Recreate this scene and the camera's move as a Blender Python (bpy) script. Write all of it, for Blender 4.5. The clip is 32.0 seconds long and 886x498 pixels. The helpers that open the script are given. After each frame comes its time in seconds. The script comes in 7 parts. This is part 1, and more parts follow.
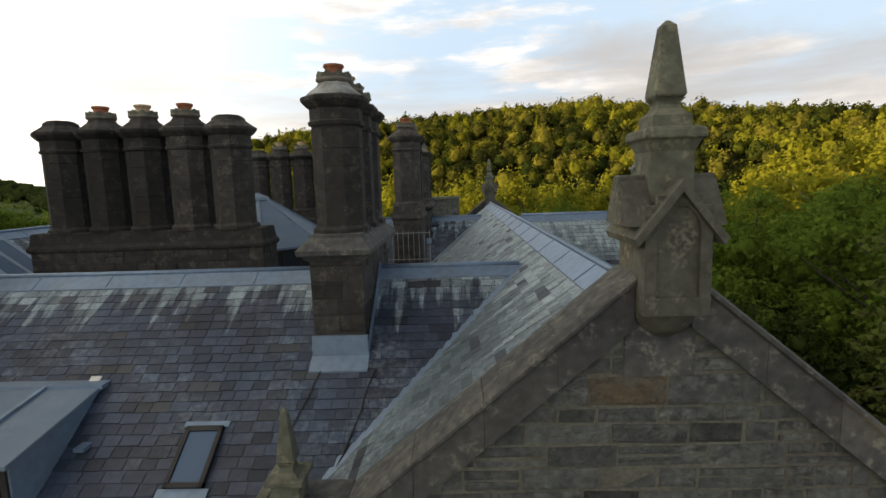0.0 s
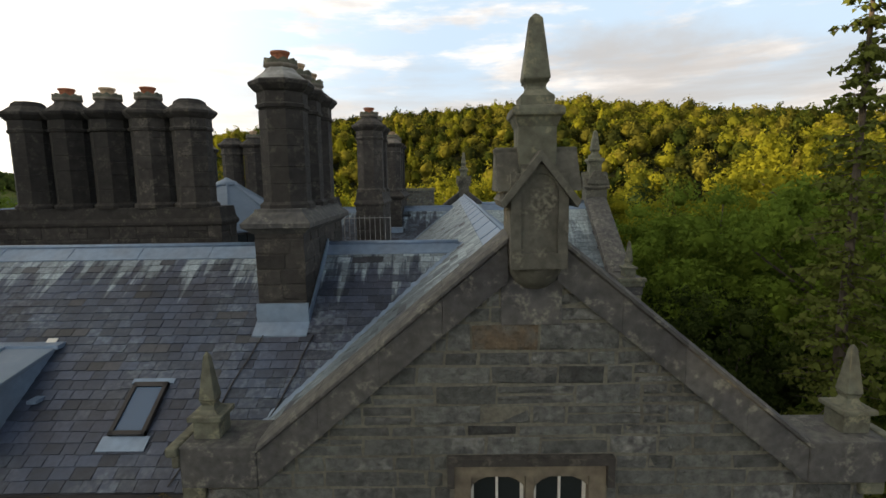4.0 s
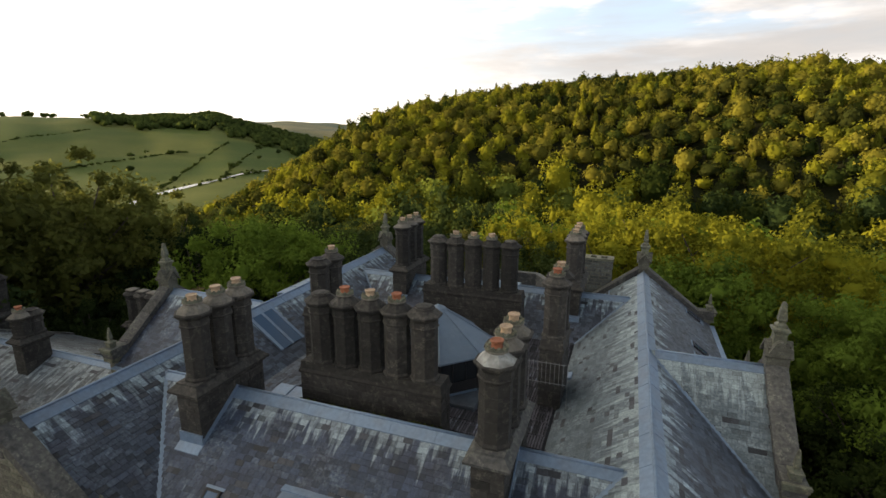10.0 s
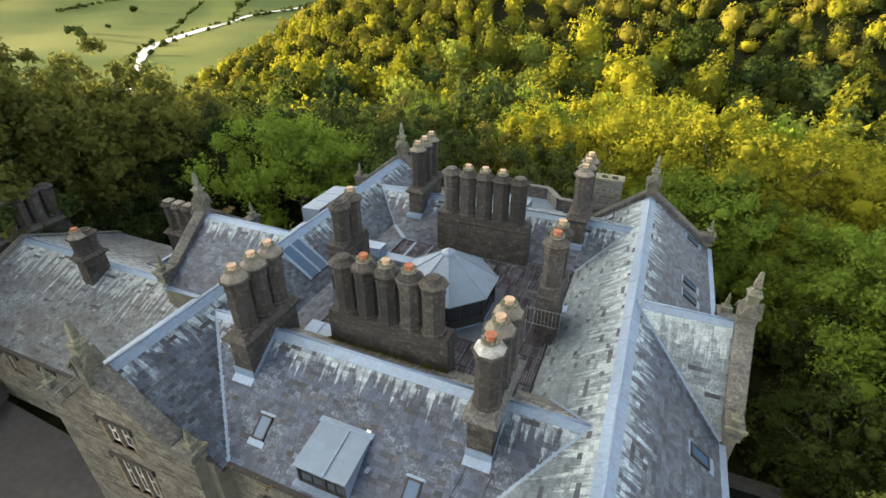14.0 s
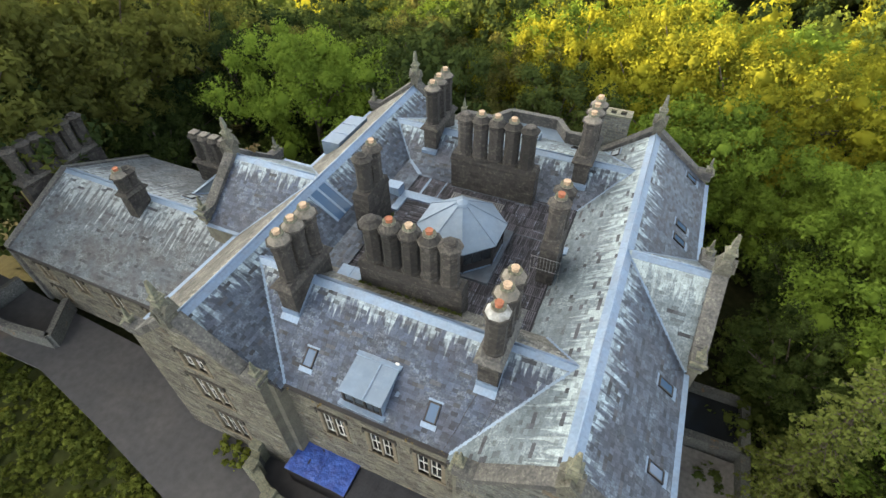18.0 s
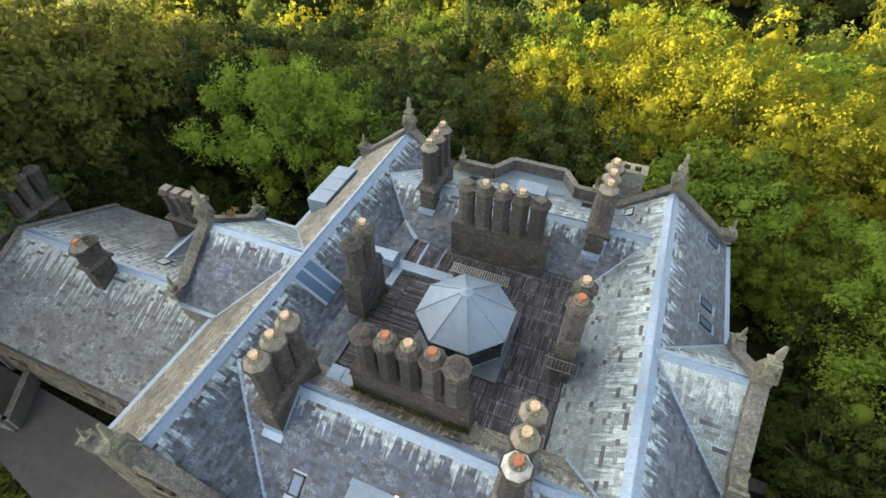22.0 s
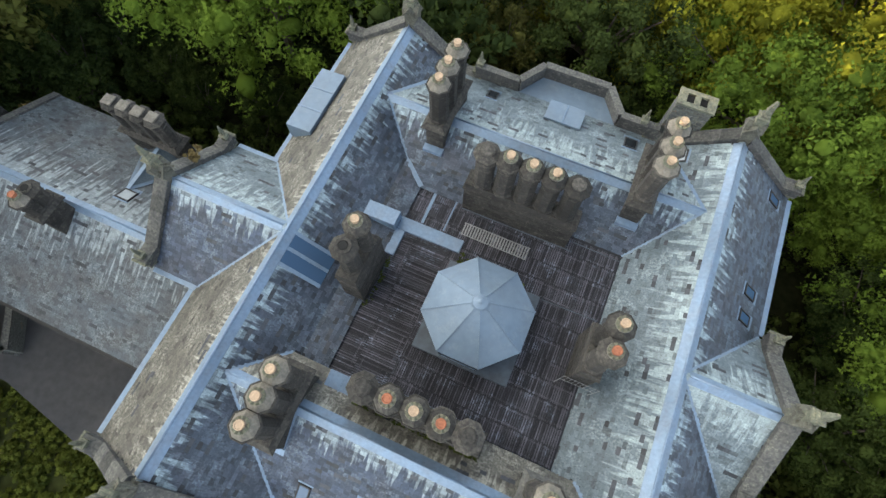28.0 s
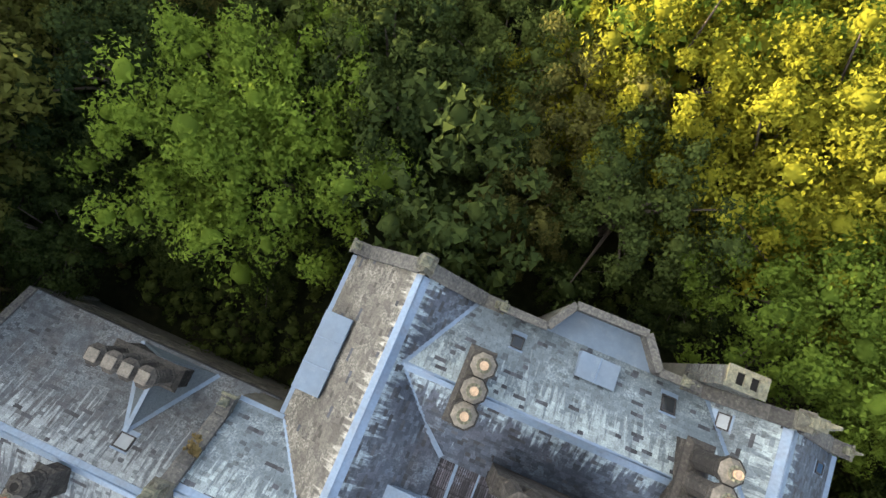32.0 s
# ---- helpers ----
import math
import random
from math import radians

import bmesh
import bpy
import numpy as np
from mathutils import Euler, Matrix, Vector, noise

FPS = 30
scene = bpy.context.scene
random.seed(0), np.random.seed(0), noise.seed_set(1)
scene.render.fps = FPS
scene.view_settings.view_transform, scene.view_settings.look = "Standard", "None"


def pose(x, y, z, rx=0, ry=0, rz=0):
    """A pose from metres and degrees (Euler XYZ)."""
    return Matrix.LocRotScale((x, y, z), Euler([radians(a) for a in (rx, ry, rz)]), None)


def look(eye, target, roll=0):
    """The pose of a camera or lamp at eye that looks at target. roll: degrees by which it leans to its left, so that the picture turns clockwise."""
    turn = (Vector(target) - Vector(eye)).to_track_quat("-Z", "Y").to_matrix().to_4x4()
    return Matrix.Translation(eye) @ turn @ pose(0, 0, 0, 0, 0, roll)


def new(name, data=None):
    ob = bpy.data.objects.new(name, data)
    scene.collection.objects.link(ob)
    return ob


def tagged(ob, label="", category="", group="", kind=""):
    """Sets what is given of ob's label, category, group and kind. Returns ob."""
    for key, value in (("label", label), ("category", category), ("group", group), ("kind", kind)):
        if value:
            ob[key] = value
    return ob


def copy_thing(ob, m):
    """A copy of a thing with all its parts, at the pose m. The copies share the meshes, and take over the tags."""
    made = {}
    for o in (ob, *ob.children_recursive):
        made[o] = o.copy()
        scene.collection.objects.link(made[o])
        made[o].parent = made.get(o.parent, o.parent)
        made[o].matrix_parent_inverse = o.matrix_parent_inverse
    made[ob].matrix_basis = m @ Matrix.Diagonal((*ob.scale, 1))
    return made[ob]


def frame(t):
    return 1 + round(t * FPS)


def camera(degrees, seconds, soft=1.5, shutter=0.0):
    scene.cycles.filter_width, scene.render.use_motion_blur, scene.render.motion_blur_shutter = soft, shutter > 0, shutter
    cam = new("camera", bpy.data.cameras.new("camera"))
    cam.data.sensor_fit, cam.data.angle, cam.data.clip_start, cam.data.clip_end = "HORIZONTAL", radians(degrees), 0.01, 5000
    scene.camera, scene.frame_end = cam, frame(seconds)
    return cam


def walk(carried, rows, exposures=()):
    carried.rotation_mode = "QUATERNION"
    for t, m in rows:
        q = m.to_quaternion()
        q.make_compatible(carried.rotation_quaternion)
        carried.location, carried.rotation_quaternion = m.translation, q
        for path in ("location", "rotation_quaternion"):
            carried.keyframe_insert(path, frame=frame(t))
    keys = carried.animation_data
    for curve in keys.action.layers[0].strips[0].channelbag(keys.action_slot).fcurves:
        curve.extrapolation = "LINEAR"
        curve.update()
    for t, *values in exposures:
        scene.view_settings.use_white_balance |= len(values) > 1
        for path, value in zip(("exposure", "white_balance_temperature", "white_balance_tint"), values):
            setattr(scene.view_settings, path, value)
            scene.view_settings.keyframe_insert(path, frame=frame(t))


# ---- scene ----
FOV = 83.0
cam = camera(FOV, 32.0)
# seconds, x, y, z, pitch from level, roll, yaw
PATH = [
    (0.0, 10.02, -24.50, 19.04, -7.40, 1.83, 1.49),
    (0.5, 10.42, -24.47, 18.96, -7.46, 1.58, 1.41),
    (1.0, 10.92, -24.45, 18.80, -7.59, 1.16, 0.39),
    (1.5, 11.37, -24.67, 18.72, -7.60, 1.06, -0.98),
    (2.0, 11.61, -24.92, 18.69, -7.64, 1.07, 0.09),
    (2.5, 11.75, -25.04, 18.64, -7.69, 1.06, -0.72),
    (3.0, 11.77, -25.21, 18.61, -7.71, 0.95, -0.55),
    (3.5, 11.67, -25.38, 18.57, -7.77, 0.88, 0.18),
    (5.5, 11.24, -25.93, 18.95, -7.72, 0.83, 1.83),
    (6.0, 11.26, -26.03, 19.70, -7.89, 1.01, 4.87),
    (6.5, 11.26, -26.51, 21.04, -8.23, 0.74, 8.30),
    (7.0, 11.37, -26.87, 22.26, -8.08, 0.88, 10.46),
    (7.5, 11.04, -27.33, 23.41, -7.66, 0.13, 22.93),
    (8.0, 11.07, -27.52, 24.66, -7.97, -0.15, 23.01),
    (8.5, 10.98, -27.87, 26.02, -8.50, -0.35, 21.63),
    (9.0, 10.92, -27.99, 27.17, -8.88, -0.51, 21.63),
    (9.5, 10.89, -28.21, 28.36, -10.62, -0.28, 21.54),
    (10.0, 11.13, -28.22, 29.59, -13.47, -0.08, 20.47),
    (10.5, 11.28, -28.32, 30.66, -15.29, -0.17, 21.65),
    (11.0, 11.50, -28.27, 31.57, -18.30, -0.16, 22.18),
    (11.5, 11.59, -28.25, 32.43, -20.01, -0.06, 22.77),
    (12.0, 11.72, -28.33, 33.25, -20.27, 0.03, 22.61),
    (12.5, 12.08, -28.29, 34.19, -20.43, 0.11, 20.58),
    (13.0, 12.17, -28.04, 35.04, -25.29, 0.39, 20.32),
    (13.5, 11.96, -27.96, 35.71, -28.56, 0.37, 22.08),
    (15.5, 11.28, -28.06, 38.95, -36.20, 0.13, 24.03),
    (16.0, 11.10, -28.30, 39.70, -38.98, -0.02, 25.75),
    (16.5, 11.24, -28.44, 40.36, -42.47, 0.11, 25.08),
    (17.0, 11.38, -28.49, 41.13, -43.50, 0.40, 24.30),
    (17.5, 11.32, -28.47, 41.88, -43.85, 0.38, 24.56),
    (18.0, 11.44, -28.43, 42.68, -43.95, 0.57, 23.84),
    (18.5, 11.34, -28.37, 43.53, -43.99, 0.45, 25.21),
    (19.0, 11.09, -28.09, 44.06, -43.94, 0.42, 24.68),
    (19.5, 10.68, -27.24, 44.09, -44.21, 0.46, 24.35),
    (20.0, 9.88, -25.87, 44.13, -44.53, 0.40, 24.63),
    (20.5, 9.14, -24.34, 44.29, -44.75, 0.47, 23.69),
    (21.0, 8.43, -23.02, 44.51, -44.81, 0.37, 24.29),
    (21.5, 7.93, -22.08, 44.67, -44.85, 0.31, 23.69),
    (22.0, 7.56, -21.37, 44.70, -44.82, 0.29, 22.61),
    (22.5, 7.13, -20.86, 44.77, -44.83, 0.10, 24.07),
    (23.0, 6.81, -20.39, 44.77, -44.70, -0.04, 24.13),
    (23.5, 6.60, -19.90, 44.89, -47.10, 0.02, 23.86),
    (24.0, 6.53, -19.48, 44.82, -50.86, 0.22, 22.91),
    (24.5, 6.19, -18.91, 44.85, -53.15, 0.06, 23.67),
    (25.0, 5.75, -17.89, 45.12, -53.84, 0.03, 23.99),
    (25.5, 5.25, -16.62, 45.54, -54.27, 0.09, 23.26),
    (27.5, 2.48, -10.34, 46.73, -65.20, -0.05, 23.31),
    (28.0, 1.36, -8.31, 47.12, -69.02, -0.27, 23.73),
    (28.5, 0.24, -6.10, 47.71, -71.21, -0.37, 25.87),
    (29.0, -1.02, -3.77, 48.28, -74.28, -0.43, 26.32),
    (29.5, -2.28, -1.08, 48.81, -75.83, -0.25, 25.26),
    (30.0, -3.68, 1.72, 49.13, -76.98, -0.18, 24.58),
    (30.5, -5.19, 4.85, 49.37, -78.06, -0.13, 23.99),
    (31.0, -6.66, 7.83, 49.64, -78.45, -0.07, 24.91),
    (31.5, -8.21, 10.92, 50.18, -78.76, -0.08, 23.82),
    (32.0, -9.65, 13.42, 50.84, -77.85, -0.16, 22.86),
]

# seconds, stops, kelvin, tint
EXPOSURES = [(0.0, 0.4, 6600, 13), (6.5, 0.45, 6600, 13), (8.0, 0.3, 6600, 13), (9.5, 0.4, 6600, 14), (11.0, 1.08, 6600, 13), (13.0, 1.75, 6650, 13), (16.0, 2.2, 6500, 13), (25.5, 2.1, 6400, 13), (27.5, 1.95, 6050, 11), (29.0, 1.95, 6100, 12), (32.0, 2.1, 6150, 16)]
walk(cam, [(t, pose(x, y, z, 90 + p, r, w)) for t, x, y, z, p, r, w in PATH], EXPOSURES)

# ---- world and sun ----
SUN_BEARING = -100.0   # degrees from +y towards +x
SUN_HEIGHT = 6.5
world = bpy.data.worlds.new("evening_sky")
scene.world = world
world.use_nodes = True
wt = world.node_tree
wt.nodes.clear()


def wnode(kind, **kw):
    n = wt.nodes.new(kind)
    for k, v in kw.items():
        n.inputs[k].default_value = v
    return n


w_out = wt.nodes.new("ShaderNodeOutputWorld")
w_bg = wnode("ShaderNodeBackground", Strength=0.0515)
w_sky = wt.nodes.new("ShaderNodeTexSky")
w_sky.sky_type = "NISHITA"
w_sky.sun_disc = False
w_sky.sun_elevation = radians(SUN_HEIGHT + 0.5)
w_sky.sun_rotation = radians(SUN_BEARING)
w_sky.altitude = 100
w_sky.air_density, w_sky.dust_density, w_sky.ozone_density = 1.0, 1.0, 1.0
w_co = wt.nodes.new("ShaderNodeTexCoord")


def w_link(value, socket):
    if isinstance(value, (int, float)):
        socket.default_value = value
    else:
        wt.links.new(value, socket)


def w_math(op, a, b):
    n = wt.nodes.new("ShaderNodeMath")
    n.operation = op
    w_link(a, n.inputs[0])
    w_link(b, n.inputs[1])
    return n.outputs[0]


def w_range(value, lo, hi):
    n = wt.nodes.new("ShaderNodeMapRange")
    n.interpolation_type = "SMOOTHSTEP"
    n.inputs["From Min"].default_value, n.inputs["From Max"].default_value = lo, hi
    wt.links.new(value, n.inputs["Value"])
    return n.outputs["Result"]


def w_blend(fac, a, b):
    n = wt.nodes.new("ShaderNodeMix")
    n.data_type = "RGBA"
    w_link(fac, n.inputs["Factor"])
    for v, key in ((a, "A"), (b, "B")):
        if isinstance(v, tuple):
            n.inputs[key].default_value = (*v, 1)
        else:
            wt.links.new(v, n.inputs[key])
    return n.outputs["Result"]


def w_clouds(scale, flat, detail, rough, off=0.0):
    m = wt.nodes.new("ShaderNodeMapping")
    m.inputs["Scale"].default_value = (1.0, 1.0, flat)
    m.inputs["Location"].default_value = (off, off * 0.7, 0.0)
    wt.links.new(w_co.outputs["Generated"], m.inputs["Vector"])
    n = wnode("ShaderNodeTexNoise", Scale=scale, Detail=detail, Roughness=rough)
    wt.links.new(m.outputs["Vector"], n.inputs["Vector"])
    return n.outputs["Fac"]


w_sep = wt.nodes.new("ShaderNodeSeparateXYZ")
wt.links.new(w_co.outputs["Generated"], w_sep.inputs[0])
w_z = w_sep.outputs["Z"]
w_low = w_math("SUBTRACT", 1.0, w_range(w_z, 0.36, 0.8))
# thin bright haze over the blue, fading towards the zenith
w_air = w_blend(w_math("MULTIPLY", w_low, 0.8), w_sky.outputs["Color"], (11.6, 14.8, 17.6))
w_air = w_blend(w_math("MULTIPLY", w_math("SUBTRACT", 1.0, w_range(w_z, 0.02, 0.2)), 0.75), w_air, (16.5, 15.0, 12.4))
# broken white cloud
w_white = w_blend(w_range(w_clouds(5.0, 4.0, 6.0, 0.6), 0.35, 0.65), (11.8, 11.4, 10.8), (18.0, 17.2, 15.8))
w_cum = w_math("MULTIPLY", w_math("MULTIPLY", w_range(w_clouds(3.2, 4.5, 9.0, 0.58, 3.1), 0.47, 0.6), w_low), 0.9)
w_air = w_blend(w_cum, w_air, w_white)
# a long grey bank low over the hills
w_bank = w_math("MULTIPLY", w_range(w_z, 0.06, 0.12), w_math("SUBTRACT", 1.0, w_range(w_math("ADD", w_z, w_math("MULTIPLY", w_clouds(3.5, 2.0, 7.0, 0.6, 1.7), 0.2)), 0.27, 0.36)))
w_bank = w_math("MULTIPLY", w_math("MULTIPLY", w_bank, w_range(w_clouds(1.6, 8.0, 6.0, 0.55, 5.0), 0.36, 0.6)), 0.85)
w_air = w_blend(w_bank, w_air, (8.9, 8.6, 8.1))
# the bright air round the low sun
w_dot = wt.nodes.new("ShaderNodeVectorMath")
w_dot.operation = "DOT_PRODUCT"
w_dot.inputs[1].default_value = (math.sin(radians(SUN_BEARING)) * 0.99, math.cos(radians(SUN_BEARING)) * 0.99, 0.14)
w_glow = wt.nodes.new("ShaderNodeMapRange")
w_glow.inputs["From Min"].default_value, w_glow.inputs["From Max"].default_value = -0.15, 1.05
w_glow.interpolation_type = "SMOOTHSTEP"
w_add = wt.nodes.new("ShaderNodeMix")
w_add.data_type, w_add.blend_type = "RGBA", "ADD"
w_add.inputs["B"].default_value = (17.0, 15.5, 12.0, 1)
wt.links.new(w_co.outputs["Generated"], w_dot.inputs[0])
wt.links.new(w_dot.outputs["Value"], w_glow.inputs["Value"])
wt.links.new(w_glow.outputs["Result"], w_add.inputs["Factor"])
wt.links.new(w_air, w_add.inputs["A"])
wt.links.new(w_add.outputs["Result"], w_bg.inputs["Color"])
wt.links.new(w_bg.outputs["Background"], w_out.inputs["Surface"])

sun_data = bpy.data.lights.new("sun", "SUN")
sun_data.energy, sun_data.angle, sun_data.color = 7.0, radians(0.6), (1.0, 0.77, 0.4)
sun = new("sun", sun_data)
_b, _e = radians(SUN_BEARING), radians(SUN_HEIGHT)
sun.matrix_world = look((0, 0, 200), (-math.sin(_b) * math.cos(_e) * 50, -math.cos(_b) * math.cos(_e) * 50, 200 - math.sin(_e) * 50))


# ---- materials ----
def material(name, colour, rough=0.8, metal=0.0, grain=(6.0, 0.35), stain=(0.5, 0.35), bump=(14.0, 0.25, 0.02), vary=0.0, second=None, extra=None, island=False):
    """A surface with two scales of colour change, a fine relief, and a change from piece to piece."""
    m = bpy.data.materials.new(name)
    m.use_nodes = True
    t = m.node_tree
    b = t.nodes["Principled BSDF"]
    b.inputs["Roughness"].default_value, b.inputs["Metallic"].default_value = rough, metal
    co = t.nodes.new("ShaderNodeNewGeometry").outputs["Position"]

    def noise_(scale, detail=5.0, vec=co):
        n = t.nodes.new("ShaderNodeTexNoise")
        n.inputs["Scale"].default_value, n.inputs["Detail"].default_value = scale, detail
        t.links.new(vec, n.inputs["Vector"])
        return n.outputs["Fac"]

    def math_(op, a, c):
        n = t.nodes.new("ShaderNodeMath")
        n.operation = op
        for i, v in enumerate((a, c)):
            if isinstance(v, (int, float)):
                n.inputs[i].default_value = v
            else:
                t.links.new(v, n.inputs[i])
        return n.outputs[0]

    def ramp_(fac, lo, hi):
        n = t.nodes.new("ShaderNodeMapRange")
        n.inputs["From Min"].default_value, n.inputs["From Max"].default_value = lo, hi
        t.links.new(fac, n.inputs["Value"])
        return n.outputs["Result"]

    def mix_(fac, a, c):
        n = t.nodes.new("ShaderNodeMix")
        n.data_type = "RGBA"
        for key, v in (("Factor", fac), ("A", a), ("B", c)):
            if isinstance(v, (int, float)):
                n.inputs[key].default_value = v
            elif isinstance(v, tuple):
                n.inputs[key].default_value = (*v, 1)
            else:
                t.links.new(v, n.inputs[key])
        return n.outputs["Result"]

    val = math_("ADD", math_("MULTIPLY", ramp_(noise_(grain[0]), 0.3, 0.7), grain[1]), 1.0 - grain[1] * 0.5)
    if vary:
        rnd = t.nodes.new("ShaderNodeObjectInfo").outputs["Random"]
        if island:
            rnd = math_("FRACT", math_("ADD", rnd, t.nodes.new("ShaderNodeNewGeometry").outputs["Random Per Island"]), 0.0)
        val = math_("MULTIPLY", val, math_("ADD", math_("MULTIPLY", rnd, vary), 1.0 - vary * 0.5))
        odd = math_("GREATER_THAN", math_("FRACT", math_("MULTIPLY", rnd, 7.31), 0.0), 0.93)
        val = math_("MULTIPLY", val, math_("SUBTRACT", 1.0, math_("MULTIPLY", odd, 0.42)))
    col = mix_(math_("MULTIPLY", ramp_(noise_(stain[0], 4.0), 0.42, 0.68), stain[1]), colour, second or tuple(c * 0.45 for c in colour))
    if extra:
        col = extra(t, col, noise_, math_, ramp_, mix_)
    hsv = t.nodes.new("ShaderNodeHueSaturation")
    t.links.new(col, hsv.inputs["Color"])
    t.links.new(val, hsv.inputs["Value"])
    t.links.new(hsv.outputs["Color"], b.inputs["Base Color"])
    bp = t.nodes.new("ShaderNodeBump")
    bp.inputs["Strength"].default_value, bp.inputs["Distance"].default_value = bump[1], bump[2]
    t.links.new(noise_(bump[0], 6.0), bp.inputs["Height"])
    t.links.new(bp.outputs["Normal"], b.inputs["Normal"])
    return m


def lichen(amount, reach, tint=(0.62, 0.62, 0.58)):
    """Pale streaks that run down the slope from the ridge; the map gives metres along and down the slope."""
    def add(t, col, noise_, math_, ramp_, mix_):
        uv = t.nodes.new("ShaderNodeUVMap").outputs["UV"]
        mp = t.nodes.new("ShaderNodeMapping")
        mp.inputs["Scale"].default_value = (3.2, 0.32, 1.0)
        t.links.new(uv, mp.inputs["Vector"])
        sep = t.nodes.new("ShaderNodeSeparateXYZ")
        t.links.new(uv, sep.inputs[0])
        near = ramp_(sep.outputs["Y"], reach, 0.1)
        streak = ramp_(math_("ADD", noise_(1.0, 3.0, mp.outputs["Vector"]), math_("MULTIPLY", math_("SUBTRACT", near, 0.62), 0.42)), 0.47, 0.57)
        spots = math_("MULTIPLY", math_("MULTIPLY", ramp_(noise_(0.55, 3.0), 0.42, 0.62), ramp_(noise_(7.0, 8.0), 0.42, 0.62)), amount)
        fine = math_("ADD", math_("MULTIPLY", ramp_(noise_(17.0, 4.0), 0.3, 0.6), 0.45), 0.55)
        fac = math_("MULTIPLY", math_("MAXIMUM", math_("MULTIPLY", streak, 0.75), spots), fine)
        # each slate takes the lichen in its own measure; renewed slates have none
        own = math_("FRACT", math_("ADD", t.nodes.new("ShaderNodeObjectInfo").outputs["Random"], t.nodes.new("ShaderNodeNewGeometry").outputs["Random Per Island"]), 0.0)
        renewed = math_("GREATER_THAN", math_("FRACT", math_("MULTIPLY", own, 17.7), 0.0), 0.945)
        fac = math_("MULTIPLY", fac, math_("ADD", math_("MULTIPLY", math_("FRACT", math_("MULTIPLY", own, 5.3), 0.0), 0.35), 0.78))
        fac = math_("MULTIPLY", fac, math_("SUBTRACT", 1.0, math_("MULTIPLY", renewed, 0.85)))
        return mix_(fac, col, tint)
    return add


def spotted(tint, amount=0.7, top=0.0, scale=3.0):
    """Spots of tint: lichen crusts, and on the deck its painted sheen; thicker on what faces the sky where top is
    given.
    """
    def add(t, col, noise_, math_, ramp_, mix_):
        fac = math_("MULTIPLY", math_("MULTIPLY", ramp_(noise_(scale, 6.0), 0.54, 0.62), ramp_(noise_(scale * 5, 4.0), 0.4, 0.6)), amount)
        if top:
            sep = t.nodes.new("ShaderNodeSeparateXYZ")
            t.links.new(t.nodes.new("ShaderNodeNewGeometry").outputs["Normal"], sep.inputs[0])
            crust = math_("MULTIPLY", ramp_(noise_(scale * 1.7, 8.0), 0.4, 0.6), ramp_(sep.outputs["Z"], 0.3, 0.9))
            fac = math_("MAXIMUM", fac, math_("MULTIPLY", crust, top))
        return mix_(fac, col, tint)
    return add


def rusty(t, col, noise_, math_, ramp_, mix_):
    """Grey lichen spots and a few orange ones."""
    col = spotted((0.34, 0.34, 0.31), 0.3, 0.0, 1.1)(t, col, noise_, math_, ramp_, mix_)
    return mix_(math_("MULTIPLY", math_("MULTIPLY", ramp_(noise_(0.8, 2.0), 0.64, 0.72), ramp_(noise_(6.0, 5.0), 0.45, 0.6)), 0.6), col, (0.2, 0.1, 0.035))


M = {}
M["slate"] = material("slate", (0.055, 0.071, 0.1), 0.5, grain=(9.0, 0.45), stain=(0.5, 0.55), vary=0.85, island=True, second=(0.046, 0.044, 0.056), extra=lichen(0.2, 3.2, (0.36, 0.45, 0.5)))
M["slate_dark"] = material("dark_replacement_slate", (0.048, 0.053, 0.063), 0.55, grain=(9.0, 0.45), stain=(0.8, 0.5), vary=0.9, island=True, second=(0.045, 0.043, 0.045))
M["slate_pale"] = material("pale_slate", (0.128, 0.16, 0.18), 0.6, grain=(9.0, 0.45), stain=(0.6, 0.5), vary=0.4, island=True, second=(0.09, 0.108, 0.12), extra=lichen(0.5, 4.8, (0.4, 0.47, 0.48)))
M["slate_brown"] = material("lichened_slate", (0.12, 0.11, 0.09), 0.65, grain=(8.0, 0.55), stain=(0.8, 0.6), vary=0.42, island=True, second=(0.075, 0.068, 0.06), extra=lichen(0.5, 2.2, (0.48, 0.46, 0.39)))
M["slate_front"] = material("mossy_slate", (0.042, 0.059, 0.096), 0.55, grain=(9.0, 0.45), stain=(0.5, 0.55), vary=0.8, island=True, second=(0.04, 0.038, 0.05), extra=lichen(0.25, 3.0, (0.37, 0.44, 0.47)))
M["slate_streaked"] = material("streaked_slate", (0.085, 0.1, 0.116), 0.6, grain=(9.0, 0.5), stain=(0.5, 0.6), vary=0.42, island=True, second=(0.076, 0.07, 0.066), extra=lichen(0.4, 6.5, (0.38, 0.43, 0.45)))
M["lead"] = material("lead_sheet", (0.2, 0.275, 0.38), 0.42, 0.25, grain=(5.0, 0.25), stain=(1.2, 0.45), second=(0.2, 0.225, 0.26), bump=(5.0, 0.2, 0.02))
M["lead_grey"] = material("weathered_lead_sheet", (0.165, 0.222, 0.295), 0.55, 0.05, grain=(2.0, 0.16), stain=(0.5, 0.5), second=(0.16, 0.195, 0.235), bump=(3.0, 0.2, 0.02), extra=spotted((0.36, 0.39, 0.4), 0.15, 0.0, 1.4))
M["lead_dull"] = material("dull_lead_sheet", (0.1, 0.12, 0.145), 0.6, 0.05, grain=(3.0, 0.3), stain=(0.9, 0.6), second=(0.07, 0.075, 0.08), bump=(5.0, 0.2, 0.02))
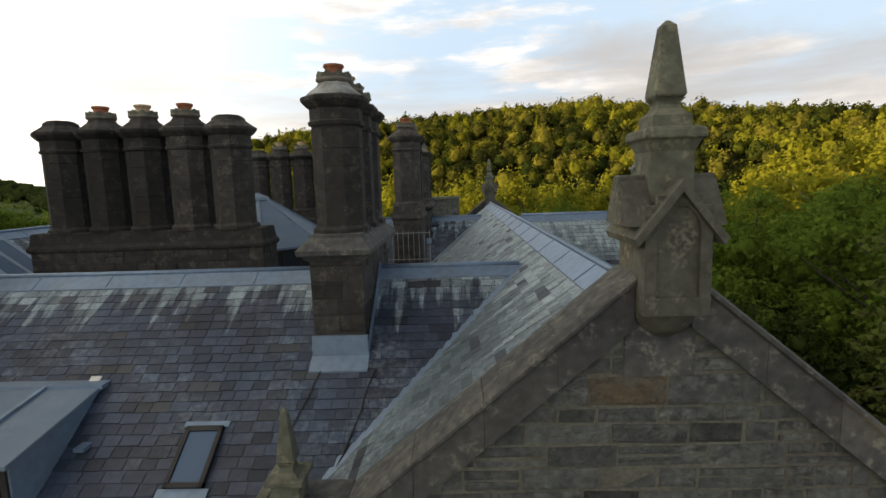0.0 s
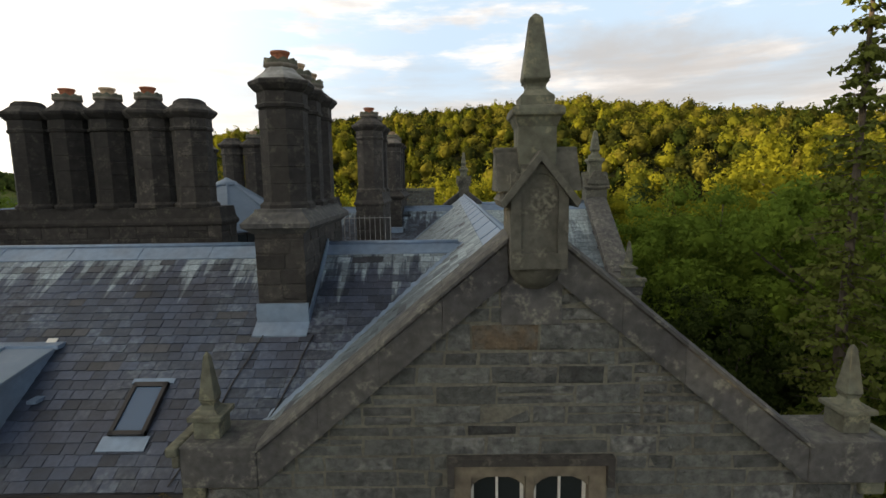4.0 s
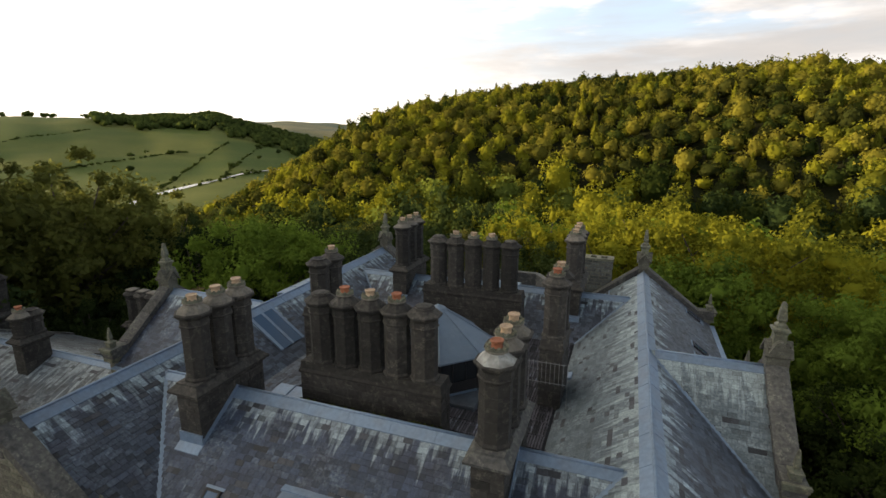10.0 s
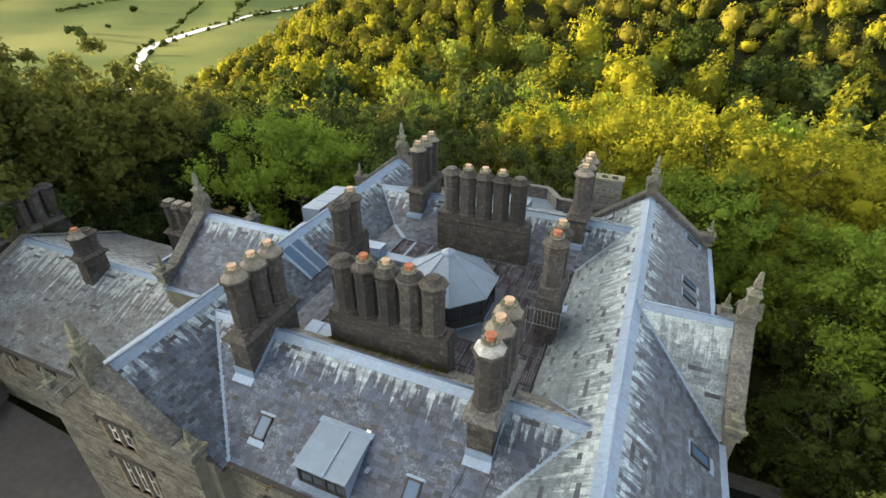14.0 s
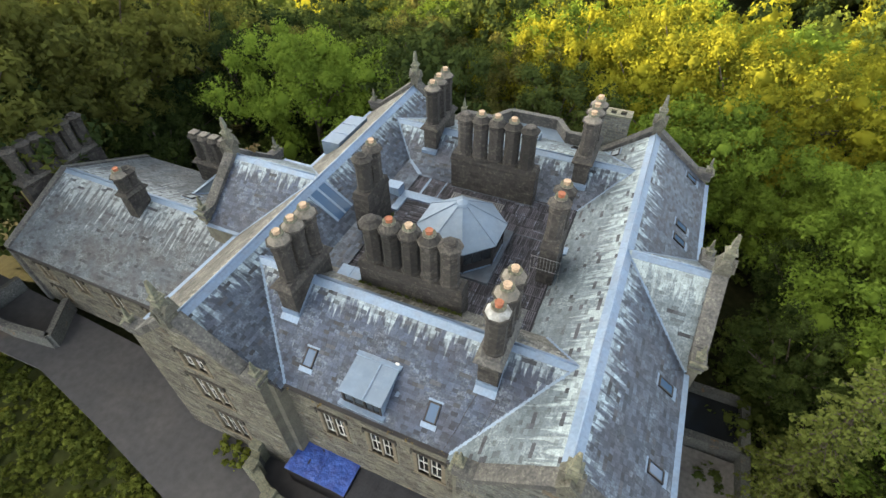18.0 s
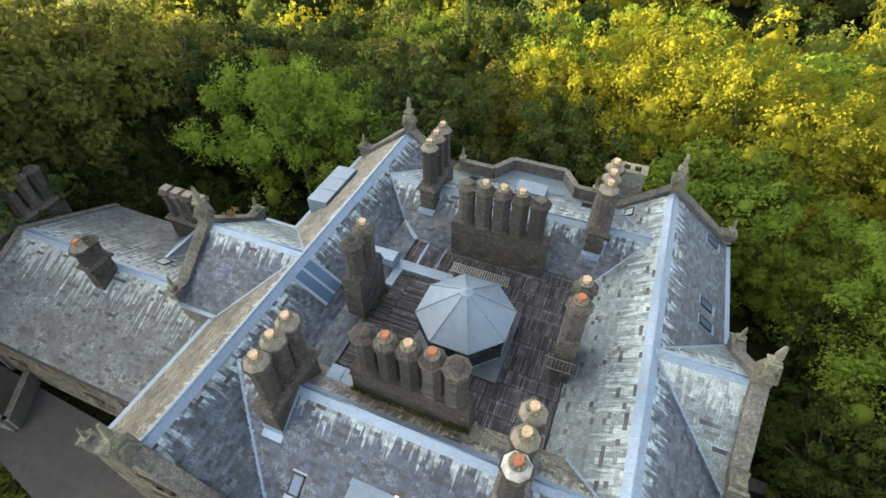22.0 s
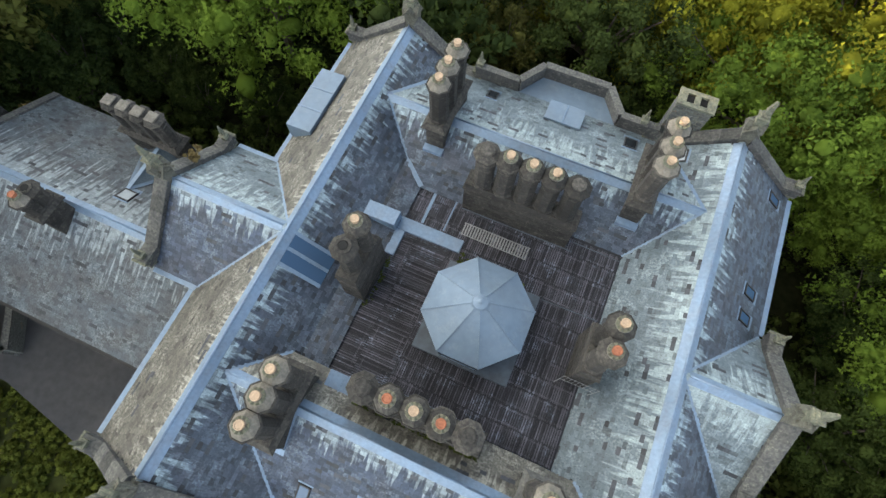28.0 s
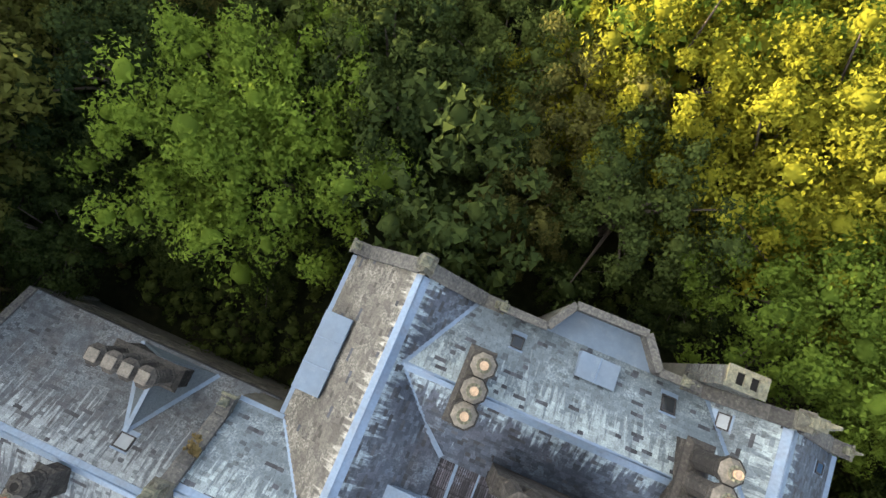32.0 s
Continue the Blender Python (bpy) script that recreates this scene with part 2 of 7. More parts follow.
M["stone_soot"] = material("sooty_sandstone", (0.04, 0.036, 0.032), 0.9, grain=(5.0, 0.6), stain=(0.9, 0.85), second=(0.024, 0.021, 0.019), bump=(20.0, 0.6, 0.025), vary=0.6, extra=spotted((0.165, 0.147, 0.118), 0.38, 0.25))
M["stone"] = material("weathered_sandstone", (0.1, 0.104, 0.096), 0.9, grain=(7.0, 0.65), stain=(1.1, 0.85), second=(0.05, 0.05, 0.05), bump=(13.0, 1.0, 0.07), vary=0.55, extra=rusty)
M["stone_rust"] = material("iron_stained_sandstone", (0.115, 0.085, 0.055), 0.9, grain=(7.0, 0.6), stain=(4.0, 0.95), second=(0.095, 0.093, 0.08), bump=(13.0, 1.0, 0.06))
M["stone_joined"] = material("weathered_sandstone_courses", (0.13, 0.12, 0.092), 0.9, grain=(7.0, 0.6), stain=(0.9, 0.85), second=(0.062, 0.058, 0.05), bump=(13.0, 1.0, 0.06), vary=0.55, island=True, extra=rusty)
M["soot_joined"] = material("sooty_sandstone_courses", (0.07, 0.058, 0.045), 0.9, grain=(5.0, 0.6), stain=(0.9, 0.8), second=(0.028, 0.025, 0.023), bump=(20.0, 0.6, 0.025), vary=0.8, island=True, extra=spotted((0.2, 0.18, 0.13), 0.4, 0.5))
M["mortar"] = material("lime_mortar", (0.145, 0.138, 0.11), 0.95, grain=(12.0, 0.5), stain=(1.0, 0.7), second=(0.085, 0.078, 0.062), bump=(16.0, 0.6, 0.03))
M["dressed_stone"] = material("buff_dressed_stone", (0.165, 0.138, 0.098), 0.88, grain=(6.0, 0.5), stain=(2.0, 0.7), second=(0.1, 0.08, 0.06), bump=(18.0, 0.5, 0.02))
M["coping"] = material("coping_stone", (0.083, 0.08, 0.075), 0.88, grain=(6.0, 0.55), stain=(1.1, 0.8), second=(0.047, 0.046, 0.05), bump=(18.0, 0.55, 0.025), vary=0.3, extra=spotted((0.25, 0.24, 0.19), 0.45, 0.25))
M["finial_stone"] = material("dark_carved_sandstone", (0.1, 0.097, 0.078), 0.9, grain=(7.0, 0.5), stain=(1.5, 0.8), second=(0.05, 0.046, 0.036), bump=(18.0, 0.6, 0.03), extra=spotted((0.25, 0.24, 0.18), 0.5, 0.3))
M["lichen_stone"] = material("lichened_stone", (0.134, 0.137, 0.1), 0.9, grain=(7.0, 0.5), stain=(1.8, 0.75), second=(0.072, 0.068, 0.05), bump=(18.0, 0.55, 0.03), extra=spotted((0.27, 0.25, 0.16), 0.6, 0.3))
M["flaunching"] = material("pale_mortar_cap", (0.37, 0.37, 0.35), 0.9, grain=(8.0, 0.6), stain=(2.0, 0.85), second=(0.12, 0.11, 0.095))
M["pot_mortar"] = material("pot_bedding_mortar", (0.185, 0.165, 0.135), 0.9, grain=(8.0, 0.6), stain=(2.0, 0.85), second=(0.11, 0.1, 0.085))
M["terracotta"] = material("terracotta", (0.35, 0.125, 0.062), 0.8, grain=(9.0, 0.4), stain=(3.0, 0.4))
M["cream_pot"] = material("buff_clay", (0.47, 0.335, 0.22), 0.8, grain=(9.0, 0.4), stain=(3.0, 0.4))
M["soot"] = material("soot", (0.012, 0.011, 0.01), 0.95)
# the pale blue spots paint the sky's sheen on wet boards
M["deck"] = material("weathered_sheen_duckboard", (0.082, 0.077, 0.092), 0.72, grain=(7.0, 0.6), stain=(0.8, 0.7), second=(0.036, 0.032, 0.036), vary=1.5, island=True, extra=spotted((0.22, 0.25, 0.32), 0.55, 0.0, 1.1))
M["felt"] = material("dark_roof_felt", (0.035, 0.035, 0.04), 0.9, stain=(0.8, 0.5))
M["timber_dark"] = material("dark_painted_timber", (0.025, 0.022, 0.022), 0.6)
M["timber_white"] = material("white_painted_timber", (0.7, 0.68, 0.62), 0.6, grain=(8.0, 0.2))
M["steel"] = material("galvanised_steel", (0.34, 0.34, 0.34), 0.5, 0.6)
M["asphalt"] = material("asphalt_drive", (0.06, 0.058, 0.06), 0.9, grain=(1.5, 0.3), stain=(0.25, 0.5), second=(0.095, 0.088, 0.085), bump=(40.0, 0.4, 0.01))
M["paving"] = material("stone_paving", (0.16, 0.15, 0.14), 0.9, grain=(3.0, 0.4), stain=(0.5, 0.5))
M["tarp"] = material("blue_tarpaulin", (0.045, 0.1, 0.37), 0.42, grain=(4.0, 0.5), stain=(1.2, 0.5), second=(0.03, 0.035, 0.14), bump=(3.5, 0.9, 0.12))
M["water"] = material("still_water", (0.02, 0.022, 0.025), 0.12, grain=(1.0, 0.1), bump=(3.0, 0.05, 0.01))
M["river"] = material("river_water", (0.16, 0.17, 0.17), 0.18, grain=(1.0, 0.1), bump=(0.4, 0.05, 0.02))
M["bark"] = material("bark", (0.09, 0.072, 0.055), 0.95, grain=(5.0, 0.5), bump=(12.0, 0.7, 0.04))
gl = bpy.data.materials.new("window_glass")
gl.use_nodes = True
gb = gl.node_tree.nodes["Principled BSDF"]
gb.inputs["Base Color"].default_value, gb.inputs["Roughness"].default_value = (0.02, 0.024, 0.028, 1), 0.06
gb.inputs["Specular IOR Level"].default_value = 0.6
M["glass"] = gl


def foliage(name, low, high, light=0.35):
    """Leaves: the tone of the tree and a change from leaf to leaf, with light through them."""
    m = bpy.data.materials.new(name)
    m.use_nodes = True
    t = m.node_tree
    t.nodes.clear()
    out = t.nodes.new("ShaderNodeOutputMaterial")
    tone = t.nodes.new("ShaderNodeAttribute")
    tone.attribute_name = "tone"
    geo = t.nodes.new("ShaderNodeNewGeometry")
    oi = t.nodes.new("ShaderNodeObjectInfo")
    s1 = t.nodes.new("ShaderNodeMath")
    s1.operation = "MULTIPLY_ADD"
    s1.inputs[1].default_value = 0.3
    t.links.new(geo.outputs["Random Per Island"], s1.inputs[0])
    t.links.new(tone.outputs["Fac"], s1.inputs[2])
    s2 = t.nodes.new("ShaderNodeMath")
    s2.operation = "MULTIPLY_ADD"
    s2.inputs[1].default_value = 0.4
    t.links.new(oi.outputs["Random"], s2.inputs[0])
    t.links.new(s1.outputs[0], s2.inputs[2])
    rm = t.nodes.new("ShaderNodeValToRGB")
    e = rm.color_ramp.elements
    e[0].position, e[0].color = 0.1, (*low, 1)
    e[1].position, e[1].color = 1.45 / 1.6, (*high, 1)
    t.links.new(s2.outputs[0], rm.inputs["Fac"])
    d = t.nodes.new("ShaderNodeBsdfDiffuse")
    tr = t.nodes.new("ShaderNodeBsdfTranslucent")
    mx = t.nodes.new("ShaderNodeMixShader")
    mx.inputs[0].default_value = light
    t.links.new(rm.outputs["Color"], d.inputs["Color"])
    t.links.new(rm.outputs["Color"], tr.inputs["Color"])
    t.links.new(d.outputs[0], mx.inputs[1])
    t.links.new(tr.outputs[0], mx.inputs[2])
    t.links.new(mx.outputs[0], out.inputs["Surface"])
    return m


M["leaf"] = foliage("broad_leaves", (0.036, 0.057, 0.02), (0.18, 0.22, 0.04), 0.4)
M["leaf_fresh"] = foliage("fresh_leaves", (0.045, 0.075, 0.015), (0.165, 0.235, 0.032), 0.4)
M["leaf_olive"] = foliage("olive_leaves", (0.042, 0.05, 0.02), (0.2, 0.19, 0.045), 0.4)
# evening sunlight is put into this golden leaf colour
M["leaf_gold"] = foliage("gold_lit_leaves", (0.038, 0.055, 0.013), (0.24, 0.24, 0.022), 0.45)
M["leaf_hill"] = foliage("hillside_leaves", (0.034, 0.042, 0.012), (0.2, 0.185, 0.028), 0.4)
M["needle"] = foliage("conifer_needles", (0.026, 0.042, 0.016), (0.11, 0.13, 0.03), 0.25)
# darker copy of the broad leaves, with crown shade put into the colour
M["leaf_dark"] = foliage("shade_coloured_leaves", (0.022, 0.036, 0.014), (0.095, 0.122, 0.03), 0.3)
# the shade beside the house is put into this dark leaf colour
M["leaf_deep_shade"] = foliage("deep_shade_leaves", (0.018, 0.03, 0.01), (0.075, 0.1, 0.024), 0.25)
M["moss"] = foliage("green_moss", (0.025, 0.032, 0.012), (0.1, 0.12, 0.03), 0.1)
M["dry_grass"] = foliage("dry_grass_blades", (0.07, 0.055, 0.025), (0.22, 0.17, 0.08), 0.3)
# backlight and haze are put into this lighter leaf colour
M["leaf_back"] = foliage("backlight_coloured_leaves", (0.05, 0.06, 0.022), (0.16, 0.17, 0.04), 0.55)
M["shrub"] = foliage("shrub_leaves", (0.042, 0.062, 0.016), (0.17, 0.19, 0.035))


# ---- mesh helpers ----
class Shape:
    """Collects points and faces of one mesh."""

    def __init__(self):
        self.v, self.f, self.uv = [], [], None

    def add(self, pts, faces):
        n = len(self.v)
        self.v += [tuple(p) for p in pts]
        self.f += [tuple(i + n for i in f) for f in faces]
        return self

    def box(self, x0, x1, y0, y1, z0, z1):
        p = [(x, y, z) for z in (z0, z1) for y in (y0, y1) for x in (x0, x1)]
        return self.add(p, [(0, 2, 3, 1), (4, 5, 7, 6), (0, 1, 5, 4), (1, 3, 7, 5), (3, 2, 6, 7), (2, 0, 4, 6)])

    def beam(self, a, b, w, h, up=(0, 0, 1)):
        """A bar with a rectangular section from a to b; w across, h along up, centred on the line."""
        a, b, up = Vector(a), Vector(b), Vector(up)
        d = (b - a).normalized()
        s = d.cross(up).normalized() * (w / 2)
        u = s.cross(d).normalized() * (h / 2)
        p = [e + i * s + j * u for e in (a, b) for j in (-1, 1) for i in (-1, 1)]
        return self.add(p, [(0, 1, 3, 2), (4, 6, 7, 5), (0, 4, 5, 1), (1, 5, 7, 3), (3, 7, 6, 2), (2, 6, 4, 0)])

    def lathe(self, rings, n=8, c=(0, 0), turn=None, sx=1.0, sy=1.0):
        """Rings of (radius, z) round an upright axis, closed at both ends. The radius goes to the flats."""
        turn = math.pi / n if turn is None else turn
        k = 1 / math.cos(math.pi / n) if n <= 8 else 1.0
        p = [(c[0] + sx * r * k * math.cos(turn + 2 * math.pi * i / n), c[1] + sy * r * k * math.sin(turn + 2 * math.pi * i / n), z) for r, z in rings for i in range(n)]
        f = [(j * n + i, j * n + (i + 1) % n, (j + 1) * n + (i + 1) % n, (j + 1) * n + i) for j in range(len(rings) - 1) for i in range(n)]
        f += [tuple(range(n - 1, -1, -1)), tuple((len(rings) - 1) * n + i for i in range(n))]
        return self.add(p, f)

    def prism(self, poly, z0, z1):
        """An upright prism; z0 and z1 are numbers or functions of x, y."""
        g0 = z0 if callable(z0) else (lambda x, y: z0)
        g1 = z1 if callable(z1) else (lambda x, y: z1)
        n = len(poly)
        p = [(x, y, g0(x, y)) for x, y in poly] + [(x, y, g1(x, y)) for x, y in poly]
        f = [tuple(range(n - 1, -1, -1)), tuple(range(n, 2 * n))] + [(i, (i + 1) % n, n + (i + 1) % n, n + i) for i in range(n)]
        return self.add(p, f)

    def turned(self, m):
        self.v = [tuple(m @ Vector(p)) for p in self.v]
        return self

    def mesh(self, name, mat, smooth=False):
        me = bpy.data.meshes.new(name)
        me.from_pydata(self.v, [], self.f)
        if self.uv is not None:
            lay = me.uv_layers.new(name="UVMap")
            idx = np.empty(len(me.loops), dtype=np.int32)
            me.loops.foreach_get("vertex_index", idx)
            lay.data.foreach_set("uv", np.asarray(self.uv, dtype=np.float32)[idx].ravel())
        me.materials.append(mat)
        if smooth:
            me.polygons.foreach_set("use_smooth", [True] * len(me.polygons))
        me.update()
        return me


def part(name, shape, mat, parent=None, label="", kind="", bevel=0.0, smooth=False):
    me = shape if isinstance(shape, bpy.types.Mesh) else shape.mesh(name, M[mat], smooth)
    ob = new(name, me)
    if parent is not None:
        ob.parent = parent
    if label or kind:
        tagged(ob, label, "", "", kind)
    if bevel:
        b = ob.modifiers.new("edge", "BEVEL")
        b.width, b.segments, b.limit_method, b.angle_limit = bevel, 2, "ANGLE", radians(40)
    return ob


def thing(name, label, category, group="", kind="", at=(0, 0, 0)):
    ob = new(name)
    ob.empty_display_size = 0.2
    ob.location = at
    return tagged(ob, label, category, group, kind)


def fast_mesh(name, verts, faces, mat, tone=None):
    """A mesh of faces with an equal number of corners, from arrays."""
    me = bpy.data.meshes.new(name)
    nv, nf = len(verts), len(faces)
    k = faces.shape[1]
    me.vertices.add(nv)
    me.vertices.foreach_set("co", np.asarray(verts, dtype=np.float32).ravel())
    me.loops.add(nf * k)
    me.loops.foreach_set("vertex_index", np.asarray(faces, dtype=np.int32).ravel())
    me.polygons.add(nf)
    me.polygons.foreach_set("loop_start", np.arange(0, nf * k, k, dtype=np.int32))
    if tone is not None:
        at = me.attributes.new("tone", "FLOAT", "POINT")
        at.data.foreach_set("value", np.asarray(tone, dtype=np.float32))
    me.materials.append(mat)
    me.update(calc_edges=True)
    return me


# ---- ground ----
def step(a, b, x):
    t = np.clip((np.asarray(x, dtype=float) - a) / (b - a), 0, 1)
    return t * t * (3 - 2 * t)


def land(x, y):
    """The height of the ground: the house stands on level ground over a river flat, with a wooded hill across."""
    x, y = np.asarray(x, dtype=float), np.asarray(y, dtype=float)
    r = np.hypot(x, y)
    u = x + 305 + (y - 197) * 0.37
    side = step(-120, 60, y + 0.4 * x + 60)
    out = step(45, 200, r) * (1 - step(40, 230, u))
    crest = 56 * (1 - np.exp(-np.clip(u - 95, 0, None) / 118)) * (1 - 0.8 * step(60, 300, x))
    hill = crest * step(85, 270, r) * side * step(60, 190, u)
    dip = -11 * np.exp(-((r - 115) / 55) ** 2) * side
    bear = np.degrees(np.arctan2(x, y))
    # the grazing hill across the river falls away to a spur, with moors far behind it
    rise = np.clip(np.where(bear < -45, 1.0, 1.0 - 2.5 * (bear + 45) / 12), -2.2, 1.0) + 0.16 * np.sin(bear * 0.42 + 1.2) + 0.07 * np.sin(bear * 1.1)
    far = step(540, 1500, r) * (1 - 0.45 * step(1750, 2700, r)) * np.clip(55 + 1500 * np.tan(np.radians(rise)), 0, None) * (1 - step(-36, -31, bear))
    moor = step(2900, 4200, r) * step(-58, -46, bear) * (1 - step(-12, 4, bear)) * (92 + 9 * np.sin(bear * 0.5) + 5 * np.sin(bear * 1.3)) + step(2300, 2900, r) * (1 - step(2900, 3500, r)) * step(-44, -37, bear) * (1 - step(-30, -26, bear)) * 52
    back = step(600, 1500, r) * step(-36, -17, bear) * 10
    return -28 * out + hill + dip + far + moor + back + 1.5 * step(60, 160, r) * np.sin(x / 23.0) * np.cos(y / 31.0)


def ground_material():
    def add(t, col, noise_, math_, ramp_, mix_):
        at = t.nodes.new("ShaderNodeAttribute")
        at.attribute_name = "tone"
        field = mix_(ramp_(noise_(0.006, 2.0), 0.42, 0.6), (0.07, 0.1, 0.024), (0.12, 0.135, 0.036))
        # the far moor is paled in its colour to stand for distance haze
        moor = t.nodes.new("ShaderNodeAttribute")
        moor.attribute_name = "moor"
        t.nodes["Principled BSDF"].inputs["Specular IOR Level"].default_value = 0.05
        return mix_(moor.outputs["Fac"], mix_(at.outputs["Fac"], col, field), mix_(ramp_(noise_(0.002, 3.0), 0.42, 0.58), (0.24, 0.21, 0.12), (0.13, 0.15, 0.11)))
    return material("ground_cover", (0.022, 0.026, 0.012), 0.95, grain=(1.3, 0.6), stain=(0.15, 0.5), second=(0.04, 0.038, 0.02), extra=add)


def build_ground():
    radii = [0.0] + [12.0 * i for i in range(1, 14)] + [156 * 1.085 ** i for i in range(1, 43)]
    nb = 320
    v, f, tone, moor = [], [], [], []
    for r in radii[1:]:
        a = np.arange(nb) * 2 * math.pi / nb
        x, y = r * np.sin(a), r * np.cos(a)
        h = land(x, y)
        u = x + 305 + (y - 197) * 0.37
        wood_edge = step(70, 150, u + 25 * np.sin(y / 60.0))
        tt = np.maximum((1 - wood_edge) * step(140, 220, np.full(nb, r)), 0.35 * step(-14, -22, y) * (1 - step(120, 180, np.full(nb, r))))
        v += list(zip(x, y, h))
        tone += list(tt)
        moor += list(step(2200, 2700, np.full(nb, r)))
    n = len(radii) - 1
    for j in range(n - 1):
        for i in range(nb):
            k = (i + 1) % nb
            f.append((j * nb + i, j * nb + k, (j + 1) * nb + k, (j + 1) * nb + i))
    me = bpy.data.meshes.new("ground")
    me.from_pydata(v + [(0, 0, 0)], [], f + [((i + 1) % nb, i, len(v)) for i in range(nb)])
    at = me.attributes.new("tone", "FLOAT", "POINT")
    at.data.foreach_set("value", np.asarray(tone + [0.0], dtype=np.float32))
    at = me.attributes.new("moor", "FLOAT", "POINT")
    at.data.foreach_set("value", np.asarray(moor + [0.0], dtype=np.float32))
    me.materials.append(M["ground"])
    # faces look up
    bm = bmesh.new()
    bm.from_mesh(me)
    bmesh.ops.recalc_face_normals(bm, faces=bm.faces)
    if bm.faces[0].normal.z < 0:
        bmesh.ops.reverse_faces(bm, faces=bm.faces)
    bm.to_mesh(me)
    bm.free()
    me.polygons.foreach_set("use_smooth", [True] * len(me.polygons))
    return tagged(new("ground", me), "woodland floor, river meadows and distant grazing hills", "ground", "", "structure")


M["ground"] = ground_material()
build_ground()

drive = Shape()
drive.prism([(-75, -20.6), (-50, -20.0), (-36.8, -19.6), (-27.3, -21.4), (-16.5, -23.7), (-6, -26.8), (30, -30), (30, -16), (-60, -12.4), (-75, -13)], -0.3, 0.05)
tagged(part("road", drive, "asphalt"), "grey asphalt drive beside the house", "road", "", "structure")

river = Shape()
def river_x(y):
    return -457 + 158 * math.exp(-(y - 197) / 135.0) + 5 * math.sin(y / 27.0)


rp = [(river_x(150 + 14 * i), 150 + 14 * i) for i in range(64)]
for i in range(len(rp) - 1):
    (xa, ya), (xb, yb) = rp[i], rp[i + 1]
    wa, wb = 4.6 + math.sin(ya / 40.0), 4.6 + math.sin(yb / 40.0)
    za, zb = float(land(xa, ya)) + 0.5, float(land(xb, yb)) + 0.5
    river.add([(xa - wa, ya, za), (xa + wa, ya, za), (xb + wb, yb, zb), (xb - wb, yb, zb)], [(0, 1, 2, 3)])
tagged(part("river", river, "river"), "pale river winding through the valley meadows", "water", "", "structure")

# ---- roofs ----
RX, RZ, SL = 12.85, 17.3, 0.74       # wing ridges: distance from the axis, height, slope
F1Y, F2Y, FZ, FS = -9.9, 12.1, 16.6, 0.68   # cross ridges
FN = 0.4                              # the rear slope is shallower
EAVE = 18.6
DECK = 13.95


def inside(px, py, poly):
    ok = np.zeros(px.shape, dtype=bool)
    n = len(poly)
    for i in range(n):
        (x0, y0), (x1, y1) = poly[i], poly[(i + 1) % n]
        if y0 == y1:
            continue
        c = ((y0 > py) != (y1 > py)) & (px < (x1 - x0) * (py - y0) / (y1 - y0) + x0)
        ok ^= c
    return ok


class Slope:
    """One plane of a roof: its outline in plan, a point on its ridge, the way down in plan, and the fall."""

    def __init__(self, poly, ridge, down, z, fall):
        self.poly, self.ridge, self.down, self.zr, self.fall = poly, Vector(ridge), Vector(down).normalized(), z, fall

    def z(self, x, y):
        return self.zr - self.fall * ((x - self.ridge.x) * self.down.x + (y - self.ridge.y) * self.down.y)

    def at(self, u, v, lift=0.0):
        """Metres along the ridge and down the slope."""
        c = 1 / math.hypot(1, self.fall)
        al = Vector((-self.down.y, self.down.x))
        p = self.ridge + al * u + self.down * (v * c)
        n = Vector((self.down.x * self.fall, self.down.y * self.fall, 1)).normalized() * lift
        return Vector((p.x, p.y, self.zr - v * c * self.fall)) + n

    def uv(self, x, y):
        al = Vector((-self.down.y, self.down.x))
        d = Vector((x, y)) - self.ridge
        return d.dot(al), d.dot(self.down) * math.hypot(1, self.fall)


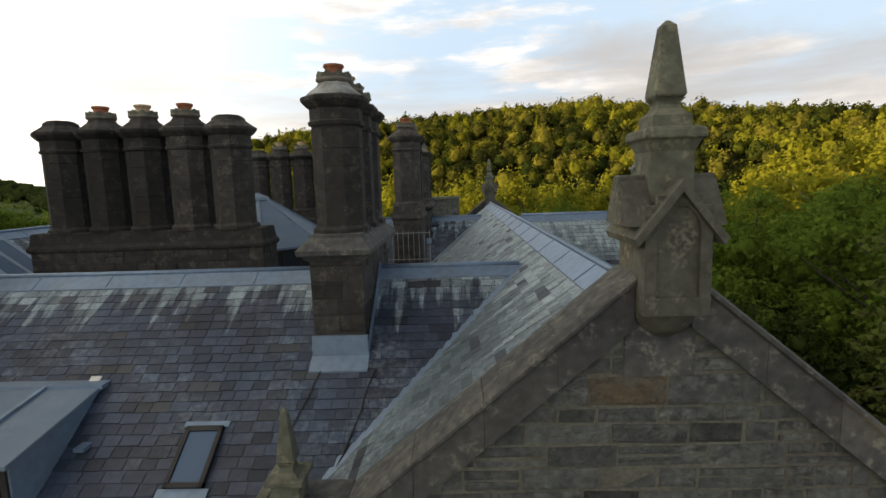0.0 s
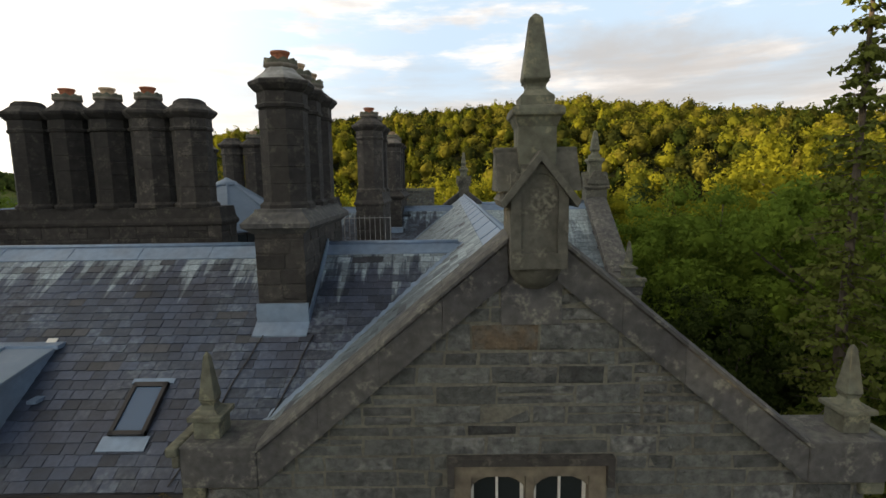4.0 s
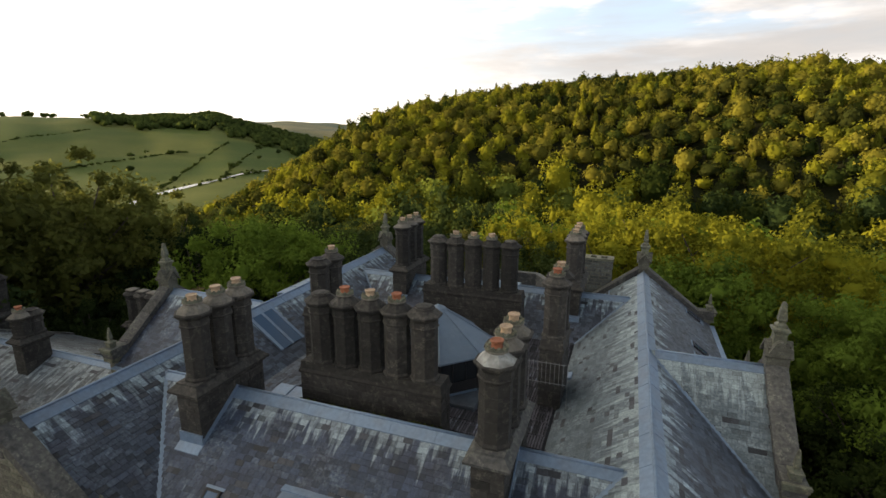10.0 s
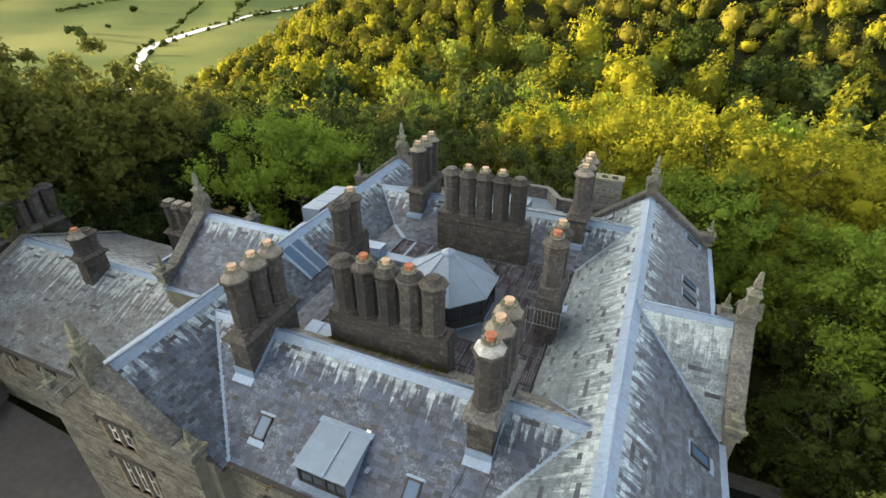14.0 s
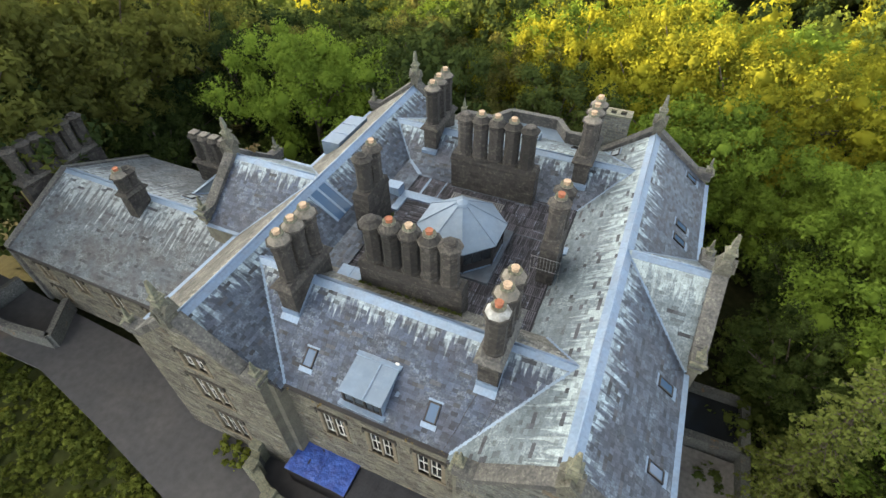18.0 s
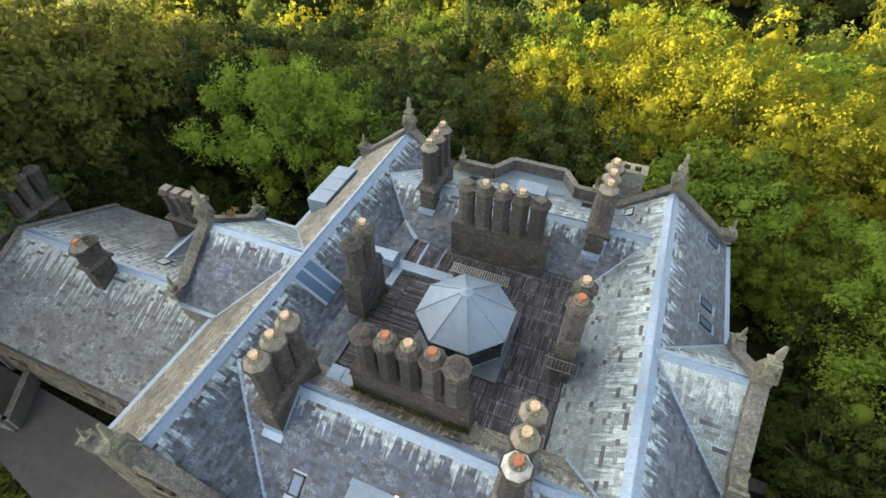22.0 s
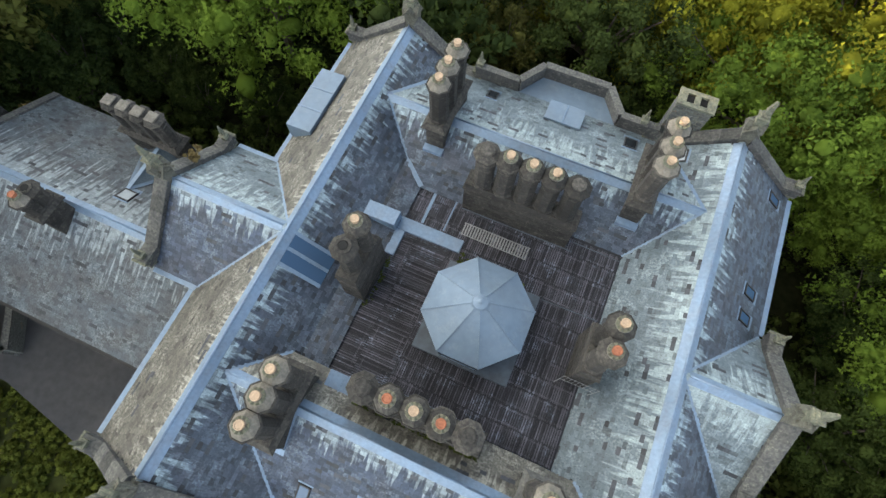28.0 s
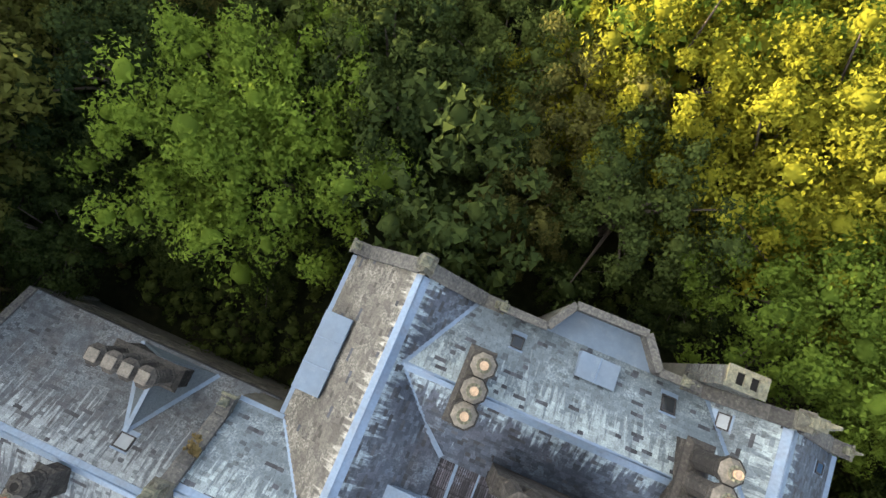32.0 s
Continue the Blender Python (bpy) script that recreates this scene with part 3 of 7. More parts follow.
def slates(roof, slope, mat, single=0, focus=(0, 0), row=0.27, wide=0.4, seed=1, odd=0.03, below=0.0):
    """Slates in courses over one slope. The ones nearest to focus are pieces of their own."""
    rng = np.random.default_rng(seed)
    us, vs = zip(*(slope.uv(x, y) for x, y in slope.poly))
    made = []
    j = 0
    while j * row < max(vs):
        v0 = j * row
        u = min(us) - rng.random() * wide
        while u < max(us):
            w = wide * (0.82 + 0.4 * rng.random())
            made.append((u, w, v0))
            u += w
        j += 1
    a = np.array(made)
    c = 1 / math.hypot(1, slope.fall)
    al = np.array((-slope.down.y, slope.down.x))
    dn = np.array(slope.down)
    mid = np.array(slope.ridge)[None] + al[None] * (a[:, 0] + a[:, 1] / 2)[:, None] + dn[None] * ((a[:, 2] + row * 0.4) * c)[:, None]
    keep = inside(mid[:, 0], mid[:, 1], slope.poly)
    a, mid = a[keep], mid[keep]
    order = np.argsort(np.hypot(mid[:, 0] - focus[0], mid[:, 1] - focus[1])) if single else np.arange(len(a))
    near = set(order[:single].tolist())
    groups = {m_: (Shape(), []) for m_ in (mat, "slate_dark")}
    run = 0
    for i, (u, w, v0) in enumerate(a):
        run = max(0, run - 1) if run or rng.random() > odd else 1 + int(rng.random() > 0.55) + int(rng.random() > 0.85)
        use = "slate_dark" if run else mat
        lift = 0.024 + 0.012 * rng.random()
        tilt = 0.01 * (rng.random() - 0.5)
        slip = 0.03 * rng.random() ** 3
        g = 0.006
        ua, ub, va, vb = u + g, u + w - g, v0 - 0.06, v0 + row + slip
        pts = [slope.at(ua, va, 0.004), slope.at(ub, va, 0.004), slope.at(ub, vb, lift + tilt), slope.at(ua, vb, lift - tilt), slope.at(ub, vb, 0.0), slope.at(ua, vb, 0.0)]
        fc = [(0, 3, 2, 1), (3, 5, 4, 2), (1, 2, 4), (0, 5, 3)]
        uvs = [(p_, q_ + below) for p_, q_ in ((ua, va), (ub, va), (ub, vb), (ua, vb), (ub, vb), (ua, vb))]
        if i in near:
            s = Shape().add(pts, fc)
            s.uv = uvs
            part("slate", s, use, roof)
        else:
            groups[use][0].add(pts, fc)
            groups[use][1].extend(uvs)
    for m_, (joined, juv) in groups.items():
        joined.uv = juv
        if joined.f:
            part("slates" if m_ == mat else "odd_dark_slates", joined, m_, roof, "", "stuff")


def slab(roof, slope, name="roof_boarding"):
    part(name, Shape().prism(slope.poly, lambda x, y: slope.z(x, y) - 0.3, lambda x, y: slope.z(x, y) - 0.012), "felt", roof)


def lead_run(roof, pts, width, lift=0.05, name="lead_valley", thick=0.03):
    """Lead dressed along a valley or ridge: a shallow folded strip through points."""
    for a, b in zip(pts[:-1], pts[1:]):
        a, b = Vector(a), Vector(b)
        part(name, Shape().beam(a + Vector((0, 0, lift)), b + Vector((0, 0, lift)), width, thick), "lead", roof)


def ridge_cap(roof, a, b, fall, width=0.5):
    """Lead ridge: two wings and a round roll."""
    a, b = Vector(a), Vector(b)
    d = (b - a).normalized()
    s = Vector((-d.y, d.x, 0))
    wing = Shape()
    for sgn in (-1, 1):
        o = s * (sgn * width)
        p = [a, b, b + o - Vector((0, 0, width * fall)), a + o - Vector((0, 0, width * fall))]
        up = Vector((0, 0, 0.065))
        lo = Vector((0, 0, 0.035))
        wing.add([q + up for q in p] + [q + lo for q in p], [(0, 1, 2, 3) if sgn < 0 else (3, 2, 1, 0), (2, 3, 7, 6) if sgn < 0 else (6, 7, 3, 2), (0, 3, 7, 4), (1, 5, 6, 2)])
    ridge = part("ridge_lead", wing, "lead", roof)
    n = 8
    rol = Shape()
    c0 = Vector((0, 0, 0.08))
    ring = [s * (0.07 * math.cos(2 * math.pi * i / n)) + Vector((0, 0, 0.07 * math.sin(2 * math.pi * i / n))) + c0 for i in range(n)]
    rol.add([a + q for q in ring] + [b + q for q in ring], [(i, (i + 1) % n, n + (i + 1) % n, n + i) for i in range(n)] + [tuple(range(n))[::-1], tuple(range(n, 2 * n))])
    part("lead_roll", rol, "lead", ridge, smooth=True)
    for k in range(1, int((b - a).length / 2.2)):
        q = a + d * (k * 2.2)
        clip = Shape()
        for sgn in (-1, 1):
            clip.beam(q + Vector((0, 0, 0.075)), q + s * (sgn * width) + Vector((0, 0, 0.075 - width * fall)), 0.05, 0.02)
        part("lead_clip", clip, "lead", ridge)


J1 = RX - (RZ - FZ) / SL
VB = RX - (RZ - (FZ - FS * (16.2 + F1Y))) / SL           # valley foot at the front
BZ = FZ - FS * (-7.2 - F1Y)
BX = RX - (RZ - BZ) / SL
VN = RX - (RZ - (FZ - FN * (18 - F2Y))) / SL
CX = 8.1


def mirror(poly):
    return [(-x, y) for x, y in poly]


west_in = [(RX, -16.7), (RX, 18), (VN, 18), (J1, F2Y), (CX, 7.9), (CX, -7.2), (BX, -7.2), (J1, F1Y), (VB, -16.2), (VB, -16.7)]
RC, LC = 0.75, -0.45
east_out = [(RX, -16.7), (EAVE, -16.7), (EAVE, RC - (EAVE - RX)), (RX, RC), (EAVE, RC + EAVE - RX), (EAVE, 18), (RX, 18)]
west_out = [(-RX, -16.7), (-EAVE, -16.7), (-EAVE, LC - 5.75), (-RX, LC), (-EAVE, LC + 5.75), (-EAVE, 18), (-RX, 18)]

S_Rin = Slope(west_in, (RX, 0), (-1, 0), RZ, SL)
S_Rout = Slope(east_out, (RX, 0), (1, 0), RZ, SL)
S_Lin = Slope(mirror(west_in), (-RX, 0), (1, 0), RZ, SL)
S_Lout = Slope(west_out, (-RX, 0), (-1, 0), RZ, SL)
S_F1 = Slope([(-J1, F1Y), (J1, F1Y), (VB, -16.2), (-VB, -16.2)], (0, F1Y), (0, -1), FZ, FS)
S_F1b = Slope([(-J1, F1Y), (J1, F1Y), (BX, -7.2), (-BX, -7.2)], (0, F1Y), (0, 1), FZ, FS)
S_F2 = Slope([(-J1, F2Y), (J1, F2Y), (CX, 7.9), (-CX, 7.9)], (0, F2Y), (0, -1), FZ, FS)
S_F2n = Slope([(-J1, F2Y), (J1, F2Y), (VN, 18), (-VN, 18)], (0, F2Y), (0, 1), FZ, FN)
S_Xs = Slope([(RX, RC), (EAVE + 0.1, RC), (EAVE + 0.1, RC - 5.8)], (EAVE, RC), (0, -1), RZ, SL)
S_Xn = Slope([(RX, RC), (EAVE + 0.1, RC + 5.8), (EAVE + 0.1, RC)], (EAVE, RC), (0, 1), RZ, SL)
S_Cs = Slope([(-RX, LC), (-RX - 5.5, LC - 5.5), (-21.9, LC - 5.5), (-21.9, LC)], (-18, LC), (0, -1), RZ, SL)
S_Cn = Slope([(-RX, LC), (-RX - 5.5, LC + 5.5), (-21.9, LC + 5.5), (-21.9, LC)], (-18, LC), (0, 1), RZ, SL)
# low-pitched sprocket courses where the slopes meet the court deck
S_Lf = Slope([(-8.95, -7.2), (-8.95, 8.75), (-7.1, 7.25), (-7.1, -7.2)], (-8.95, 0), (1, 0), RZ - SL * (RX - 8.95) + 0.02, 0.18)
S_Bf = Slope([(-8.9, 8.75), (-3.7, 8.75), (-3.7, 7.25), (-7.1, 7.25)], (0, 8.75), (0, -1), FZ - FS * (F2Y - 8.75) + 0.02, 0.18)
WY, WZ, WS = -4.0, 12.0, 0.45
S_Ws = Slope([(-44.4, WY), (-18.4, WY), (-18.4, -12.9), (-44.4, -12.9)], (-30, WY), (0, -1), WZ, WS)
S_Wn = Slope([(-44.4, WY), (-20.5, WY), (-20.5, 5.2), (-44.4, 5.2)], (-30, WY), (0, 1), WZ, WS)

roof_r = thing("east_wing_roof", "steep grey slate roof with lead ridge and pale lichen streaks", "roof", "house roofs", "structure")
roof_l = thing("west_wing_roof", "steep grey slate roof with brown lichen and white streaks", "roof", "house roofs", "structure")
roof_f = thing("front_range_roof", "grey slate roof with lead ridge and streaked slates", "roof", "house roofs", "structure")
roof_b = thing("rear_range_roof", "pale patched slate roof with lead ridge", "roof", "house roofs", "structure")
roof_x = thing("cross_gable_roof", "small slate cross roof with lead valleys", "roof", "house roofs", "structure")
roof_c = thing("link_roof", "short streaked slate roof behind a stone gable", "roof", "house roofs", "structure")
roof_w = thing("service_wing_roof", "lower grey slate roof with white streaks under the ridge", "roof", "house roofs", "structure")
for roof, sl in ((roof_r, S_Rin), (roof_r, S_Rout), (roof_l, S_Lin), (roof_l, S_Lout), (roof_f, S_F1), (roof_f, S_F1b), (roof_b, S_F2), (roof_b, S_F2n), (roof_x, S_Xs), (roof_x, S_Xn), (roof_c, S_Cs), (roof_c, S_Cn), (roof_w, S_Ws), (roof_w, S_Wn), (roof_l, S_Lf), (roof_b, S_Bf)):
    slab(roof, sl)

ridge_cap(roof_r, (RX, -16.6, RZ), (RX, 17.9, RZ), SL)
ridge_cap(roof_l, (-RX, -16.6, RZ), (-RX, 17.9, RZ), SL)
ridge_cap(roof_f, (-6.95, F1Y, FZ), (6.33, F1Y, FZ), FS)
for s, fe, be in ((-1, 8.33, 7.94), (1, 7.71, 8.19)):
    ridge_cap(roof_f, (s * fe, F1Y, FZ), (s * (J1 - 0.1), F1Y, FZ), FS, 0.4)
    ridge_cap(roof_b, (s * be, F2Y, FZ), (s * (J1 - 0.1), F2Y, FZ), FS, 0.4)
ridge_cap(roof_b, (-6.56, F2Y, FZ), (6.81, F2Y, FZ), FS)
ridge_cap(roof_x, (RX + 0.4, RC, RZ), (EAVE, RC, RZ), SL, 0.4)
ridge_cap(roof_c, (-21.8, LC, RZ), (-RX - 0.4, LC, RZ), SL, 0.4)
ridge_cap(roof_w, (-44.2, WY, WZ), (-22.4, WY, WZ), WS, 0.45)
for s in (-1, 1):
    rf = roof_r if s > 0 else roof_l
    lead_run(rf, [(s * J1, F1Y, FZ), (s * VB, -16.2, S_F1.z(0, -16.2))], 0.42)
    lead_run(rf, [(s * J1, F1Y, FZ), (s * BX, -7.2, BZ)], 0.35)
    lead_run(rf, [(s * J1, F2Y, FZ), (s * CX, 7.9, S_F2.z(0, 7.9))], 0.42)
    if s < 0:
        lead_run(rf, [(-8.9, 8.75, 14.36), (-7.05, 7.22, 14.12)], 0.36)
    lead_run(rf, [(s * J1, F2Y, FZ), (s * VN, 18, S_F2n.z(0, 18))], 0.42)
for s in (-1, 1):
    lead_run(roof_x, [(RX, RC, RZ), (EAVE, RC + s * 5.75, RZ - SL * 5.75)], 0.34)
    lead_run(roof_c, [(-RX, LC, RZ), (-RX - 5.5, LC + s * 5.5, RZ - SL * 5.5)], 0.34)
# lead gutters along the outer eaves
EZ = RZ - SL * (EAVE - RX)
for a, b in (((EAVE + 0.12, -16.6), (EAVE + 0.12, RC - 5.9)), ((EAVE + 0.12, RC + 5.9), (EAVE + 0.12, 17.9))):
    lead_run(roof_r, [(*a, EZ), (*b, EZ)], 0.36, 0.0, "eaves_gutter", 0.1)
for a, b in (((-EAVE - 0.12, -16.6), (-EAVE - 0.12, LC - 5.6)), ((-EAVE - 0.12, LC + 5.6), (-EAVE - 0.12, 17.9))):
    lead_run(roof_l, [(*a, EZ), (*b, EZ)], 0.36, 0.0, "eaves_gutter", 0.1)
CZ = RZ - SL * 5.5
for s in (-1, 1):
    lead_run(roof_c, [(-EAVE + 0.2, LC + s * 5.6, CZ), (-21.9, LC + s * 5.6, CZ)], 0.36, 0.0, "eaves_gutter", 0.1)

# ---- walls ----
house = thing("house_walls", "three-storey sandstone country house walls", "wall", "", "structure")


def wall_piece(name, rects, holes, place, mat="mortar", parent=None):
    """A wall cut round its openings. rects and holes: u0, u1, z0, z1; place maps (u, depth, z) to the world."""
    us = sorted({v for r in rects + holes for v in r[:2]})
    zs = sorted({v for r in rects + holes for v in r[2:]})
    s = Shape()
    for a, b in zip(us[:-1], us[1:]):
        for c, d in zip(zs[:-1], zs[1:]):
            m, n = (a + b) / 2, (c + d) / 2
            if any(r[0] < m < r[1] and r[2] < n < r[3] for r in rects) and not any(h[0] < m < h[1] and h[2] < n < h[3] for h in holes):
                s.box(a, b, 0, 0.7, c, d)
    s.v = [tuple(place(*p)) for p in s.v]
    return part(name, s, mat, parent)


def courses(u0, u1, z0, z1, keep, hs=(0.2, 0.5), ws=(0.4, 1.35), seed=1):
    """Stones in uneven courses; one that runs over an edge or opening is cut to smaller ones that fit."""
    rng = random.Random(seed)
    out = []

    def fit(a, b, c, d):
        if keep(a, b, c, d):
            return [(a, b, c, d)]
        if b - a > 0.3:
            m = a + (b - a) * rng.uniform(0.4, 0.6)
            return fit(a, m, c, d) + fit(m, b, c, d)
        if d - c > 0.22:
            m = c + (d - c) * 0.5
            return fit(a, b, c, m) + fit(a, b, m, d)
        return []

    z = z0
    while z < z1 - 0.1:
        h = min(rng.uniform(*hs), z1 - z)
        u = u0
        while u < u1 - 0.05:
            w = min(rng.uniform(*ws), u1 - u)
            if u1 - u - w < 0.15:
                w = u1 - u
            if h > 0.3 and rng.random() < 0.22 and w > 0.4:
                k = z + h * rng.uniform(0.4, 0.6)
                cut = [(u, u + w, z, k), (u, u + w, k, z + h)]
            else:
                cut = [(u, u + w, z, z + h)]
            for q in cut:
                out += fit(*q)
            u += w
        z += h
    return out


def stone(s, r, place, rng, proud=(0.015, 0.05), g=0.02, back=0.02):
    """One stone with worn edges, standing a little out of the wall face (depth 0; outwards is negative)."""
    u0, u1, z0, z1 = r
    p = rng.uniform(*proud)
    j = lambda: rng.uniform(-0.03, 0.03)
    k = lambda: g + (rng.uniform(-0.6, 1.3) * g if g > 0.01 else 0)
    a = [(u0 + k(), back, z0 + k()), (u1 - k(), back, z0 + k()), (u1 - k(), back, z1 - k()), (u0 + k(), back, z1 - k())]
    i = min(0.035, (z1 - z0) * 0.18)
    b = [(u0 + g + i + j(), -p + j() * 0.5, z0 + g + i + j()), (u1 - g - i + j(), -p + j() * 0.5, z0 + g + i + j()), (u1 - g - i + j(), -p + j() * 0.5, z1 - g - i + j()), (u0 + g + i + j(), -p + j() * 0.5, z1 - g - i + j())]
    c = [(x, -p * 0.55, z) for x, _, z in a]
    s.add([place(*q) for q in a + c + b], [(8, 9, 10, 11), (4, 5, 9, 8), (5, 6, 10, 9), (6, 7, 11, 10), (7, 4, 8, 11), (0, 1, 5, 4), (1, 2, 6, 5), (2, 3, 7, 6), (3, 0, 4, 7)])


def stone_face(parent, rects, place, single=False, mat="stone", seed=3, proud=(0.004, 0.036)):
    rng = random.Random(seed)
    if single:
        for r in rects:
            s = Shape()
            stone(s, r, place, rng, proud)
            part("stone", s, mat, parent)
    else:
        s = Shape()
        for r in rects:
            stone(s, r, place, rng, proud)
        part("stones", s, "stone_joined" if mat == "stone" else "soot_joined", parent, "", "stuff")


def window(place, u, z, w, h, lights, name="mullioned_window", group="stone windows", arched=False):
    """A stone-framed window: jambs, sill, hood, mullions, white sashes with bars, panes."""
    o = thing(name, "stone mullioned window with white sashes and dark panes", "window", group, "structure")

    def put(nm, s, mat, par=o, label=""):
        s.v = [tuple(place(*p)) for p in s.v]
        return part(nm, s, mat, par, label)

    put("jamb", Shape().box(u - w / 2 - 0.2, u - w / 2 + 0.085, -0.05, 0.35, z, z + h), "dressed_stone")
    put("jamb", Shape().box(u + w / 2 - 0.085, u + w / 2 + 0.2, -0.05, 0.35, z, z + h), "dressed_stone")
    put("window_sill", Shape().box(u - w / 2 - 0.25, u + w / 2 + 0.25, -0.12, 0.35, z - 0.18, z), "dressed_stone")
    put("lintel", Shape().box(u - w / 2 - 0.2, u + w / 2 + 0.2, -0.05, 0.35, z + h, z + h + 0.25), "dressed_stone")
    hood = Shape().box(u - w / 2 - 0.32, u + w / 2 + 0.32, -0.16, 0.05, z + h + 0.25, z + h + 0.38)
    for sg in (-1, 1):
        hood.box(u + sg * (w / 2 + 0.26) - 0.06, u + sg * (w / 2 + 0.26) + 0.06, -0.16, 0.05, z + h - 0.15, z + h + 0.25)
    put("hood_mould", hood, "stone_soot")
    lw = w / lights
    for i in range(lights):
        a, b = u - w / 2 + i * lw, u - w / 2 + (i + 1) * lw
        if i:
            put("mullion", Shape().box(a - 0.07, a + 0.07, -0.02, 0.3, z, z + h), "dressed_stone")
        a, b = a + 0.08, b - 0.08
        if arched:
            head, n = Shape(), 8
            for q in range(n):
                p = [(a + (b - a) * (1 - math.cos(math.pi * e / n)) / 2, z + h - 0.3 + 0.28 * math.sin(math.pi * e / n)) for e in (q, q + 1)]
                head.add([(x, y, w_) for y in (0.02, 0.16) for x, w_ in (p[0], p[1], (p[1][0], z + h), (p[0][0], z + h))], [(0, 1, 2, 3), (7, 6, 5, 4), (0, 4, 5, 1), (1, 5, 6, 2), (2, 6, 7, 3), (3, 7, 4, 0)])
            put("arched_head", head, "dressed_stone")
        sash = Shape()
        for q in ((a, a + 0.06, z + 0.03, z + h - 0.02), (b - 0.06, b, z + 0.03, z + h - 0.02), (a, b, z + 0.03, z + 0.1), (a, b, z + h - 0.09, z + h - 0.02), (a, b, z + h * 0.5 - 0.03, z + h * 0.5 + 0.03), ((a + b) / 2 - 0.02, (a + b) / 2 + 0.02, z + 0.03, z + h - 0.02)):
            sash.box(q[0], q[1], 0.16, 0.21, q[2], q[3])
        sh = put("window_frame", sash, "timber_white")
        put("pane", Shape().box(a, b, 0.22, 0.23, z, z + h), "glass", sh)
    return o


FRONT = lambda y: (lambda u, d, z: (u, y + d, z))
BACK = lambda y: (lambda u, d, z: (-u, y - d, z))

GS, GT = 0.83, 18.0        # front gables: slope of the coping, height of its top line at the middle


def gable(place, half, base, apex, slope, holes=(), single_from=None, parent=None, seed=5, ashlar=False):
    """A stone gable: core with its openings, stones, and raking coping stones with kneelers at the feet. place: u across from the middle."""
    g = thing("gable_wall", "weathered sandstone gable with raking stone copings", "gable", "house gables", "structure")
    rake = half * 0.81
    foot = apex - slope * rake
    line = lambda u: apex - slope * abs(u) if abs(u) < rake else foot
    core = Shape()
    hs = list(holes)
    cuts = sorted({-half, half, -rake, rake, 0.0, *[v for h in hs for v in h[:2]]})
    for a, b in zip(cuts[:-1], cuts[1:]):
        m = (a + b) / 2
        zc = base
        for h in sorted([h for h in hs if h[0] < m < h[1]], key=lambda h: h[2]):
            core.box(a, b, 0, 0.75, zc, h[2])
            zc = h[3]
        p = [(a, zc), (b, zc), (b, line(b) - 0.5), (a, line(a) - 0.5)]
        core.add([(u, d, z) for d in (0, 0.75) for u, z in p], [(0, 1, 2, 3), (7, 6, 5, 4), (0, 4, 5, 1), (1, 5, 6, 2), (2, 6, 7, 3), (3, 7, 4, 0)])
    core.v = [tuple(place(*p)) for p in core.v]
    part("wall_core", core, "mortar", g)

    def keep(u0, u1, z0, z1):
        if z1 > line(max(abs(u0), abs(u1)) if u0 * u1 > 0 else max(abs(u0), abs(u1))) - 0.45:
            return False
        return not any(u1 > h[0] - 0.2 and u0 < h[1] + 0.2 and z1 > h[2] - 0.18 and z0 < h[3] + 0.3 for h in hs)

    top = courses(-half, half, single_from if single_from else base, apex, keep, seed=seed)
    if single_from:
        stone_face(g, top, place, True, seed=seed)
        stone_face(g, courses(-half, half, base, single_from, keep, (0.25, 0.4), (0.4, 1.0), seed + 1), place, False, seed=seed + 1)
    else:
        stone_face(g, top, place, False, seed=seed)
    # raking copings
    n = 4
    for sgn in (-1, 1):
        for i in range(n):
            a, b = 0.4 + (rake - 0.4) * i / n, 0.4 + (rake - 0.4) * (i + 1) / n - 0.008
            c = Shape()
            prof = [(-0.14, -0.72), (-0.14, -0.1), (-0.2, -0.06), (-0.2, 0.0), (-0.05, 0.07), (0.6, 0.07), (0.84, 0.0), (0.84, -0.3), (0.8, -0.72)]
            k = len(prof)
            c.add([(sgn * u, d, apex - slope * u + h) for u in (a, b) for d, h in prof], [(i2, (i2 + 1) % k, k + (i2 + 1) % k, k + i2) for i2 in range(k)] + [tuple(range(k))[::-1], tuple(range(k, 2 * k))])
            c.v = [tuple(place(*p)) for p in c.v]
            part("coping_stone", c, "coping", g)
        kn = Shape().box(rake + 0.004, rake + 1.32, -0.16, 0.84, foot - 0.72, foot + 0.03)
        kn.v = [tuple(place(sgn * p[0], p[1], p[2])) for p in kn.v]
        part("kneeler", kn, "coping", g, bevel=0.03)
        # moulded end of the kneeler: a cornice over a rounded corbel
        end = Shape().box(rake + 1.31, rake + 1.52, -0.24, 0.92, foot - 0.12, foot + 0.05).box(rake + 1.31, rake + 1.44, -0.2, 0.88, foot - 0.34, foot - 0.12)
        end.box(rake + 0.95, rake + 1.36, -0.1, 0.78, foot - 0.98, foot - 0.72)
        end.v = [tuple(place(sgn * p[0], p[1], p[2])) for p in end.v]
        part("kneeler_moulding", end, "lichen_stone", g, bevel=0.04)
        sp = pinnacle()
        sp.location = place(sgn * (rake + 0.95), 0.34, foot + 0.05)
    return g


def box_part(nm, parent, mat, x0, x1, y0, y1, z0, z1, bevel=0.02, label=""):
    return part(nm, Shape().box(x0, x1, y0, y1, z0, z1), mat, parent, label, bevel=bevel)


def obelisk(w0, w1, z0, z1, tip):
    s = Shape()
    s.lathe([(w0 * 0.5, z0), (w0 * 0.62, z0 + (z1 - z0) * 0.04), (w1 * 0.5, z1), (w1 * 0.12, tip)], 4)
    return s


PINN = []


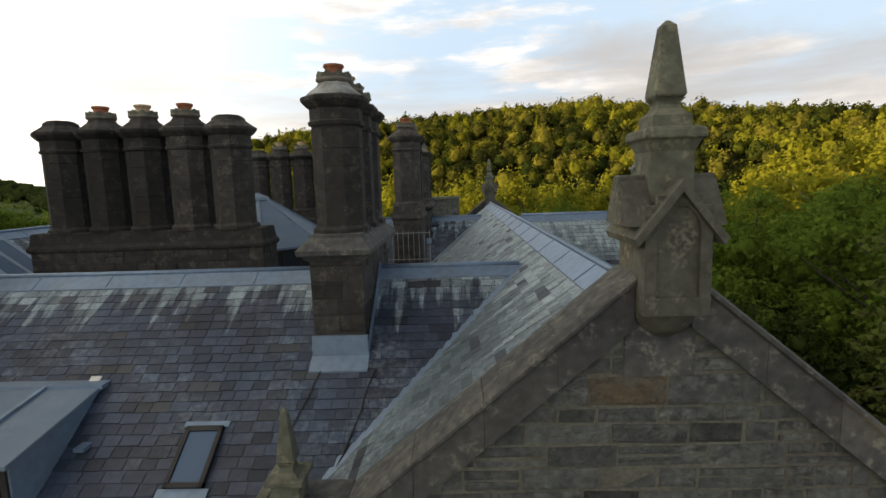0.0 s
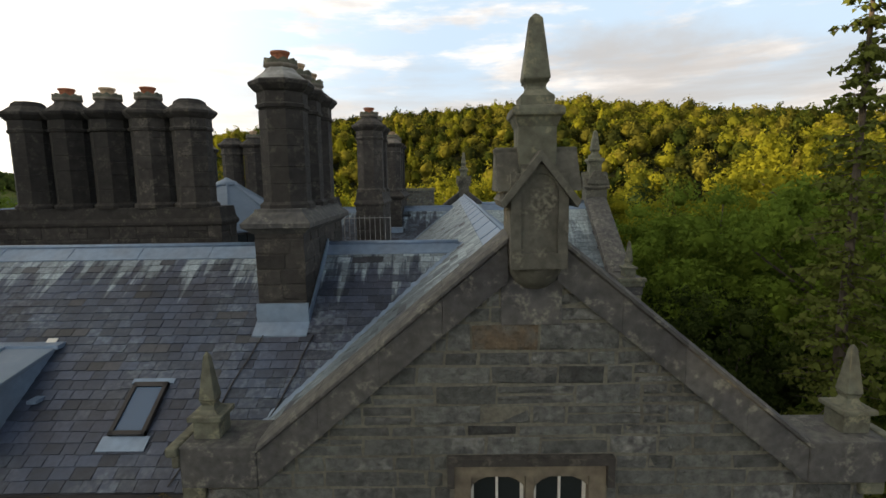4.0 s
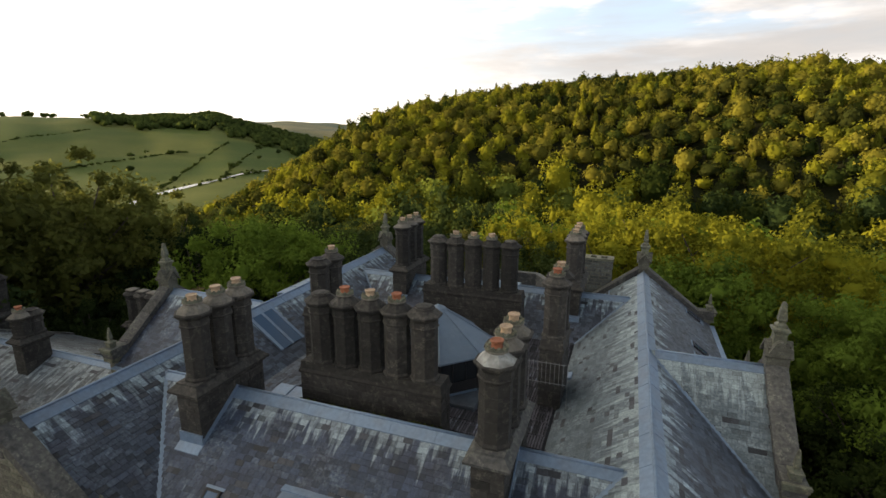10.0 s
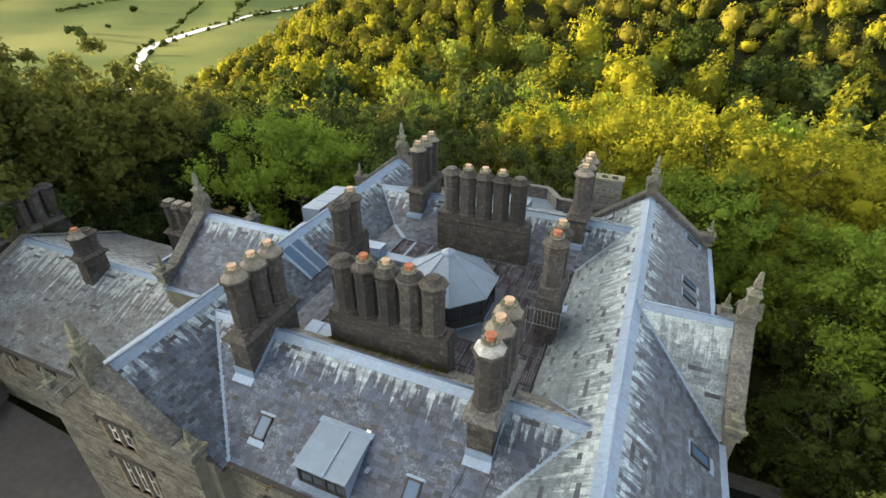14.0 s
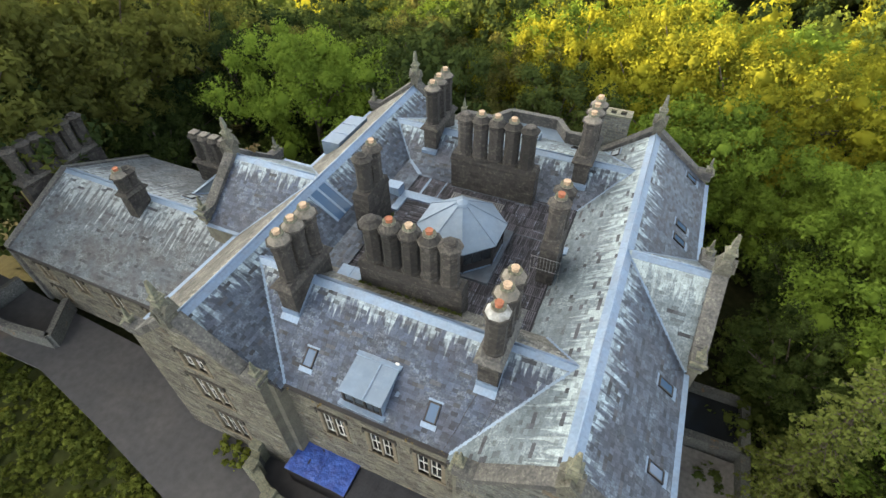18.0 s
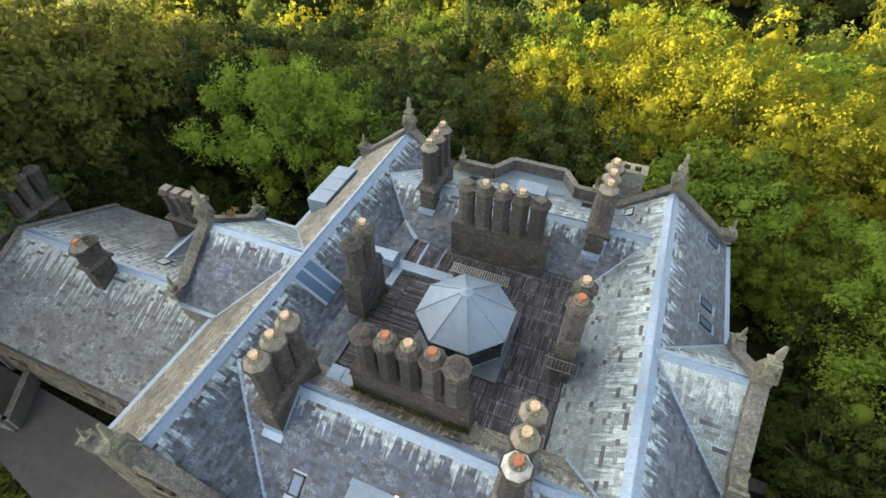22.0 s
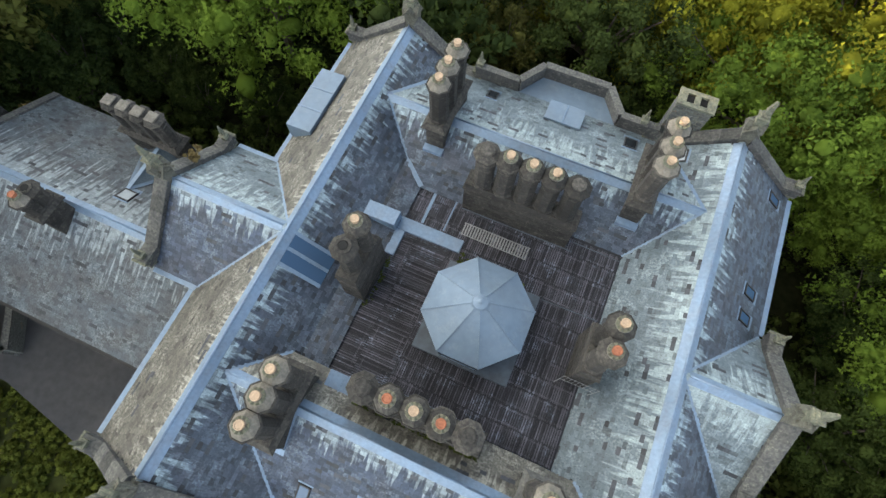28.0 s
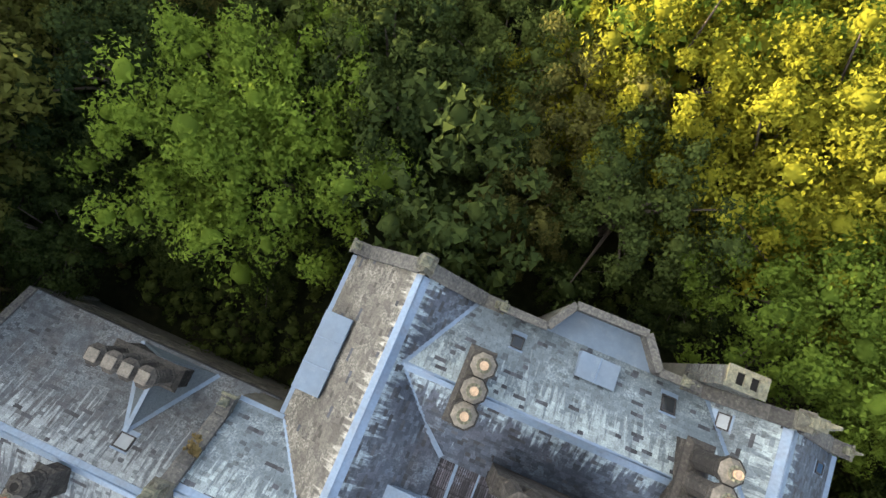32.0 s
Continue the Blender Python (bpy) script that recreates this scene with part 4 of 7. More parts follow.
def pinnacle():
    """The small obelisk on a kneeler."""
    if PINN:
        return copy_thing(PINN[0], Matrix.Identity(4))
    o = thing("pinnacle", "small weathered stone obelisk on a moulded block", "pinnacle", "kneeler pinnacles")
    box_part("plinth", o, "lichen_stone", -0.23, 0.23, -0.23, 0.23, -0.02, 0.32)
    box_part("cornice", o, "lichen_stone", -0.3, 0.3, -0.3, 0.3, 0.32, 0.41)
    part("neck", Shape().lathe([(0.2, 0.41), (0.13, 0.47), (0.1, 0.55), (0.13, 0.62)], 4), "lichen_stone", o)
    part("obelisk", obelisk(0.23, 0.1, 0.62, 1.42, 1.49), "lichen_stone", o, bevel=0.012)
    PINN.append(o)
    return o


FINI = []


def finial(m):
    """The obelisk with its niche block on a gable; faces local -y, origin at the gable's top line."""
    if FINI:
        return copy_thing(FINI[0], m)
    o = thing("gable_finial", "tall sandstone obelisk finial over a gabled niche block", "finial", "gable finials")
    part("corbel", Shape().lathe([(0.02, -1.42), (0.08, -1.37), (0.09, -1.31), (0.06, -1.26), (0.22, -1.22), (0.38, -1.1), (0.47, -0.96), (0.5, -0.87), (0.5, -0.83)], 16), "finial_stone", o, smooth=True)
    body = box_part("niche_block", o, "finial_stone", -0.46, 0.46, -0.48, 0.55, -0.85, 0.62)
    fr = Shape().box(-0.46, -0.3, -0.55, -0.47, -0.85, 0.62).box(0.3, 0.46, -0.55, -0.47, -0.85, 0.62).box(-0.3, 0.3, -0.55, -0.47, -0.85, -0.6)
    n = 10
    for i in range(n):
        a0, a1 = math.pi * i / n, math.pi * (i + 1) / n
        p = [(0.3 * math.cos(a), 0.28 + 0.34 * math.sin(a)) for a in (a0, a1)]
        pts = [(p[0][0], p[0][1]), (p[1][0], p[1][1]), (p[1][0], 0.75), (p[0][0], 0.75)]
        fr.add([(x, y, z) for y in (-0.55, -0.47) for x, z in pts], [(0, 3, 2, 1), (4, 5, 6, 7), (0, 1, 5, 4), (1, 2, 6, 5), (2, 3, 7, 6), (3, 0, 4, 7)])
    part("niche_frame", fr, "finial_stone", body)
    for sgn in (-1, 1):
        g = Shape()
        prof = [(0.0, 0.96), (0.0, 0.8), (sgn * 0.58, 0.1), (sgn * 0.63, 0.2)]
        g.add([(x, y, z) for y in (-0.66, 0.72) for x, z in prof], [(0, 1, 2, 3), (7, 6, 5, 4), (0, 4, 5, 1), (1, 5, 6, 2), (2, 6, 7, 3), (3, 7, 4, 0)])
        part("gablet_slab", g, "finial_stone", o)
    gb = Shape().add([(x, y, z) for y in (-0.5, 0.56) for x, z in ((-0.44, 0.32), (0.44, 0.32), (0.0, 0.76))], [(0, 1, 2), (5, 4, 3), (0, 3, 4, 1), (1, 4, 5, 2), (2, 5, 3, 0)])
    part("gablet", gb, "finial_stone", o)
    for sgn in (-1, 1):
        c = Shape().add([(sgn * x, y, z) for x in (0.3, 0.67) for y, z in ((-0.5, 0.35), (0.56, 0.35), (0.22, 0.95), (-0.16, 0.95))], [(0, 1, 2, 3), (7, 6, 5, 4), (0, 4, 5, 1), (1, 5, 6, 2), (2, 6, 7, 3), (3, 7, 4, 0)])
        part("side_gablet", c, "finial_stone", o)
        part("side_roll", Shape().beam((sgn * 0.26, 0.03, 0.97), (sgn * 0.69, 0.03, 0.97), 0.26, 0.12), "finial_stone", o, bevel=0.03)
    ped = box_part("pedestal", o, "lichen_stone", -0.31, 0.31, -0.28, 0.34, 0.5, 1.4)
    sq = lambda prof: Shape().add([(x * d * 0.83, 0.03 + y * d * 0.83, z) for d, z in prof for x, y in ((-1, -1), (1, -1), (1, 1), (-1, 1))], [(4 * k + q, 4 * k + (q + 1) % 4, 4 * k + 4 + (q + 1) % 4, 4 * k + 4 + q) for k in range(len(prof) - 1) for q in range(4)] + [(3, 2, 1, 0), tuple(4 * len(prof) - 4 + q for q in range(4))])
    part("cornice", sq([(0.35, 1.3), (0.38, 1.34), (0.44, 1.46), (0.46, 1.48), (0.5, 1.5), (0.51, 1.53), (0.5, 1.6), (0.47, 1.63), (0.33, 1.66)]), "lichen_stone", ped)
    part("die", sq([(0.33, 1.64), (0.33, 1.8), (0.27, 1.84), (0.2, 1.9), (0.185, 1.95), (0.2, 1.99), (0.25, 2.03)]), "lichen_stone", o)
    ob = obelisk(0.36, 0.21, 2.03, 2.98, 3.06)
    ob.v = [(x, y + 0.03, z) for x, y, z in ob.v]
    part("obelisk", ob, "lichen_stone", o, bevel=0.02)
    for k in o.children_recursive:
        for p in k.data.vertices:
            p.co.x *= 0.95
            p.co.y *= 0.95
    FINI.append(o)
    o.matrix_world = m
    return o


# front gables
for s in (-1, 1):
    cs = thing("corbel_slab", "flat dressed stone behind the finial corbel", "stone", "corbel slabs", "structure")
    part("slab_stone", Shape().box(s * RX - 0.5, s * RX + 0.5, -17.545, -17.45, 16.2, 17.3), "coping", cs, bevel=0.015)
ATT = (-1.1, 1.1, 11.72, 13.52)
gable(lambda u, d, z: (RX + u, -17.5 + d, z), 5.75, 0, GT, GS, [ATT, (-1.5, 1.5, 7.2, 10.2), (-1.5, 1.5, 2.0, 5.2)], 11.6, seed=11)
gable(lambda u, d, z: (-RX + u, -17.5 + d, z), 5.75, 0, GT, GS, [ATT, (-1.5, 1.5, 7.2, 10.2), (-1.5, 1.5, 2.0, 5.2)], None, seed=12)
for q in bpy.data.objects:
    if q.name.startswith("stone") and q.type == "MESH" and len(q.data.vertices) == 12:
        w = q.data.vertices[8].co
        if abs(w.y + 17.5) < 0.2 and -1.0 < w.x - RX < -0.3 and 15.62 < w.z < 16.2:
            q.data.materials[0] = M["stone_rust"]
for s in (-1, 1):
    window(FRONT(-17.5), s * RX, 11.72, 2.2, 1.8, 2, arched=True)
    window(FRONT(-17.5), s * RX, 7.2, 3.0, 3.0, 3)
    window(FRONT(-17.5), s * RX, 2.0, 3.0, 3.2, 3)
    finial(pose(s * RX + 0.05, -17.42, 18.05))
# rear gables
for s in (-1, 1):
    gable(lambda u, d, z: (s * RX - u, 18.75 - d, z), 5.75, 0, GT - 0.1, 0.78, [], None, seed=13 + s)
    finial(pose(s * RX, 18.6, 17.95, 0, 0, 180))
# side gables
gable(lambda u, d, z: (19.4 - d, RC + u, z), 5.5, 0, GT - 0.1, 0.78, [(-1.2, 1.2, 8, 11)], None, seed=16)
finial(pose(19.1, RC, 17.95, 0, 0, 90))
window(lambda u, d, z: (19.4 - d, RC + u, z), 0, 8, 2.4, 3.0, 2)
gable(lambda u, d, z: (-22.6 + d, LC - u, z), 5.3, 0, GT - 0.1, 0.78, [], None, seed=17)
finial(pose(-22.3, LC, 17.95, 0, 0, -90))

# front range wall and the other long walls
FW = [(-3.1, 6.6, 2.0, 3.0), (0.8, 6.7, 2.0, 3.0), (4.5, 6.7, 2.0, 3.0)]
holes = [(u - w / 2, u + w / 2, z, z + h) for u, z, w, h in FW]
EF = S_F1.z(0, -16.2)
wall_piece("front_wall", [(-7.2, 7.2, 0, EF - 0.25)], holes, FRONT(-15.9), parent=house)
fkeep = lambda a, b, c, d: not any(b > h[0] - 0.22 and a < h[1] + 0.22 and d > h[2] - 0.2 and c < h[3] + 0.3 for h in holes)
stone_face(house, courses(-7.2, 7.2, 0, EF - 0.3, fkeep, (0.28, 0.42), (0.4, 1.1), 21), FRONT(-15.9), seed=21)
for u, z, w, h in FW:
    window(FRONT(-15.9), u, z, w, h, 2)
part("eaves_cornice", Shape().box(-6.9, 6.9, -16.32, -15.88, EF - 0.3, EF - 0.1), "coping", house, bevel=0.03)
part("eaves_gutter", Shape().box(-6.9, 6.9, -16.46, -16.2, EF - 0.1, EF + 0.02), "timber_dark", house)
for nm, x0, x1, y0, y1, zt in (("east_wall", 17.9, 18.55, -16.8, 18.1, EZ - 0.1), ("west_wall", -18.55, -17.9, -16.8, 18.1, EZ - 0.1), ("inner_wall", 6.6, 7.2, -16.8, -15.2, 12.6), ("inner_wall", -7.2, -6.6, -16.8, -15.2, 12.6), ("rear_wall", -8, 8, 17.6, 18.2, 12.5), ("link_wall", -22, -18, LC - 5.5, LC - 4.9, CZ - 0.1), ("link_wall", -22, -18, LC + 4.9, LC + 5.5, CZ - 0.1)):
    part(nm, Shape().box(x0, x1, y0, y1, 0, zt), "mortar", house)
nohole = lambda a, b, c, d: True
stone_face(house, courses(-16.8, 18.0, 3, EZ - 0.1, nohole, (0.3, 0.45), (0.5, 1.2), 23), lambda u, d, z: (18.55 - d, u, z), seed=23)
stone_face(house, courses(-18.0, 16.8, 3, EZ - 0.1, nohole, (0.3, 0.45), (0.5, 1.2), 24), lambda u, d, z: (-18.55 + d, -u, z), seed=24)
# service wing walls
WE = S_Ws.z(0, -12.9)
WWN = [(-40.5, 4.6, 1.6, 2.0), (-35.5, 4.6, 1.6, 2.0), (-30.5, 4.6, 1.6, 2.0), (-25.5, 4.6, 1.6, 2.0), (-40.5, 1.2, 1.6, 2.0), (-30.5, 1.2, 1.6, 2.0), (-25.5, 1.2, 1.6, 2.0)]
wh = [(u - w / 2, u + w / 2, z, z + h) for u, z, w, h in WWN]
wall_piece("service_wall", [(-44.3, -18.5, 0, WE - 0.2)], wh, FRONT(-12.6), parent=house)
stone_face(house, courses(-44.3, -18.5, 0, WE - 0.2, lambda a, b, c, d: not any(b > h[0] - 0.22 and a < h[1] + 0.22 and d > h[2] - 0.2 and c < h[3] + 0.3 for h in wh), (0.28, 0.42), (0.4, 1.1), 25), FRONT(-12.6), seed=25)
for u, z, w, h in WWN:
    window(FRONT(-12.6), u, z, w, h, 2)
part("service_wall_rear", Shape().box(-44.3, -20.5, 4.4, 5.0, 0, S_Wn.z(0, 5.2) - 0.1), "mortar", house)
stone_face(house, courses(20.5, 44.3, 3, S_Wn.z(0, 5.2) - 0.1, nohole, (0.3, 0.45), (0.5, 1.2), 26), BACK(5.0), seed=26)
wg = Shape()
wg.prism([(-44.5, -12.9), (-43.8, -12.9), (-43.8, WY), (-44.5, WY)], 0, lambda x, y: S_Ws.z(x, y) + 0.25)
wg.prism([(-44.5, WY), (-43.8, WY), (-43.8, 5.2), (-44.5, 5.2)], 0, lambda x, y: S_Wn.z(x, y) + 0.25)
part("service_gable", wg, "coping", house)
part("eaves_gutter", Shape().box(-44, -18.7, -13.1, -12.85, WE - 0.12, WE), "timber_dark", house)


# ---- court roof deck ----
deck = thing("court_deck", "dark ribbed duckboard deck over the inner court roof", "deck", "", "structure")
part("deck_base", Shape().box(-CX - 0.4, CX + 0.4, -7.2, 8.1, DECK - 0.4, DECK - 0.08), "felt", deck)
part("deck_upstand", Shape().box(-BX, BX, -7.32, -7.2, DECK - 0.3, BZ + 0.02), "lead", deck)


def duckboards():
    rng = random.Random(8)
    xs = [-8.0, -5.6, -3.2, -0.9, 1.4, 3.8, 6.0, 8.05]
    ys = [-7.15, -5.9, -4.7, -3.4, -2.2, -1.0, 0.3, 1.5, 2.8, 4.0, 5.3, 6.6, 7.85]
    for i in range(len(xs) - 1):
        for j in range(len(ys) - 1):
            x0, x1, y0, y1 = xs[i] + 0.008, xs[i + 1] - 0.008, ys[j] + 0.012, ys[j + 1] - 0.012
            z = DECK + rng.uniform(-0.015, 0.02)
            s = Shape()
            board = part("duckboard", Shape().box(x0 + 0.02, x1 - 0.02, y0 + 0.02, y1 - 0.02, z - 0.09, z - 0.07), "felt", deck)
            across = x1 < -3.0 and y0 < 3
            a0, a1, b0, b1 = (y0, y1, x0, x1) if across else (x0, x1, y0, y1)
            while a0 < a1 - 0.05:
                w = rng.uniform(0.075, 0.095)
                q = (a0, min(a0 + w, a1), b0 + rng.uniform(0, 0.03), b1 - rng.uniform(0, 0.03))
                if across:
                    q = q[2:] + q[:2]
                part("slat", Shape().box(*q, z, z + 0.05 + rng.uniform(-0.008, 0.008)), "deck", board)
                a0 += 0.15
            for t in (0.12, 0.88):
                b = b0 + (b1 - b0) * t
                q = (x0, x1, b - 0.04, b + 0.04) if not across else (b - 0.04, b + 0.04, y0, y1)
                s.box(*q, z - 0.07, z)
            part("bearer", s, "deck", board)


duckboards()

# ---- chimneys ----
def flue(z0, z1, r=0.6, c=(0, 0), pot="", plain=False):
    """An eight-sided stone flue in courses with a moulded cap. Returns its shape."""
    s = Shape()
    rings = [(r + 0.09, z0), (r + 0.09, z0 + 0.12), (r, z0 + 0.2)]
    z = z0 + 0.2
    rng = random.Random(int(c[0] * 10 + c[1] * 7 + z0))
    while z < z1 - 1.0:
        h = rng.uniform(0.42, 0.62)
        rings += [(r, z + h - 0.02), (r - 0.018, z + h - 0.012), (r - 0.018, z + h), (r, z + h + 0.008)]
        z += h
    rings += [(r, z1 - 0.72), (r + 0.05, z1 - 0.7), (r + 0.07, z1 - 0.62), (r + 0.02, z1 - 0.58), (r + 0.02, z1 - 0.3), (r + 0.08, z1 - 0.26), (r + 0.2, z1 - 0.12), (r + 0.21, z1 - 0.04), (r + 0.17, z1)]
    if plain:
        rings += [(r + 0.1, z1 + 0.04), (r - 0.1, z1 + 0.2), (r - 0.13, z1 + 0.3), (0.3, z1 + 0.3), (0.28, z1 - 0.2)]
    s.lathe(rings, 8, c)
    return s


def chimney_pot(parent, c, z, colour, mortar="flaunching"):
    """A sloping mortar skirt, a crown of small upright stones and a clay pot in its middle."""
    part("flaunching", Shape().lathe([(0.72, z - 0.02), (0.62, z + 0.1), (0.42, z + 0.26), (0.36, z + 0.36)], 8, c), mortar, parent)
    ring = part("cap_ring", Shape().lathe([(0.36, z + 0.34), (0.45, z + 0.39), (0.46, z + 0.45), (0.4, z + 0.5), (0.28, z + 0.52)], 12, c), "pot_mortar", parent, smooth=True)
    n, crown = 18, Shape()
    ang = [2 * math.pi * (k // 2 + (0.06 if k % 2 else -0.06)) / n for k in range(2 * n)]
    tops = [z + (0.61 if (k // 2) % 2 else 0.53) for k in range(2 * n)]
    crown.add([(c[0] + r * math.cos(a), c[1] + r * math.sin(a), h) for r, low in ((0.44, True), (0.44, False), (0.3, False), (0.3, True)) for a, t in zip(ang, tops) for h in ((z + 0.46) if low else t,)],
              [(q * 2 * n + k, q * 2 * n + (k + 1) % (2 * n), (q + 1) * 2 * n + (k + 1) % (2 * n), (q + 1) * 2 * n + k) for q in range(3) for k in range(2 * n)])
    part("coronet", crown, "lichen_stone", ring)
    part("pot", Shape().lathe([(0.23, z + 0.5), (0.2, z + 0.62), (0.22, z + 0.7), (0.26, z + 0.75), (0.26, z + 0.8), (0.22, z + 0.81), (0.17, z + 0.77), (0.02, z + 0.77)], 14, c), colour, parent)


def stack(label, flues, x0, x1, y0, y1, base, shoulder, top, slim=False, lead_cap=(), ledge="stone_soot"):
    """A stone chimney stack: block, moulded shoulder, flues and pots. flues: x, y, pot colour or ''."""
    o = thing("chimney_stack", label, "chimney", "chimney stacks")
    cx, cy, hx, hy = (x0 + x1) / 2, (y0 + y1) / 2, (x1 - x0) / 2, (y1 - y0) / 2
    blk = part("block", Shape().box(x0 + 0.03, x1 - 0.03, y0 + 0.03, y1 - 0.03, base, shoulder), "stone_soot", o)
    for place, a, b in ((lambda u, d, z: (u, y0 + 0.03 + d, z), x0, x1), (lambda u, d, z: (-u, y1 - 0.03 - d, z), -x1, -x0), (lambda u, d, z: (x1 - 0.03 - d, u, z), y0, y1), (lambda u, d, z: (x0 + 0.03 + d, -u, z), -y1, -y0)):
        rng = random.Random(int(x0 * 31 + y0 * 17) + int(a * 3))
        for r in courses(a, b, max(base, shoulder - 4.1), shoulder - 0.02, nohole, (0.38, 0.5), (0.55, 1.1), int(x0 * 7 + y0 + a)):
            s = Shape()
            stone(s, r, place, rng, (0.02, 0.035), 0.011)
            part("stone", s, "stone_soot", blk)
    m = Shape()
    prof = [(0.02, shoulder - 0.05), (0.16, shoulder + 0.08), (0.24, shoulder + 0.12), (0.26, shoulder + 0.24), (0.2, shoulder + 0.3), (-0.02, shoulder + 0.52), (-0.04, shoulder + 0.6)]
    if slim:
        prof = [(0.02, shoulder - 0.05), (0.07, shoulder + 0.02), (0.07, shoulder + 0.1), (0.0, shoulder + 0.22), (-0.05, shoulder + 0.6)]
    ring = [(cx + sx * (hx + d), cy + sy * (hy + d), z) for d, z in prof for sx, sy in ((-1, -1), (1, -1), (1, 1), (-1, 1))]
    nr = len(prof)
    m.add(ring, [(j * 4 + i, j * 4 + (i + 1) % 4, (j + 1) * 4 + (i + 1) % 4, (j + 1) * 4 + i) for j in range(nr - 1) for i in range(4)] + [(3, 2, 1, 0), tuple(4 * (nr - 1) + i for i in range(4))])
    part("shoulder", m, ledge, o)
    for i, (x, y, pot) in enumerate(flues):
        f = part("flue", flue(shoulder + 0.58, top, 0.6, (x, y), plain=pot in ("", "closed", "slab")), "stone_soot", o)
        if pot == "closed":
            part("cap_slab", Shape().lathe([(0.42, top + 0.27), (0.42, top + 0.33), (0.36, top + 0.37), (0.02, top + 0.4)], 8, (x, y)), "stone_soot", f)
        elif pot == "slab":
            part("cap_slab", Shape().box(x - 0.45, x + 0.45, y - 0.45, y + 0.45, top + 0.28, top + 0.4), "pot_mortar", f, bevel=0.03)
        elif pot:
            chimney_pot(f, (x, y), top, pot, "flaunching" if i in lead_cap else "stone_soot" if slim else "pot_mortar")
        else:
            part("flue_hole", Shape().lathe([(0.27, top + 0.29), (0.26, top + 0.3)], 8, (x, y)), "soot", f)
    return o


T, C = "terracotta", "cream_pot"
TOP = 21.28
for s, pots in ((1, (T, C, C)), (-1, (C, C, C))):
    ys = (-11.5, -10.05, -8.65)
    fx, bx = (7.02, 7.5) if s > 0 else (-7.64, -7.25)
    st = stack("tall sooty sandstone chimney with three octagonal flues on the front roof", [(fx, y, p) for y, p in zip(ys, pots)], fx - 0.66, fx + 0.66, -12.45, -7.95, 13.2, 17.3, TOP, lead_cap=() if s < 0 else (0,), ledge="stone_soot" if s < 0 else "coping")
    z = S_F1.z(0, -12.5)
    ap = Shape().prism([(fx - 0.72, -12.9), (fx + 0.72, -12.9), (fx + 0.72, -12.44), (fx - 0.72, -12.44)], lambda x, y: S_F1.z(x, y), lambda x, y: S_F1.z(x, y) + 0.06)
    ap.box(fx - 0.7, fx + 0.7, -12.52, -12.44, z, z + 0.55)
    part("apron_flashing", ap, "lead", st)
    for q in (-1, 1):
        part("side_flashing", Shape().beam((fx + q * 0.7, -12.45, z + 0.12), (fx + q * 0.7, F1Y, FZ + 0.12), 0.04, 0.3), "lead", st)
    st2 = stack("sooty sandstone chimney with three octagonal flues on the rear roof", [(bx, y, C) for y in (10.95, 12.4, 13.9)], bx - 0.66, bx + 0.66, 10.1, 14.75, 13.0, 17.3, TOP)
    z = S_F2.z(0, 10.1)
    part("apron_flashing", Shape().box(bx - 0.75, bx + 0.75, 9.6, 10.12, z - 0.25, z + 0.1), "lead", st2)
stack("sooty sandstone chimney with two octagonal flues beside the court", [(7.75, -0.9, T), (7.75, 0.62, C)], 7.1, 8.4, -1.75, 1.4, 13.7, 17.5, TOP, True)
stack("sooty sandstone chimney with two octagonal flues, one open", [(-7.65, -1.25, ""), (-7.65, 0.3, C)], -8.35, -6.9, -2.3, 1.1, 13.7, 17.6, 21.05, True)
XF = (-2.86, -1.43, 0.0, 1.43, 2.86)
stack("long sooty sandstone chimney block with a row of five flues", list(zip([x - 0.36 for x in XF], [-7.6] * 5, ("closed", T, C, T, "closed"))), -4.31, 3.59, -8.25, -6.95, 13.6, 17.2, 21.15, True)
stack("long sooty sandstone chimney block with a row of five flues", list(zip([x + 0.28 for x in XF], [7.6] * 5, ("closed", C, C, C, "closed"))), -3.67, 4.23, 6.95, 8.25, 13.6, 17.0, 21.15, True)

